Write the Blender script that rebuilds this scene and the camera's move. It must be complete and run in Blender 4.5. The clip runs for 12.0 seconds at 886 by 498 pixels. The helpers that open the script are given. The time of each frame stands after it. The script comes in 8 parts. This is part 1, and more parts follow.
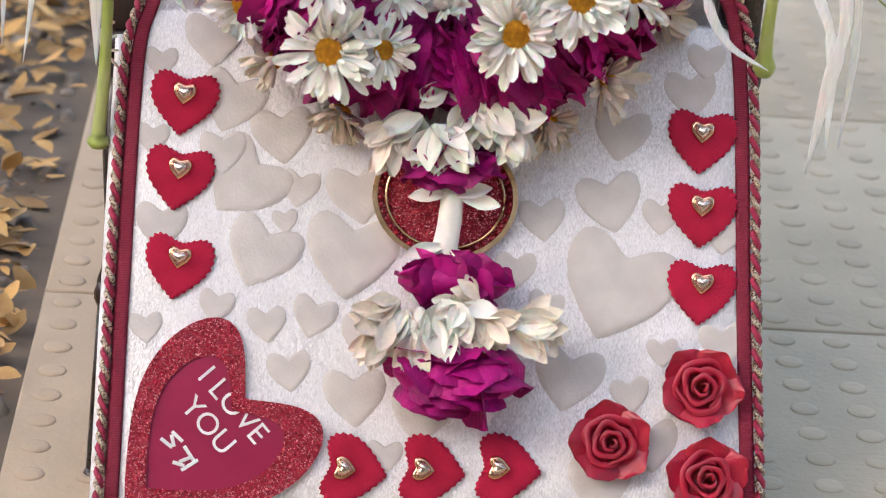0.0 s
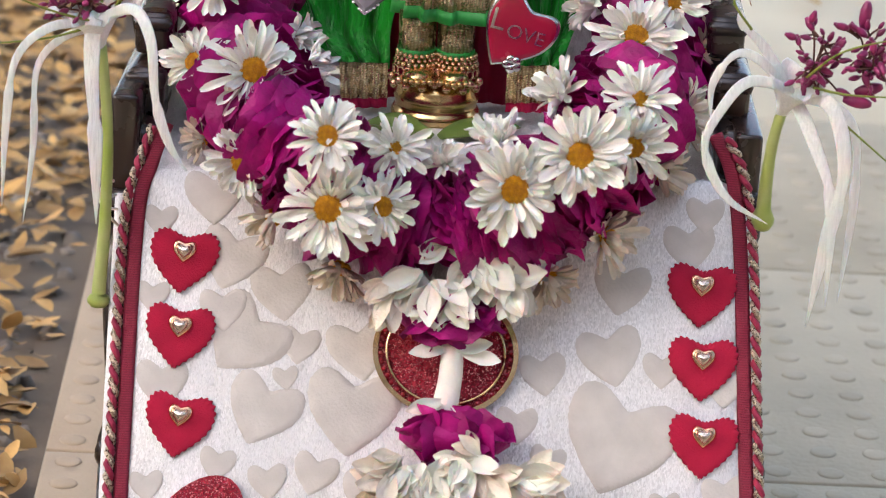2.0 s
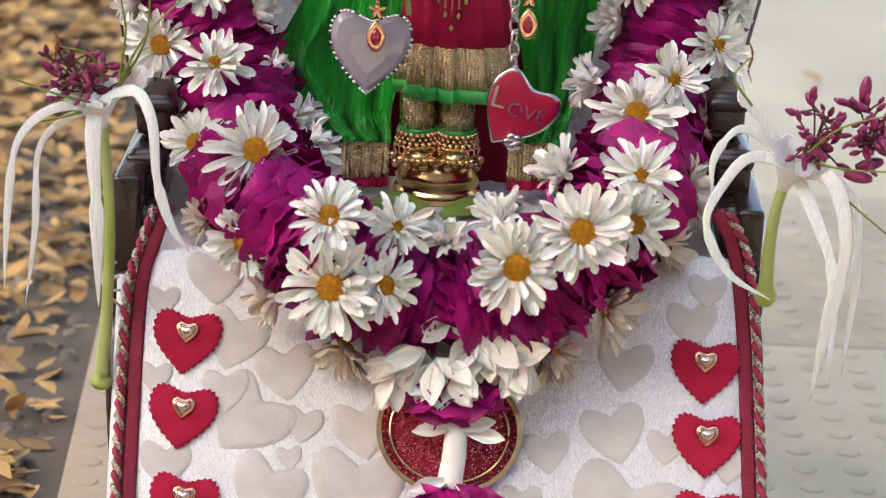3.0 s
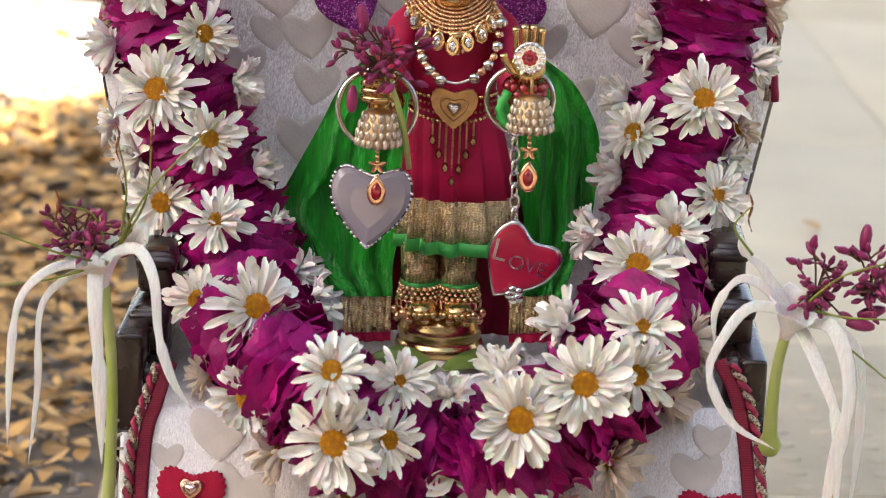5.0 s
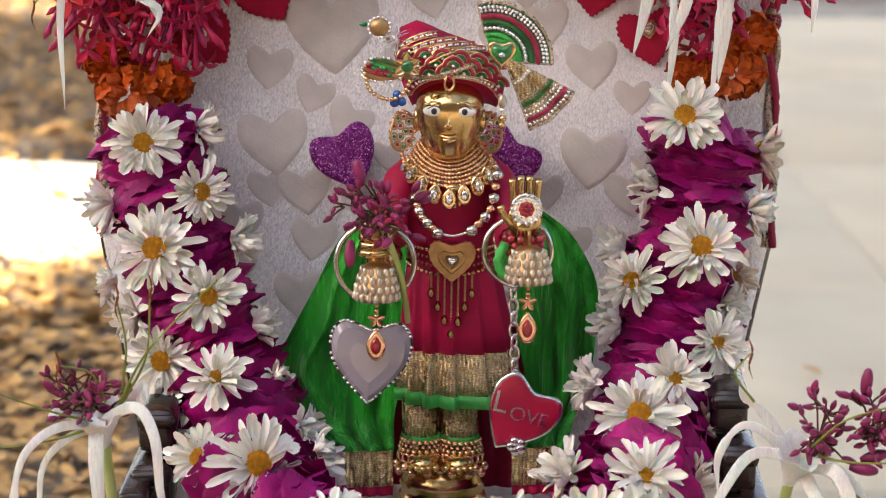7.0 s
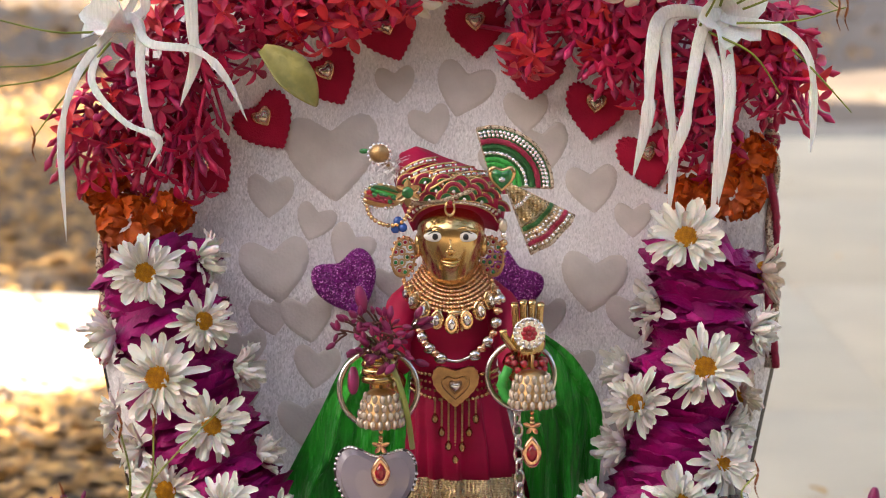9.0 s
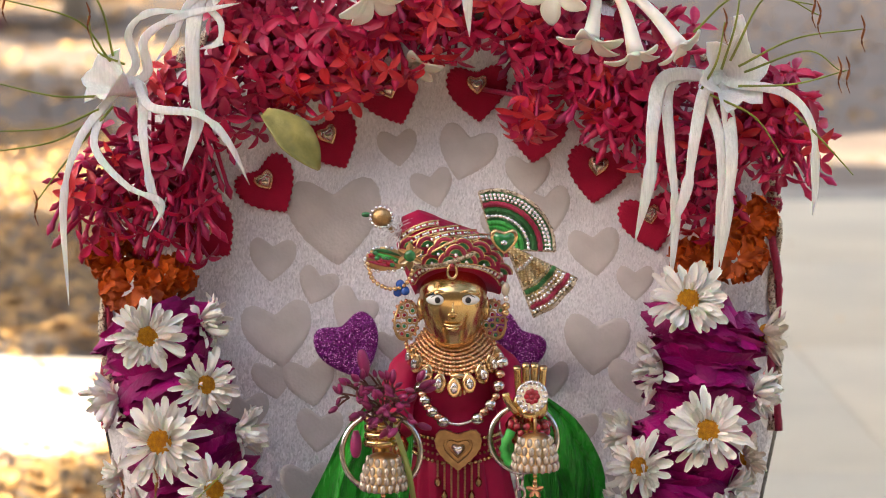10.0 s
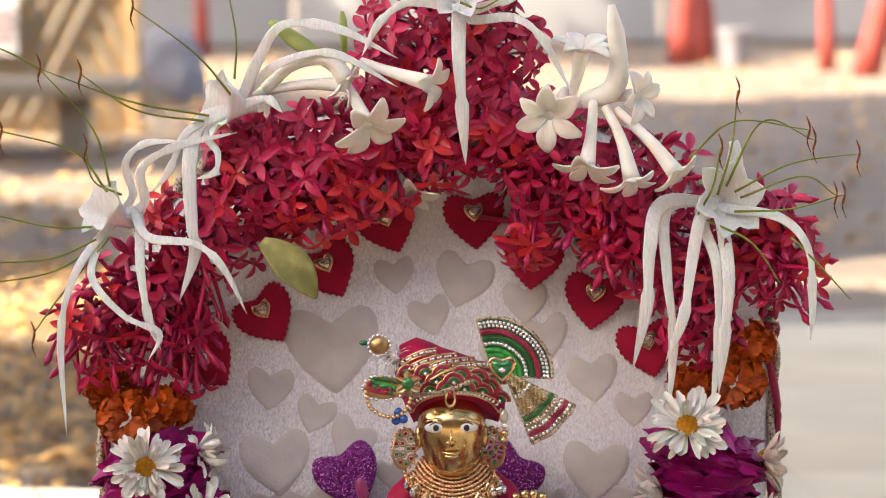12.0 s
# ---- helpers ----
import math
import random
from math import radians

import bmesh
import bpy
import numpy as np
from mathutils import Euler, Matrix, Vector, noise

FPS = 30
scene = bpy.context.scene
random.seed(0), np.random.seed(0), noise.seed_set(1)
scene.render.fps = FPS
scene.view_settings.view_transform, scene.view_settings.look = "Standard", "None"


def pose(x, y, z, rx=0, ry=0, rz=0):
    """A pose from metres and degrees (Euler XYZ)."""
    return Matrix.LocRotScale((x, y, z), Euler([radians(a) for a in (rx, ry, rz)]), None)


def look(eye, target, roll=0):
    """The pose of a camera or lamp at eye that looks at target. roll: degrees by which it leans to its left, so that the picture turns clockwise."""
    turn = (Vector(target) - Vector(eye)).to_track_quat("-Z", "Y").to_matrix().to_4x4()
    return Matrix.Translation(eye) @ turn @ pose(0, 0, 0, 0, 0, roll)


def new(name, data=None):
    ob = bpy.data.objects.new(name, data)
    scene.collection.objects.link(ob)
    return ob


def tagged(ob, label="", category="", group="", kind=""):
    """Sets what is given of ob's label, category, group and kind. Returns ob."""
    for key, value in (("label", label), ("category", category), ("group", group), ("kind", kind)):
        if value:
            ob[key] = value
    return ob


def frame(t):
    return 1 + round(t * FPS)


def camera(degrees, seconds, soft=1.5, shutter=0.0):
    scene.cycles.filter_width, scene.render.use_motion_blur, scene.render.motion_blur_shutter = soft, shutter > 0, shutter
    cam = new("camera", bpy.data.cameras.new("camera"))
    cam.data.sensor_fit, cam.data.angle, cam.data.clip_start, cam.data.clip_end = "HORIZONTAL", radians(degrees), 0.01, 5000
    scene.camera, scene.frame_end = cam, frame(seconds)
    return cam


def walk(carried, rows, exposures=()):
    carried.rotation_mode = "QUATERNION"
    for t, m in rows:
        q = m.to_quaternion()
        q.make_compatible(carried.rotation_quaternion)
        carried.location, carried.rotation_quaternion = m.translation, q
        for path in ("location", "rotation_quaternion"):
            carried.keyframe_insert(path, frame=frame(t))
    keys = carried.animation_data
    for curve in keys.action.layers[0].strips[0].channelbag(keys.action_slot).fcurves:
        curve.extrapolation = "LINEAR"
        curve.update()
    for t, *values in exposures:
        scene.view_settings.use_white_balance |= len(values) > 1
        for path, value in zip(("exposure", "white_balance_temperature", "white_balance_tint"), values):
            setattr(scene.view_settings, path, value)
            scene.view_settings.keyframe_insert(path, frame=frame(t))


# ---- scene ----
# ---- camera: a long lens on a low stand that tilts up and rolls level ----
cam = camera(16.52, 12.0, soft=1.0)
cam.data.dof.use_dof, cam.data.dof.focus_distance, cam.data.dof.aperture_fstop = True, 1.30, 18.0
EYE = 0.567
TURNS = [
    (0, 68.147, -3.899, 1.562),
    (0.5, 68.838, -3.782, 1.499),
    (1, 69.656, -3.649, 1.445),
    (1.5, 70.347, -3.567, 1.422),
    (2, 71.080, -3.445, 1.396),
    (2.5, 71.814, -3.250, 1.349),
    (3, 72.559, -2.953, 1.280),
    (3.5, 73.318, -2.749, 1.232),
    (5.5, 76.208, -1.988, 1.046),
    (6, 76.982, -1.722, 0.972),
    (6.5, 77.615, -1.439, 0.906),
    (7, 78.327, -1.049, 0.822),
    (9, 80.680, -0.140, 0.697),
    (9.5, 81.272, -0.061, 0.713),
    (10, 81.868, -0.023, 0.723),
    (10.5, 82.468, 0.143, 0.698),
    (11, 83.074, 0.301, 0.664),
    (11.5, 83.679, 0.430, 0.634),
    (12, 84.264, 0.429, 0.620),
]
walk(cam, [(t, pose(0, 0, EYE, rx, ry, rz)) for t, rx, ry, rz in TURNS], [(0.0, 2.35, 6900, 11), (3.5, 2.40, 7150, 11), (6.0, 2.28, 7450, 13), (12.0, 2.14, 7550, 15)])

# ---- daylight: open shade under trees, high sun from the left ----
SUN_ELEVATION, SUN_AZIMUTH = 48.0, -112.0      # degrees; azimuth from +y, minus to the left
SUN_WAY = Vector((math.sin(radians(SUN_AZIMUTH)) * math.cos(radians(SUN_ELEVATION)),
                  math.cos(radians(SUN_AZIMUTH)) * math.cos(radians(SUN_ELEVATION)), math.sin(radians(SUN_ELEVATION))))
world = bpy.data.worlds.new("daylight")
scene.world = world
world.use_nodes = True
sky = world.node_tree.nodes.new("ShaderNodeTexSky")
sky.sky_type, sky.sun_disc = "NISHITA", False
sky.sun_elevation, sky.sun_rotation = radians(SUN_ELEVATION), radians(SUN_AZIMUTH)
sky.dust_density, sky.ozone_density = 3.0, 0.6
world.node_tree.nodes["Background"].inputs[1].default_value = 0.15
world.node_tree.links.new(sky.outputs[0], world.node_tree.nodes["Background"].inputs[0])
sun = new("sun", bpy.data.lights.new("sun", "SUN"))
sun.data.energy, sun.data.angle, sun.data.color = 5.0, radians(0.6), (1.0, 0.94, 0.84)
sun.matrix_world = look(SUN_WAY * 30, (0, 0, 0))


# ---- materials ----
def mat(name, col, rough=0.6, metal=0.0, var=0.2, scale=60.0, bump=0.15, bscale=600.0, sheen=0.0, coat=0.0,
        rand=0.0, col2=None, stretch=(1, 1, 1), sub=0.0, trans=0.0, spec=0.5, bdist=0.002):
    """Principled surface with stains (noise at scale), fine relief (noise at bscale) and a shift from piece to piece (rand)."""
    m = bpy.data.materials.new(name)
    m.use_nodes = True
    nt = m.node_tree
    b = nt.nodes["Principled BSDF"]
    co = nt.nodes.new("ShaderNodeTexCoord")
    mp = nt.nodes.new("ShaderNodeMapping")
    mp.inputs["Scale"].default_value = stretch
    nt.links.new(co.outputs["Object"], mp.inputs[0])
    n1 = nt.nodes.new("ShaderNodeTexNoise")
    n1.inputs["Scale"].default_value, n1.inputs["Detail"].default_value = scale, 5
    nt.links.new(mp.outputs[0], n1.inputs[0])
    n2 = nt.nodes.new("ShaderNodeTexNoise")
    n2.inputs["Scale"].default_value, n2.inputs["Detail"].default_value = bscale, 3
    nt.links.new(mp.outputs[0], n2.inputs[0])
    ramp = nt.nodes.new("ShaderNodeValToRGB")
    ramp.color_ramp.elements[0].position, ramp.color_ramp.elements[1].position = 0.3, 0.7
    dark = col2 or [c * (1 - var) for c in col]
    ramp.color_ramp.elements[0].color = (*dark, 1)
    ramp.color_ramp.elements[1].color = (*[min(1, c * (1 + var * 0.5)) for c in col], 1)
    nt.links.new(n1.outputs[0], ramp.inputs[0])
    last = ramp.outputs[0]
    if rand:
        info = nt.nodes.new("ShaderNodeObjectInfo")
        isl = nt.nodes.new("ShaderNodeNewGeometry")
        add = nt.nodes.new("ShaderNodeMath")
        add.operation = "ADD"
        nt.links.new(info.outputs["Random"], add.inputs[0])
        nt.links.new(isl.outputs["Random Per Island"], add.inputs[1])
        fr = nt.nodes.new("ShaderNodeMath")
        fr.operation = "FRACT"
        nt.links.new(add.outputs[0], fr.inputs[0])
        rng = nt.nodes.new("ShaderNodeMapRange")
        rng.inputs["To Min"].default_value, rng.inputs["To Max"].default_value = 1 - rand, 1 + rand
        nt.links.new(fr.outputs[0], rng.inputs[0])
        hsv = nt.nodes.new("ShaderNodeHueSaturation")
        nt.links.new(rng.outputs[0], hsv.inputs["Value"])
        nt.links.new(last, hsv.inputs["Color"])
        last = hsv.outputs[0]
    nt.links.new(last, b.inputs["Base Color"])
    if bump:
        bp = nt.nodes.new("ShaderNodeBump")
        bp.inputs["Strength"].default_value, bp.inputs["Distance"].default_value = bump, bdist
        nt.links.new(n2.outputs[0], bp.inputs["Height"])
        nt.links.new(bp.outputs[0], b.inputs["Normal"])
    rr = nt.nodes.new("ShaderNodeMapRange")
    rr.inputs["To Min"].default_value, rr.inputs["To Max"].default_value = max(0.02, rough - 0.08), min(1, rough + 0.08)
    nt.links.new(n1.outputs[0], rr.inputs[0])
    nt.links.new(rr.outputs[0], b.inputs["Roughness"])
    b.inputs["Metallic"].default_value = metal
    b.inputs["Sheen Weight"].default_value = sheen
    b.inputs["Coat Weight"].default_value = coat
    b.inputs["Specular IOR Level"].default_value = spec
    b.inputs["Subsurface Weight"].default_value, b.inputs["Subsurface Scale"].default_value = sub, 0.002
    b.inputs["Transmission Weight"].default_value = trans
    return m


def glitter(name, col, fleck, scale=2200.0):
    """Glued metal flecks, each with its own slant and brightness."""
    m = mat(name, col, rough=0.35, metal=0.5, bump=0)
    nt = m.node_tree
    b = nt.nodes["Principled BSDF"]
    v = nt.nodes.new("ShaderNodeTexVoronoi")
    v.inputs["Scale"].default_value = scale
    co = nt.nodes.new("ShaderNodeTexCoord")
    nt.links.new(co.outputs["Object"], v.inputs["Vector"])
    sep = nt.nodes.new("ShaderNodeSeparateColor")
    nt.links.new(v.outputs["Color"], sep.inputs[0])
    ramp = nt.nodes.new("ShaderNodeValToRGB")
    ramp.color_ramp.elements[0].position, ramp.color_ramp.elements[0].color = 0.45, (*[c * 0.6 for c in col], 1)
    ramp.color_ramp.elements[1].position, ramp.color_ramp.elements[1].color = 0.97, (*fleck, 1)
    e = ramp.color_ramp.elements.new(0.85)
    e.color = (*[c * 1.5 for c in col], 1)
    nt.links.new(sep.outputs[0], ramp.inputs[0])
    nt.links.new(ramp.outputs[0], b.inputs["Base Color"])
    nm = nt.nodes.new("ShaderNodeVectorMath")
    nm.operation = "MULTIPLY_ADD"
    nm.inputs[1].default_value, nm.inputs[2].default_value = (1.1, 1.1, 1.1), (-0.55, -0.55, -0.55)
    nt.links.new(v.outputs["Color"], nm.inputs[0])
    geo = nt.nodes.new("ShaderNodeNewGeometry")
    ad = nt.nodes.new("ShaderNodeVectorMath")
    nt.links.new(geo.outputs["Normal"], ad.inputs[0])
    nt.links.new(nm.outputs[0], ad.inputs[1])
    no = nt.nodes.new("ShaderNodeVectorMath")
    no.operation = "NORMALIZE"
    nt.links.new(ad.outputs[0], no.inputs[0])
    nt.links.new(no.outputs[0], b.inputs["Normal"])
    return m


def woven(name, col, col2, across, along, rough=0.4, metal=0.6):
    """Brocade or ribbon: fine threads across and along, in object space."""
    m = mat(name, col, rough=rough, metal=metal, var=0.3, scale=300, bump=0)
    nt = m.node_tree
    b = nt.nodes["Principled BSDF"]
    co = nt.nodes.new("ShaderNodeTexCoord")
    waves = []
    for direction, scale in (("X", across), ("Z", along)):
        w = nt.nodes.new("ShaderNodeTexWave")
        w.bands_direction = direction
        w.inputs["Scale"].default_value, w.inputs["Distortion"].default_value = scale, 1.5
        nt.links.new(co.outputs["Object"], w.inputs["Vector"])
        waves.append(w)
    mul = nt.nodes.new("ShaderNodeMath")
    mul.operation = "MULTIPLY"
    nt.links.new(waves[0].outputs["Fac"], mul.inputs[0])
    nt.links.new(waves[1].outputs["Fac"], mul.inputs[1])
    mix = nt.nodes.new("ShaderNodeMix")
    mix.data_type = "RGBA"
    mix.inputs["A"].default_value, mix.inputs["B"].default_value = (*col2, 1), (*col, 1)
    nt.links.new(mul.outputs[0], mix.inputs["Factor"])
    nt.links.new(mix.outputs["Result"], b.inputs["Base Color"])
    bp = nt.nodes.new("ShaderNodeBump")
    bp.inputs["Strength"].default_value, bp.inputs["Distance"].default_value = 0.6, 0.0006
    nt.links.new(mul.outputs[0], bp.inputs["Height"])
    nt.links.new(bp.outputs[0], b.inputs["Normal"])
    return m


# sunlight put into the colour: pale ground for the sun gap on the left
SUNLIT_PALE = mat("pale_sand", (0.60, 0.55, 0.46), rough=0.95, var=0.18, scale=14, bump=0.5, bscale=260)
def velvet(name, col):
    """Short pile lying in fine upright strands, each with its own slant and shade, over soft crushed patches."""
    m = mat(name, col, rough=0.38, var=0.10, scale=34, bump=0, sheen=0.2, stretch=(1.4, 0.8, 0.8), spec=0.8)
    nt = m.node_tree
    b = nt.nodes["Principled BSDF"]
    co = nt.nodes.new("ShaderNodeTexCoord")
    mp = nt.nodes.new("ShaderNodeMapping")
    mp.inputs["Scale"].default_value = (2300, 800, 900)
    nt.links.new(co.outputs["Object"], mp.inputs[0])
    bend = nt.nodes.new("ShaderNodeTexNoise")
    bend.inputs["Scale"].default_value = 0.35
    nt.links.new(mp.outputs[0], bend.inputs[0])
    shift = nt.nodes.new("ShaderNodeVectorMath")
    shift.operation = "MULTIPLY_ADD"
    shift.inputs[1].default_value = (1.6, 1.6, 1.6)
    nt.links.new(bend.outputs["Color"], shift.inputs[0])
    nt.links.new(mp.outputs[0], shift.inputs[2])
    v = nt.nodes.new("ShaderNodeTexVoronoi")
    v.inputs["Scale"].default_value = 1.0
    nt.links.new(shift.outputs[0], v.inputs["Vector"])
    sep = nt.nodes.new("ShaderNodeSeparateColor")
    nt.links.new(v.outputs["Color"], sep.inputs[0])
    rng = nt.nodes.new("ShaderNodeMapRange")
    rng.inputs["To Min"].default_value, rng.inputs["To Max"].default_value = 0.80, 1.09
    nt.links.new(sep.outputs[0], rng.inputs[0])
    hsv = nt.nodes.new("ShaderNodeHueSaturation")
    nt.links.new(rng.outputs[0], hsv.inputs["Value"])
    nt.links.new(b.inputs["Base Color"].links[0].from_socket, hsv.inputs["Color"])
    nt.links.new(hsv.outputs[0], b.inputs["Base Color"])
    lean = nt.nodes.new("ShaderNodeVectorMath")
    lean.operation = "MULTIPLY_ADD"
    lean.inputs[1].default_value, lean.inputs[2].default_value = (0.66, 0.66, 0.66), (-0.33, -0.33, -0.33)
    nt.links.new(v.outputs["Color"], lean.inputs[0])
    geo = nt.nodes.new("ShaderNodeNewGeometry")
    add = nt.nodes.new("ShaderNodeVectorMath")
    nt.links.new(geo.outputs["Normal"], add.inputs[0])
    nt.links.new(lean.outputs[0], add.inputs[1])
    unit = nt.nodes.new("ShaderNodeVectorMath")
    unit.operation = "NORMALIZE"
    nt.links.new(add.outputs[0], unit.inputs[0])
    nt.links.new(unit.outputs[0], b.inputs["Normal"])
    return m


VELVET = velvet("crushed_velvet", (0.82, 0.815, 0.82))
PRESSED = mat("clipped_velvet", (0.60, 0.565, 0.53), rough=0.9, var=0.13, scale=70, bump=0.2, bscale=700, sheen=0.05, spec=0.15)
FELT = mat("crimson_felt", (0.42, 0.012, 0.045), rough=0.9, var=0.18, scale=90, bump=0.35, bscale=1500, sheen=0.06, rand=0.06, spec=0.2)
RIBBON = woven("crimson_ribbon", (0.44, 0.016, 0.065), (0.22, 0.006, 0.03), 900, 350, rough=0.6, metal=0.0)
CORD_RED = mat("crimson_cord", (0.40, 0.02, 0.07), rough=0.6, var=0.3, scale=800, bump=0.4, bscale=2500)
CORD_GOLD = mat("metallic_cord", (0.58, 0.48, 0.36), rough=0.28, metal=0.85, var=0.35, scale=900, bump=0.5, bscale=2500)
GOLD = mat("polished_gold", (0.78, 0.53, 0.28), rough=0.2, metal=1.0, var=0.1, scale=120, bump=0.03, bscale=400)
BRASS = mat("polished_brass", (0.74, 0.51, 0.23), rough=0.22, metal=1.0, var=0.12, scale=70, bump=0.02, bscale=300)
DULL_GOLD = mat("worn_gold", (0.56, 0.36, 0.17), rough=0.32, metal=1.0, var=0.25, scale=300, bump=0.2, bscale=1500)
ROSE_GOLD = mat("rose_gold", (0.80, 0.47, 0.30), rough=0.2, metal=1.0, var=0.15, scale=300, bump=0.05)
SILVER = mat("silver", (0.75, 0.73, 0.70), rough=0.2, metal=1.0, var=0.2, scale=400, bump=0.05)
CRYSTAL = mat("cut_crystal", (0.88, 0.88, 0.90), rough=0.06, metal=0.75, var=0.3, scale=900, bump=0.0, rand=0.12)
PEARL = mat("pearl", (0.62, 0.53, 0.42), rough=0.14, metal=0.55, var=0.2, scale=300, bump=0.0, coat=0.6)
RUBY = mat("ruby_glass", (0.36, 0.006, 0.02), rough=0.08, var=0.3, scale=500, bump=0, coat=0.8)
EMERALD = mat("emerald_glass", (0.01, 0.20, 0.05), rough=0.1, var=0.3, scale=500, bump=0, coat=0.8)
SAPPHIRE = mat("blue_glass", (0.01, 0.09, 0.42), rough=0.1, var=0.3, scale=500, bump=0, coat=0.8)
WHITE = mat("white_enamel", (0.82, 0.82, 0.80), rough=0.25, var=0.04, scale=200, bump=0)
INK = mat("black_enamel", (0.012, 0.012, 0.014), rough=0.3, var=0.2, scale=200, bump=0)
LACQUER = mat("black_lacquered_wood", (0.014, 0.011, 0.010), rough=0.27, var=0.5, scale=70, bump=0.1, bscale=300, coat=0.1, col2=(0.03, 0.014, 0.010))
SILK = mat("crimson_silk", (0.40, 0.006, 0.055), rough=0.55, var=0.2, scale=100, bump=0.15, bscale=2500, spec=0.25)
GREEN = mat("green_satin", (0.004, 0.38, 0.028), rough=0.27, var=0.45, scale=60, bump=0.9, bscale=190, stretch=(3, 3, 0.3), sheen=0.1)
LIME = mat("green_trim", (0.03, 0.42, 0.07), rough=0.4, var=0.2, scale=200, bump=0.2, bscale=1500)
BROCADE = woven("gold_brocade", (0.86, 0.70, 0.44), (0.46, 0.33, 0.16), 190, 460, rough=0.27, metal=0.8)
RED_GLITTER = glitter("red_glitter", (0.36, 0.008, 0.03), (1.0, 0.45, 0.45))
PURPLE_GLITTER = glitter("purple_glitter", (0.21, 0.006, 0.20), (1.0, 0.5, 0.95))
CRYSTAL_BAND = glitter("crystal_band", (0.48, 0.46, 0.44), (1.0, 1.0, 1.0), 1500)
THREAD_GREEN = mat("green_thread", (0.015, 0.15, 0.035), rough=0.5, var=0.3, scale=500, bump=0.4, bscale=2500)
MAROON_CARD = mat("maroon_card", (0.30, 0.008, 0.055), rough=0.32, var=0.15, scale=35, bump=0.05, bscale=500)
RED_ENAMEL = mat("red_enamel", (0.42, 0.012, 0.045), rough=0.25, var=0.12, scale=60, bump=0.03, coat=0.3)
PAPER_RED = mat("red_satin_paper", (0.40, 0.008, 0.032), rough=0.36, var=0.22, scale=140, bump=0.15, bscale=900, rand=0.12)
ROSE = mat("magenta_rose_petal", (0.36, 0.003, 0.145), rough=0.5, var=0.35, scale=90, bump=0.35, bscale=420, rand=0.32, spec=0.25, col2=(0.21, 0.002, 0.09))
MUM = mat("white_petal", (0.90, 0.87, 0.80), rough=0.5, var=0.08, scale=150, bump=0.3, bscale=700, rand=0.05, sub=0.2, stretch=(3, 0.6, 3))
MUM_OLD = mat("faded_petal", (0.78, 0.68, 0.56), rough=0.6, var=0.22, scale=150, bump=0.3, bscale=700, rand=0.1, sub=0.15)
DISC = mat("yellow_floret", (0.80, 0.42, 0.02), rough=0.7, var=0.35, scale=500, bump=0.8, bscale=1800, col2=(0.58, 0.21, 0.010))
TUBEROSE = mat("waxy_white_petal", (0.86, 0.83, 0.74), rough=0.42, var=0.10, scale=120, bump=0.12, bscale=500, sub=0.25, rand=0.04)
LILY = mat("spider_lily_petal", (0.83, 0.83, 0.80), rough=0.42, var=0.12, scale=220, bump=0.5, bscale=420, sub=0.25, stretch=(5, 5, 0.4), bdist=0.0012)
STEM = mat("green_stem", (0.25, 0.33, 0.05), rough=0.5, var=0.35, scale=60, bump=0.1, col2=(0.42, 0.44, 0.20))
FILAMENT = mat("green_filament", (0.20, 0.24, 0.03), rough=0.5, var=0.3, scale=50, bump=0)
ANTHER = mat("rust_anther", (0.25, 0.07, 0.012), rough=0.8, var=0.3, scale=400, bump=0.2)
IXORA = mat("ixora_petal", (0.55, 0.012, 0.085), rough=0.42, var=0.3, scale=80, bump=0.2, bscale=500, rand=0.3, sub=0.12)
IXORA_BRIGHT = mat("scarlet_ixora_petal", (0.74, 0.035, 0.055), rough=0.4, var=0.25, scale=90, bump=0.2, bscale=500, rand=0.15, sub=0.12)
TUBE = mat("ixora_tube", (0.46, 0.016, 0.11), rough=0.45, var=0.3, scale=80, bump=0.1, rand=0.25)
BUD = mat("pink_bud", (0.27, 0.016, 0.10), rough=0.4, var=0.3, scale=120, bump=0.1, rand=0.25)
TWIG = mat("dark_twig", (0.13, 0.045, 0.03), rough=0.6, var=0.3, scale=120, bump=0.1)
MARIGOLD = mat("marigold_petal", (0.72, 0.15, 0.008), rough=0.6, var=0.3, scale=140, bump=0.3, bscale=500, rand=0.3, col2=(0.38, 0.045, 0.006))
YELLOW_LEAF = mat("yellowing_leaf", (0.50, 0.42, 0.13), rough=0.45, var=0.3, scale=60, bump=0.35, bscale=250, col2=(0.17, 0.20, 0.06))
GREEN_LEAF = mat("green_leaf", (0.16, 0.24, 0.05), rough=0.45, var=0.3, scale=60, bump=0.2, bscale=250)
CROWN = mat("tree_foliage", (0.07, 0.11, 0.025), rough=0.6, var=0.3, scale=3, bump=0, rand=0.3)
CHALK = mat("milky_glass", (0.30, 0.27, 0.31), rough=0.1, var=0.08, scale=60, bump=0, coat=0.5)
CONCRETE = mat("cement_tile", (0.465, 0.405, 0.295), rough=0.85, var=0.16, scale=14, bump=0.35, bscale=260, rand=0.07)
TAN = mat("tan_cement_tile", (0.45, 0.345, 0.24), rough=0.85, var=0.12, scale=14, bump=0.3, bscale=260, rand=0.05)
SLAB = mat("cream_slab", (0.59, 0.52, 0.375), rough=0.85, var=0.14, scale=5, bump=0.3, bscale=180, rand=0.05)
JOINT = mat("dusty_joint", (0.33, 0.29, 0.23), rough=0.95, var=0.3, scale=20, bump=0.4, bscale=300)
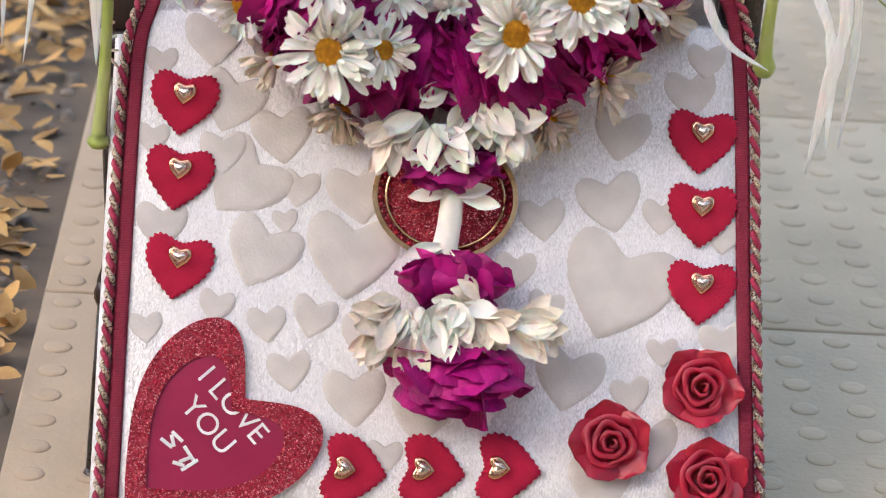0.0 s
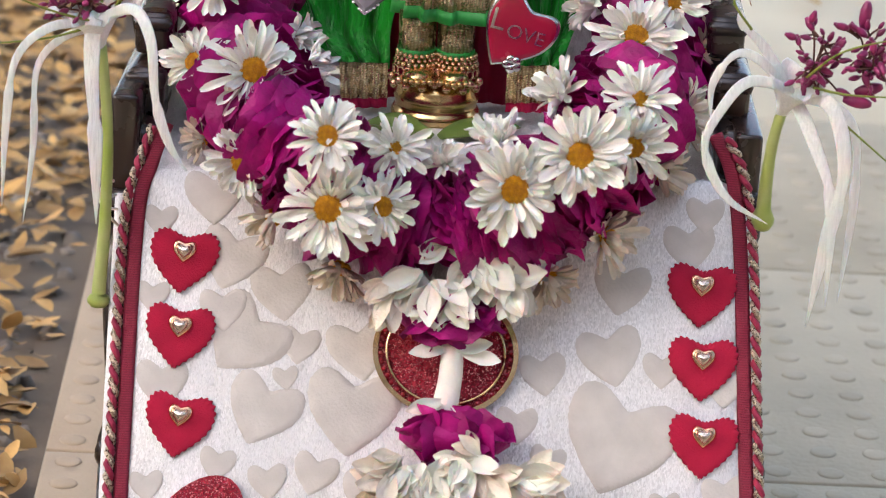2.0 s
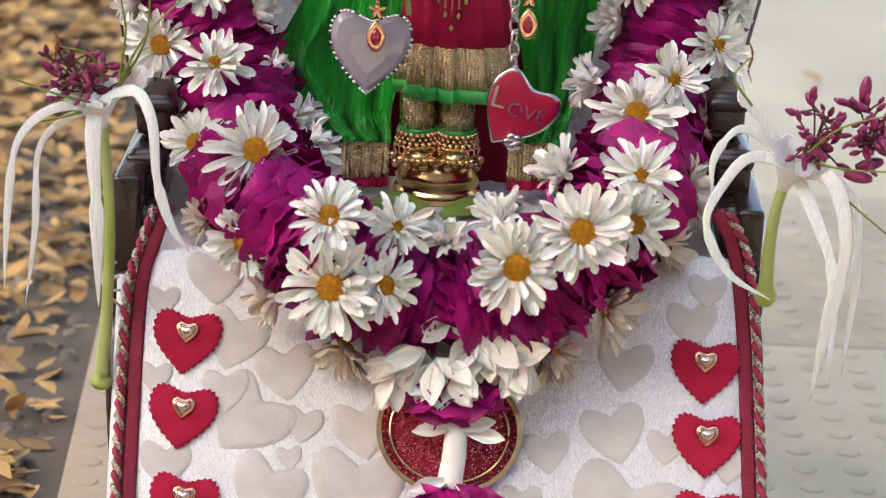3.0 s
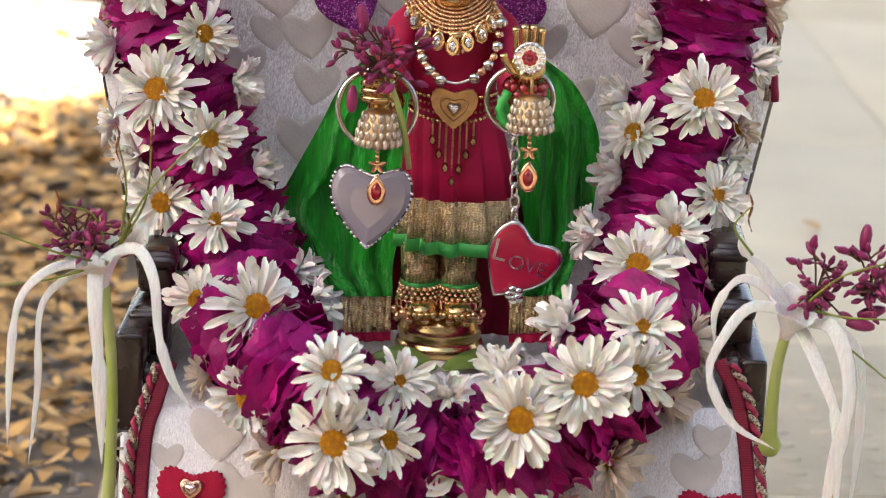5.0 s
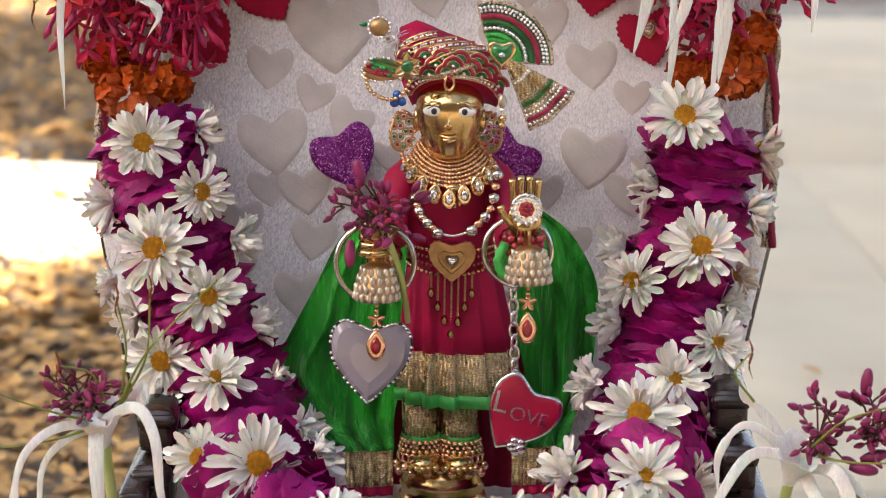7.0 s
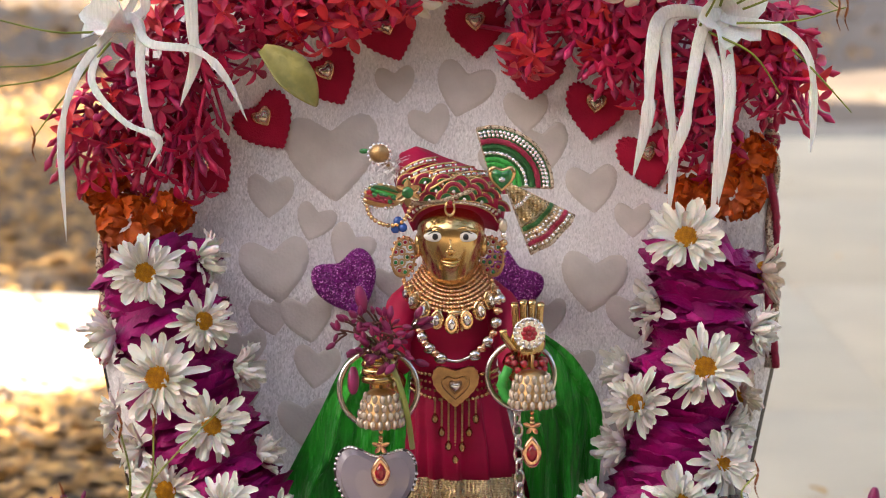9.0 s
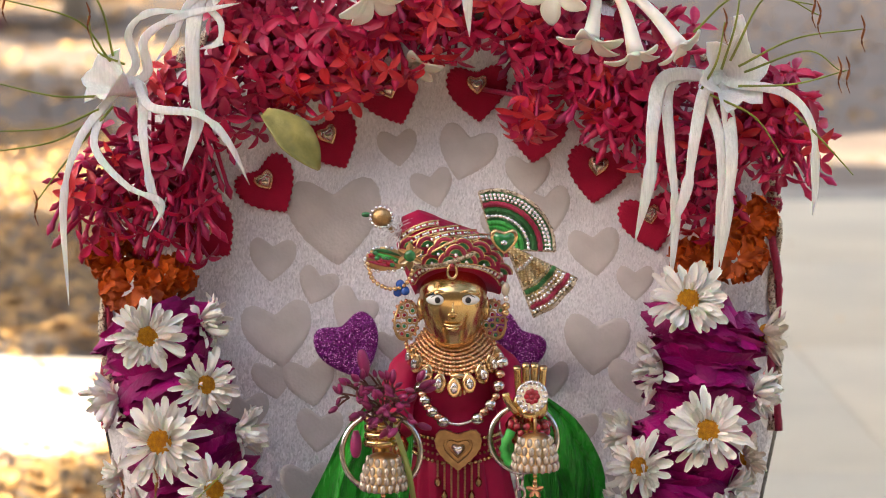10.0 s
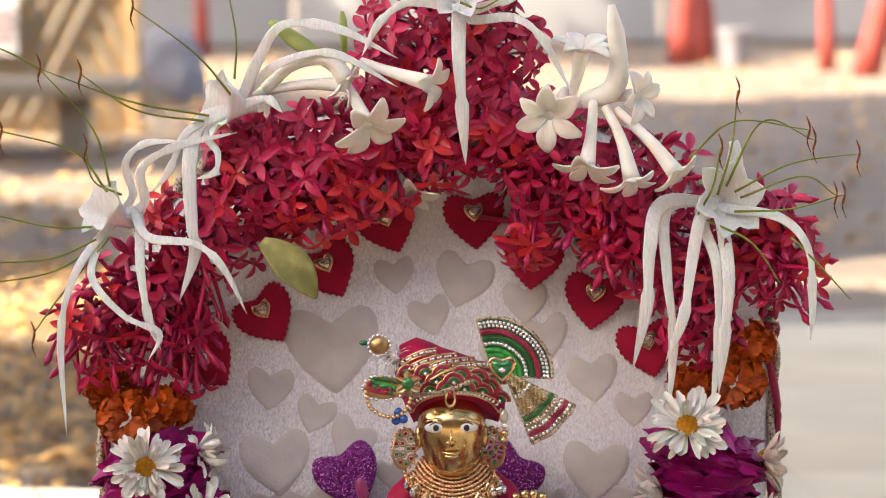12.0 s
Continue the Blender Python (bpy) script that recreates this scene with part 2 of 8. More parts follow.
EARTH = mat("dusty_earth", (0.18, 0.14, 0.10), rough=0.95, var=0.4, scale=4, bump=0.7, bscale=90, col2=(0.11, 0.085, 0.065))
PEBBLE = mat("grey_gravel", (0.26, 0.22, 0.18), rough=0.9, var=0.35, scale=40, bump=0.4, bscale=300, rand=0.4)
DRY_LEAF = mat("dry_leaf", (0.50, 0.31, 0.11), rough=0.7, var=0.35, scale=60, bump=0.3, bscale=200, rand=0.5, col2=(0.36, 0.19, 0.06))
STONE = mat("bench_stone", (0.34, 0.29, 0.22), rough=0.85, var=0.25, scale=6, bump=0.4, bscale=60)
LATTICE = mat("tan_lattice", (0.42, 0.29, 0.15), rough=0.8, var=0.2, scale=8, bump=0.3, bscale=60)
ROCK = mat("grey_rock", (0.26, 0.26, 0.28), rough=0.9, var=0.3, scale=3, bump=0.8, bscale=20)
RED_PAINT = mat("red_oxide_paint", (0.36, 0.06, 0.045), rough=0.6, var=0.25, scale=5, bump=0.3, bscale=40)
LIMEWASH = mat("limewashed_wall", (0.45, 0.45, 0.43), rough=0.9, var=0.2, scale=1.5, bump=0.3, bscale=30)
# dull brown, so the added light-blocking walls bounce little
BROWN_WALL = mat("brown_plaster", (0.15, 0.12, 0.09), rough=0.9, var=0.25, scale=1.5, bump=0.3, bscale=30)
SIGN_WHITE = mat("sign_board", (0.75, 0.74, 0.72), rough=0.5, var=0.06, scale=8, bump=0)


# ---- building helpers ----
def mesh_of(name, bm, mats, smooth=True):
    me = bpy.data.meshes.new(name)
    bm.normal_update()
    bm.to_mesh(me)
    bm.free()
    for m in mats if isinstance(mats, (list, tuple)) else [mats]:
        me.materials.append(m)
    if smooth:
        me.polygons.foreach_set("use_smooth", [True] * len(me.polygons))
    return me


def piece(name, me, parent, m=None, label=""):
    ob = new(name, me)
    ob.parent = parent
    if m is not None:
        ob.matrix_basis = m
    return tagged(ob, label)


def part(name, bm, mats, parent, label="", m=None, smooth=True):
    return piece(name, mesh_of(name, bm, mats, smooth), parent, m, label)


def thing(name, label, category, group="", kind="", m=None):
    ob = tagged(new(name), label, category, group, kind)
    ob.empty_display_size = 0.01
    if m is not None:
        ob.matrix_basis = m
    return ob


def solo(name, bm, mats, label, category, group="", kind="", m=None, smooth=True):
    ob = tagged(new(name, mesh_of(name, bm, mats, smooth)), label, category, group, kind)
    if m is not None:
        ob.matrix_basis = m
    return ob


def frame_of(d, up=(0, 0, 1)):
    """Rotation with its y along d and its z near up."""
    y = Vector(d).normalized()
    z = Vector(up) - y * y.dot(Vector(up))
    if z.length < 1e-5:
        z = Vector((0, -1, 0.01)) - y * y.dot(Vector((0, -1, 0.01)))
    z.normalize()
    return Matrix((y.cross(z), y, z)).transposed().to_4x4()


def smooth_path(pts, n):
    """n + 1 points along a soft curve through pts."""
    p = [Vector(q) for q in pts]
    p = [p[0] * 2 - p[1]] + p + [p[-1] * 2 - p[-2]]
    out = []
    for i in range(n + 1):
        s = i / n * (len(p) - 3)
        k = min(int(s), len(p) - 4)
        f = s - k
        a, b, c, d = p[k:k + 4]
        out.append(0.5 * ((2 * b) + (c - a) * f + (2 * a - 5 * b + 4 * c - d) * f * f + (3 * b - a - 3 * c + d) * f ** 3))
    return out


def sweep(bm, pts, radius, seg=8, flat=1.0, mi=0, up=(0, 0, 1)):
    """A closed tube along pts; radius a number or a function of 0..1; flat squashes it along up."""
    pts = [Vector(p) for p in pts]
    rings = []
    for i, p in enumerate(pts):
        d = pts[min(i + 1, len(pts) - 1)] - pts[max(i - 1, 0)]
        f = frame_of(d, up)
        r = radius(i / (len(pts) - 1)) if callable(radius) else radius
        rings.append([bm.verts.new(p + f @ Vector((math.cos(a) * r, 0, math.sin(a) * r * flat)))
                      for a in (math.tau * k / seg for k in range(seg))])
    for a, b in zip(rings, rings[1:]):
        for k in range(seg):
            bm.faces.new((a[k], a[(k + 1) % seg], b[(k + 1) % seg], b[k])).material_index = mi
    bm.faces.new(rings[0][::-1]).material_index = mi
    bm.faces.new(rings[-1]).material_index = mi


def loft(bm, rings, mi=0, close=True):
    """Skin over rings of equal length (lists of points)."""
    vs = [[bm.verts.new(p) for p in r] for r in rings]
    n = len(vs[0])
    for a, b in zip(vs, vs[1:]):
        for k in range(n):
            bm.faces.new((a[k], a[(k + 1) % n], b[(k + 1) % n], b[k])).material_index = mi
    if close:
        bm.faces.new(vs[0][::-1]).material_index = mi
        bm.faces.new(vs[-1]).material_index = mi


def oval(c, rx, ry, n=24, ripple=0.0, waves=0, z_tilt=0.0):
    return [Vector((c[0] + math.cos(a) * rx * (1 + ripple * math.cos(waves * a)), c[1] + math.sin(a) * ry * (1 + ripple * math.cos(waves * a)),
                    c[2] + z_tilt * math.sin(a))) for a in (math.tau * k / n for k in range(n))]


def ball(bm, c, r, s=(1, 1, 1), mi=0, u=10, v=7, turn=None):
    m = Matrix.Translation(c) @ (turn or Matrix()) @ Matrix.Diagonal((*s, 1))
    got = bmesh.ops.create_uvsphere(bm, u_segments=u, v_segments=v, radius=r, matrix=m)
    for f in {f for w in got["verts"] for f in w.link_faces}:
        f.material_index = mi


def ring(bm, c, big, small, turn=None, seg=20, tube=6, mi=0, stretch=1.0):
    m = Matrix.Translation(c) @ (turn or Matrix())
    vs = [[bm.verts.new(m @ Vector(((big + small * math.cos(b)) * math.cos(a), (big + small * math.cos(b)) * math.sin(a) * stretch, small * math.sin(b))))
           for b in (math.tau * j / tube for j in range(tube))] for a in (math.tau * i / seg for i in range(seg))]
    for i in range(seg):
        for j in range(tube):
            bm.faces.new((vs[i][j], vs[(i + 1) % seg][j], vs[(i + 1) % seg][(j + 1) % tube], vs[i][(j + 1) % tube])).material_index = mi


def box(bm, c, size, bevel=0.0, mi=0, turn=None):
    m = Matrix.Translation(c) @ (turn or Matrix()) @ Matrix.Diagonal((*size, 1))
    got = bmesh.ops.create_cube(bm, size=1.0, matrix=m)
    faces = {f for v in got["verts"] for f in v.link_faces}
    for f in faces:
        f.material_index = mi
    if bevel:
        bmesh.ops.bevel(bm, geom=list({e for f in faces for e in f.edges}), offset=bevel, segments=2, affect="EDGES", profile=0.6)


def heart(w, n=48, scallop=0.0, teeth=0, tall=0.92, notch=4.2):
    """Outline of a heart, w wide, point down, about its middle."""
    out = []
    for k in range(n):
        a = math.tau * k / n
        x = 16 * math.copysign(abs(math.sin(a)) ** 1.75, math.sin(a))
        y = 13 * math.cos(a) - 5 * math.cos(2 * a) - 2 * math.cos(3 * a) - math.cos(4 * a)
        y += notch * math.exp(-(math.atan2(math.sin(a), math.cos(a)) / 0.5) ** 2)
        g = 1 + scallop * math.cos(teeth * a)
        out.append(Vector((x / 32 * w * g, (y + 2.5) / 29 * w * tall * g, 0)))
    return out


def plate(bm, outline, thick, edge=0.3, mi=0, lift=0.0, dome=0.0, m=None):
    """A flat piece with rounded upper edge; dome raises its middle."""
    m = m or Matrix()
    n = len(outline)
    e = edge * thick
    big = max(p.length for p in outline)
    rings = [[m @ Vector((p.x, p.y, lift)) for p in outline],
             [m @ Vector((p.x, p.y, lift + thick - e)) for p in outline],
             [m @ Vector((p.x * (1 - e / big), p.y * (1 - e / big), lift + thick)) for p in outline]]
    for f in (0.75, 0.4):
        rings.append([m @ Vector((p.x * f, p.y * f, lift + thick + dome * (1 - f * f))) for p in outline])
    loft(bm, rings, mi)


def border(bm, outer, inner, thick, mi=0, lift=0.0):
    """A flat frame between two outlines of equal count."""
    n = len(outer)
    a = [[bm.verts.new((p.x, p.y, lift + h)) for p in o] for o, h in ((inner, 0), (inner, thick), (outer, thick), (outer, 0))]
    for r, s in zip(a, a[1:]):
        for k in range(n):
            bm.faces.new((r[k], r[(k + 1) % n], s[(k + 1) % n], s[k])).material_index = mi


def petal(bm, length, width, m=None, curl=0.3, cup=0.2, nu=6, nv=3, fat=0.55, tip=0.25, mi=0, wave=0.0):
    """A petal from its base along +y, facing +z. curl bends it back (minus: forward), cup hollows it, fat is where it is widest."""
    m = m or Matrix()
    rows, y, z = [], 0.0, 0.0
    for i in range(nu + 1):
        s = i / nu
        a = -curl * s
        w = width / 2 * (0.25 + 0.75 * (s / fat) ** 0.8 if s < fat else 1 - (1 - tip) * ((s - fat) / (1 - fat)) ** 2.2)
        rows.append([bm.verts.new(m @ Vector((w * g, y, z + cup * w * (abs(g) ** 1.6) + wave * w * math.sin(5 * s + 4 * g) * s)))
                     for g in (-1 + 2 * j / nv for j in range(nv + 1))])
        y += math.cos(a) * length / nu
        z += math.sin(a) * length / nu
    for p, q in zip(rows, rows[1:]):
        for j in range(nv):
            bm.faces.new((p[j], p[j + 1], q[j + 1], q[j])).material_index = mi


def round_petal(bm, length, width, m=None, wrap=0.5, roll=0.25, ripple=0.06, phase=0.0, nu=6, nv=6, mi=0):
    """A broad rose petal from its base along +y, facing +z: round rim that rolls outward, sides wrapped back."""
    m = m or Matrix()
    rows = []
    for i in range(nu + 1):
        u = i / nu
        w = width / 2 * math.sqrt(max(0.0, 1 - abs((u - 0.55) / 0.475) ** 2.6))
        row = []
        for j in range(nv + 1):
            g = -1 + 2 * j / nv
            y = length * (u - 0.10 * g * g * u)
            z = -wrap * w * g * g + roll * length * u ** 3 + ripple * width * u * u * math.sin(5.0 * g + phase)
            row.append(bm.verts.new(m @ Vector((w * g, y, z))))
        rows.append(row)
    for p, q in zip(rows, rows[1:]):
        for j in range(nv):
            bm.faces.new((p[j], p[j + 1], q[j + 1], q[j])).material_index = mi


def letters(text, size, material, parent, m, thick=0.0004):
    cu = bpy.data.curves.new("writing", "FONT")
    cu.body, cu.size, cu.align_x, cu.align_y, cu.extrude = text, size, "CENTER", "CENTER", thick
    tmp = bpy.data.objects.new("writing", cu)
    scene.collection.objects.link(tmp)
    me = bpy.data.meshes.new_from_object(tmp)
    bpy.data.objects.remove(tmp)
    me.materials.clear()
    me.materials.append(material)
    return piece("lettering", me, parent, m)


rnd = random.Random(7)


# ---- ground, pavement and distance ----
TILE_TURN = 3.05                      # the pavement's joints run a little to the left of straight ahead
PAVE = pose(-0.1875, 1.328, 0, 0, 0, TILE_TURN)      # its left kerb edge at a cross joint
TILE = 0.312


def build_ground():
    bm = bmesh.new()
    xs = [-400, -60, -12] + [-6 + 0.5 * k for k in range(25)] + [12, 60, 400]
    ys = [-400, -60, -8] + [-2 + 0.5 * k for k in range(46)] + [30, 80, 900]
    grid = [[bm.verts.new((x, y, -0.012 + (0.01 * noise.noise((x * 0.9, y * 0.9, 0)) if abs(x) < 8 and -3 < y < 22 else 0))) for x in xs] for y in ys]
    for a, b in zip(grid, grid[1:]):
        for k in range(len(xs) - 1):
            bm.faces.new((a[k], a[k + 1], b[k + 1], b[k]))
    solo("ground", bm, EARTH, "dusty brown earth strewn with dry leaves", "ground", kind="structure")


build_ground()


def build_background():
    # low limewashed wall far behind
    bm = bmesh.new()
    for k in range(9):
        box(bm, (-8.4 + k * 2.1, 17.5, 0.75), (2.06, 0.25, 1.5), 0.02)
    box(bm, (0, 17.5, 1.56), (19, 0.34, 0.12), 0.02)
    solo("wall_far", bm, LIMEWASH, "pale limewashed boundary wall behind the trees", "wall", kind="structure")
    # unseen walls added behind the camera and on both sides to block low light
    bm = bmesh.new()
    box(bm, (0, -4.2, 2.1), (16, 0.25, 4.2), 0.02)
    solo("wall_near", bm, BROWN_WALL, "plain brown plaster wall closing the yard", "wall", kind="structure")
    for side, x in (("left", -8.0), ("right", 8.0)):
        bm = bmesh.new()
        box(bm, (x, 4.0, 1.3), (0.25, 16.1, 2.6), 0.02)
        solo("wall_" + side, bm, BROWN_WALL, "plain brown side wall of the yard", "wall", kind="structure")
    # low stone bench
    bench = thing("stone_bench", "low weathered stone bench on squat legs", "bench")
    bm = bmesh.new()
    box(bm, (-1.62, 8.42, 0.178), (1.36, 0.34, 0.045), 0.008)
    part("seat", bm, STONE, bench)
    for x, y, m in ((-1.115, 8.45, STONE), (-1.36, 8.25, RED_PAINT), (-2.15, 8.45, STONE)):
        bm = bmesh.new()
        box(bm, (x, y, 0.07), (0.072, 0.2, 0.18), 0.008)
        box(bm, (x, y, -0.005), (0.1, 0.24, 0.03), 0.006)
        part("leg", bm, m, bench)
    # lattice screen standing behind the bench
    screen = thing("lattice_screen", "tan diamond lattice screen behind the bench", "screen")
    bm = bmesh.new()
    box(bm, (-1.6, 9.45, 0.42), (1.08, 0.02, 0.86), 0.004)
    part("board", bm, LATTICE, screen)
    for s in (-1, 1):
        bm = bmesh.new()
        box(bm, (0, 0, 0), (0.018, 0.012, 0.9), 0.003)
        slat = mesh_of("slat", bm, STONE)
        for k in range(13):
            piece("slat", slat, screen, pose(-2.0 + k * 0.068, 9.43 - 0.007 * s, 0.42, 0, 28 * s, 0))
    for x in (-2.14, -1.055):
        bm = bmesh.new()
        box(bm, (x, 9.43, 0.42), (0.035, 0.05, 0.88), 0.006)
        part("post", bm, LATTICE, screen)
    sign = thing("notice_board", "small white notice board with faded red writing", "sign")
    bm = bmesh.new()
    box(bm, (-1.5, 9.39, 0.345), (0.18, 0.012, 0.23), 0.003)
    part("board", bm, SIGN_WHITE, sign)
    for k, w in enumerate((0.1, 0.12, 0.08)):
        bm = bmesh.new()
        box(bm, (-1.47, 9.382, 0.36 - 0.035 * k), (w, 0.003, 0.012))
        part("bar", bm, RED_PAINT, sign)
    # rock
    bm = bmesh.new()
    bmesh.ops.create_icosphere(bm, subdivisions=4, radius=1.0)
    for v in bm.verts:
        v.co *= 1 + 0.25 * noise.noise(v.co * 1.3) + 0.08 * noise.noise(v.co * 4)
        v.co = Vector((v.co.x * 0.14 - 1.12, v.co.y * 0.2 + 11.2, max(-0.03, v.co.z * 0.17 + 0.09)))
    solo("boulder", bm, ROCK, "rounded grey boulder on the ground", "rock")
    # tub by the trees
    bm = bmesh.new()
    loft(bm, [oval((1.2, 14.2, z), r, r, 20) for z, r in ((-0.03, 0.06), (0.0, 0.062), (0.14, 0.078), (0.15, 0.084), (0.16, 0.08), (0.15, 0.07), (0.05, 0.06))])
    solo("tub", bm, ROCK, "grey tub standing beside the tree", "tub")


build_background()


def tree(x, y, height, r, lean, label, crown_at, crown_r, fork=False):
    """Trunk painted red below, with limbs and a crown of leaves high above the view."""
    t = thing("tree", label, "tree", "painted trees")
    bm = bmesh.new()
    base = Vector((x, y, -0.03))
    top = Vector((crown_at[0], crown_at[1], height))
    mid = base.lerp(top, 0.35) + Vector((lean, 0, 0))
    sweep(bm, smooth_path([base, base.lerp(mid, 0.5) + Vector((lean * 0.4, 0, 0)), mid, top], 16), lambda s: r * (1.35 - 0.3 * min(1, s * 6) - 0.55 * s), 12)
    if fork:
        sweep(bm, smooth_path([base + Vector((0.13, 0.3, 0)), base + Vector((0.16, 0.3, 0.8)), base + Vector((0.5, 0.4, 2.6)), top + Vector((1, 0, 0))], 14), lambda s: r * (1.0 - 0.5 * s), 12)
    for k in range(6):
        a = math.tau * k / 6 + x
        tip = top + Vector((math.cos(a) * crown_r * 0.7, math.sin(a) * crown_r * 0.7, 0.7))
        sweep(bm, smooth_path([mid.lerp(top, 0.6), top.lerp(tip, 0.4), tip], 6), lambda s: r * 0.4 * (1 - 0.8 * s), 6)
    part("trunk", bm, RED_PAINT, t)
    return t


TREES = [tree(0.955, 14.3, 5.0, 0.055, 0.02, "twin tree trunks painted red oxide", (1.2, 13.5), 4.0, True),
         tree(1.57, 13.7, 5.2, 0.03, -0.02, "thin tree trunk painted red oxide", (1.55, 13.8), 3.0),
         tree(1.65, 13.0, 5.0, 0.048, 0.12, "leaning tree trunk painted red oxide", (2.1, 12.6), 3.6),
         tree(-1.43, 15.9, 5.0, 0.032, 0.0, "slim straight trunk painted dark red", (-1.43, 15.9), 4.0)]

# sunlit spots on the ground, where the crowns leave gaps: x, y, half width, half length
GAPS = [(-0.62, 2.89, 0.40, 0.36), (-0.62, 4.38, 0.10, 0.08), (-0.78, 4.98, 0.14, 0.09), (0.80, 5.25, 0.24, 0.16), (-1.0, 7.3, 0.7, 0.35),
        (1.0, 12.6, 1.6, 1.2), (-1.6, 9.7, 0.8, 0.5), (-0.6, 9.6, 0.4, 0.4), (-1.0, 13.8, 1.5, 1.6), (2.4, 14.0, 1.0, 1.6), (-0.7, 18.2, 0.5, 0.5), (0.5, 17.8, 0.2, 0.4), (2.3, 18.5, 0.15, 0.4), (-3.2, 18.0, 1.0, 1.0)]


def build_crowns():
    r = random.Random(3)
    way = SUN_WAY / SUN_WAY.z
    bms = [bmesh.new() for _ in TREES]
    for k in range(17000):
        z = r.uniform(4.4, 5.4)
        g = Vector((r.uniform(-2.6, 2.4), r.uniform(0.4, 3.0) if k % 3 == 0 else r.uniform(0.4, 19), 0))
        p = g + way * z
        if any(((g.x - a) / (c + 0.33)) ** 2 + ((g.y - b) / (d + 0.33)) ** 2 < 1 + 0.25 * noise.noise((g.x * 3, g.y * 3, 1)) for a, b, c, d in GAPS):
            continue
        m = Matrix.Translation(p) @ Euler((r.uniform(-0.6, 0.6), r.uniform(-0.6, 0.6), r.uniform(0, 6.3))).to_matrix().to_4x4()
        petal(bms[k % len(bms)], r.uniform(0.3, 0.5), r.uniform(0.16, 0.26), m, 0.5, 0.1, 3, 2)
    r = random.Random(31)
    for k in range(90):      # unseen leaves added to close a bright hole on the pavement
        p = Vector((r.uniform(0.1, 0.9), r.uniform(3.7, 4.5), 0)) + way * r.uniform(4.4, 5.4)
        m = Matrix.Translation(p) @ Euler((r.uniform(-0.6, 0.6), r.uniform(-0.6, 0.6), r.uniform(0, 6.3))).to_matrix().to_4x4()
        petal(bms[k % len(bms)], r.uniform(0.3, 0.5), r.uniform(0.16, 0.26), m, 0.5, 0.1, 3, 2)
    r = random.Random(32)
    for k in range(1250):      # unseen leaves added overhead and at the right to hold back sky light
        p = Vector((r.uniform(0.4, 6.0), r.uniform(-3.2, 5.5), r.uniform(3.7, 4.8)))
        m = Matrix.Translation(p) @ Euler((r.uniform(-0.6, 0.6), r.uniform(-0.6, 0.6), r.uniform(0, 6.3))).to_matrix().to_4x4()
        petal(bms[k % len(bms)], r.uniform(0.3, 0.5), r.uniform(0.16, 0.26), m, 0.5, 0.1, 3, 2)
    for t, bm in zip(TREES, bms):
        part("crown", bm, CROWN, t)


build_crowns()


def sun_patch():
    """A low pale patch on the earth; its colour stands in for blown-out sunlight."""
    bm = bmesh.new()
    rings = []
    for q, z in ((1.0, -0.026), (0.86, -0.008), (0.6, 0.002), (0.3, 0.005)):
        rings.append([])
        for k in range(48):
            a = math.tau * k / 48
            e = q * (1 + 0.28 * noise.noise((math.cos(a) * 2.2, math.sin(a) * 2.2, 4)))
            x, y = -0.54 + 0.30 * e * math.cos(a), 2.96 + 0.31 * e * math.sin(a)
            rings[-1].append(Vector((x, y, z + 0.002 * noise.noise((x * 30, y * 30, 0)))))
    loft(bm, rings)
    solo("sand_patch", bm, SUNLIT_PALE, "pale patch on the brown earth painting the overexposed sunlit spot", "sand", kind="stuff")


sun_patch()


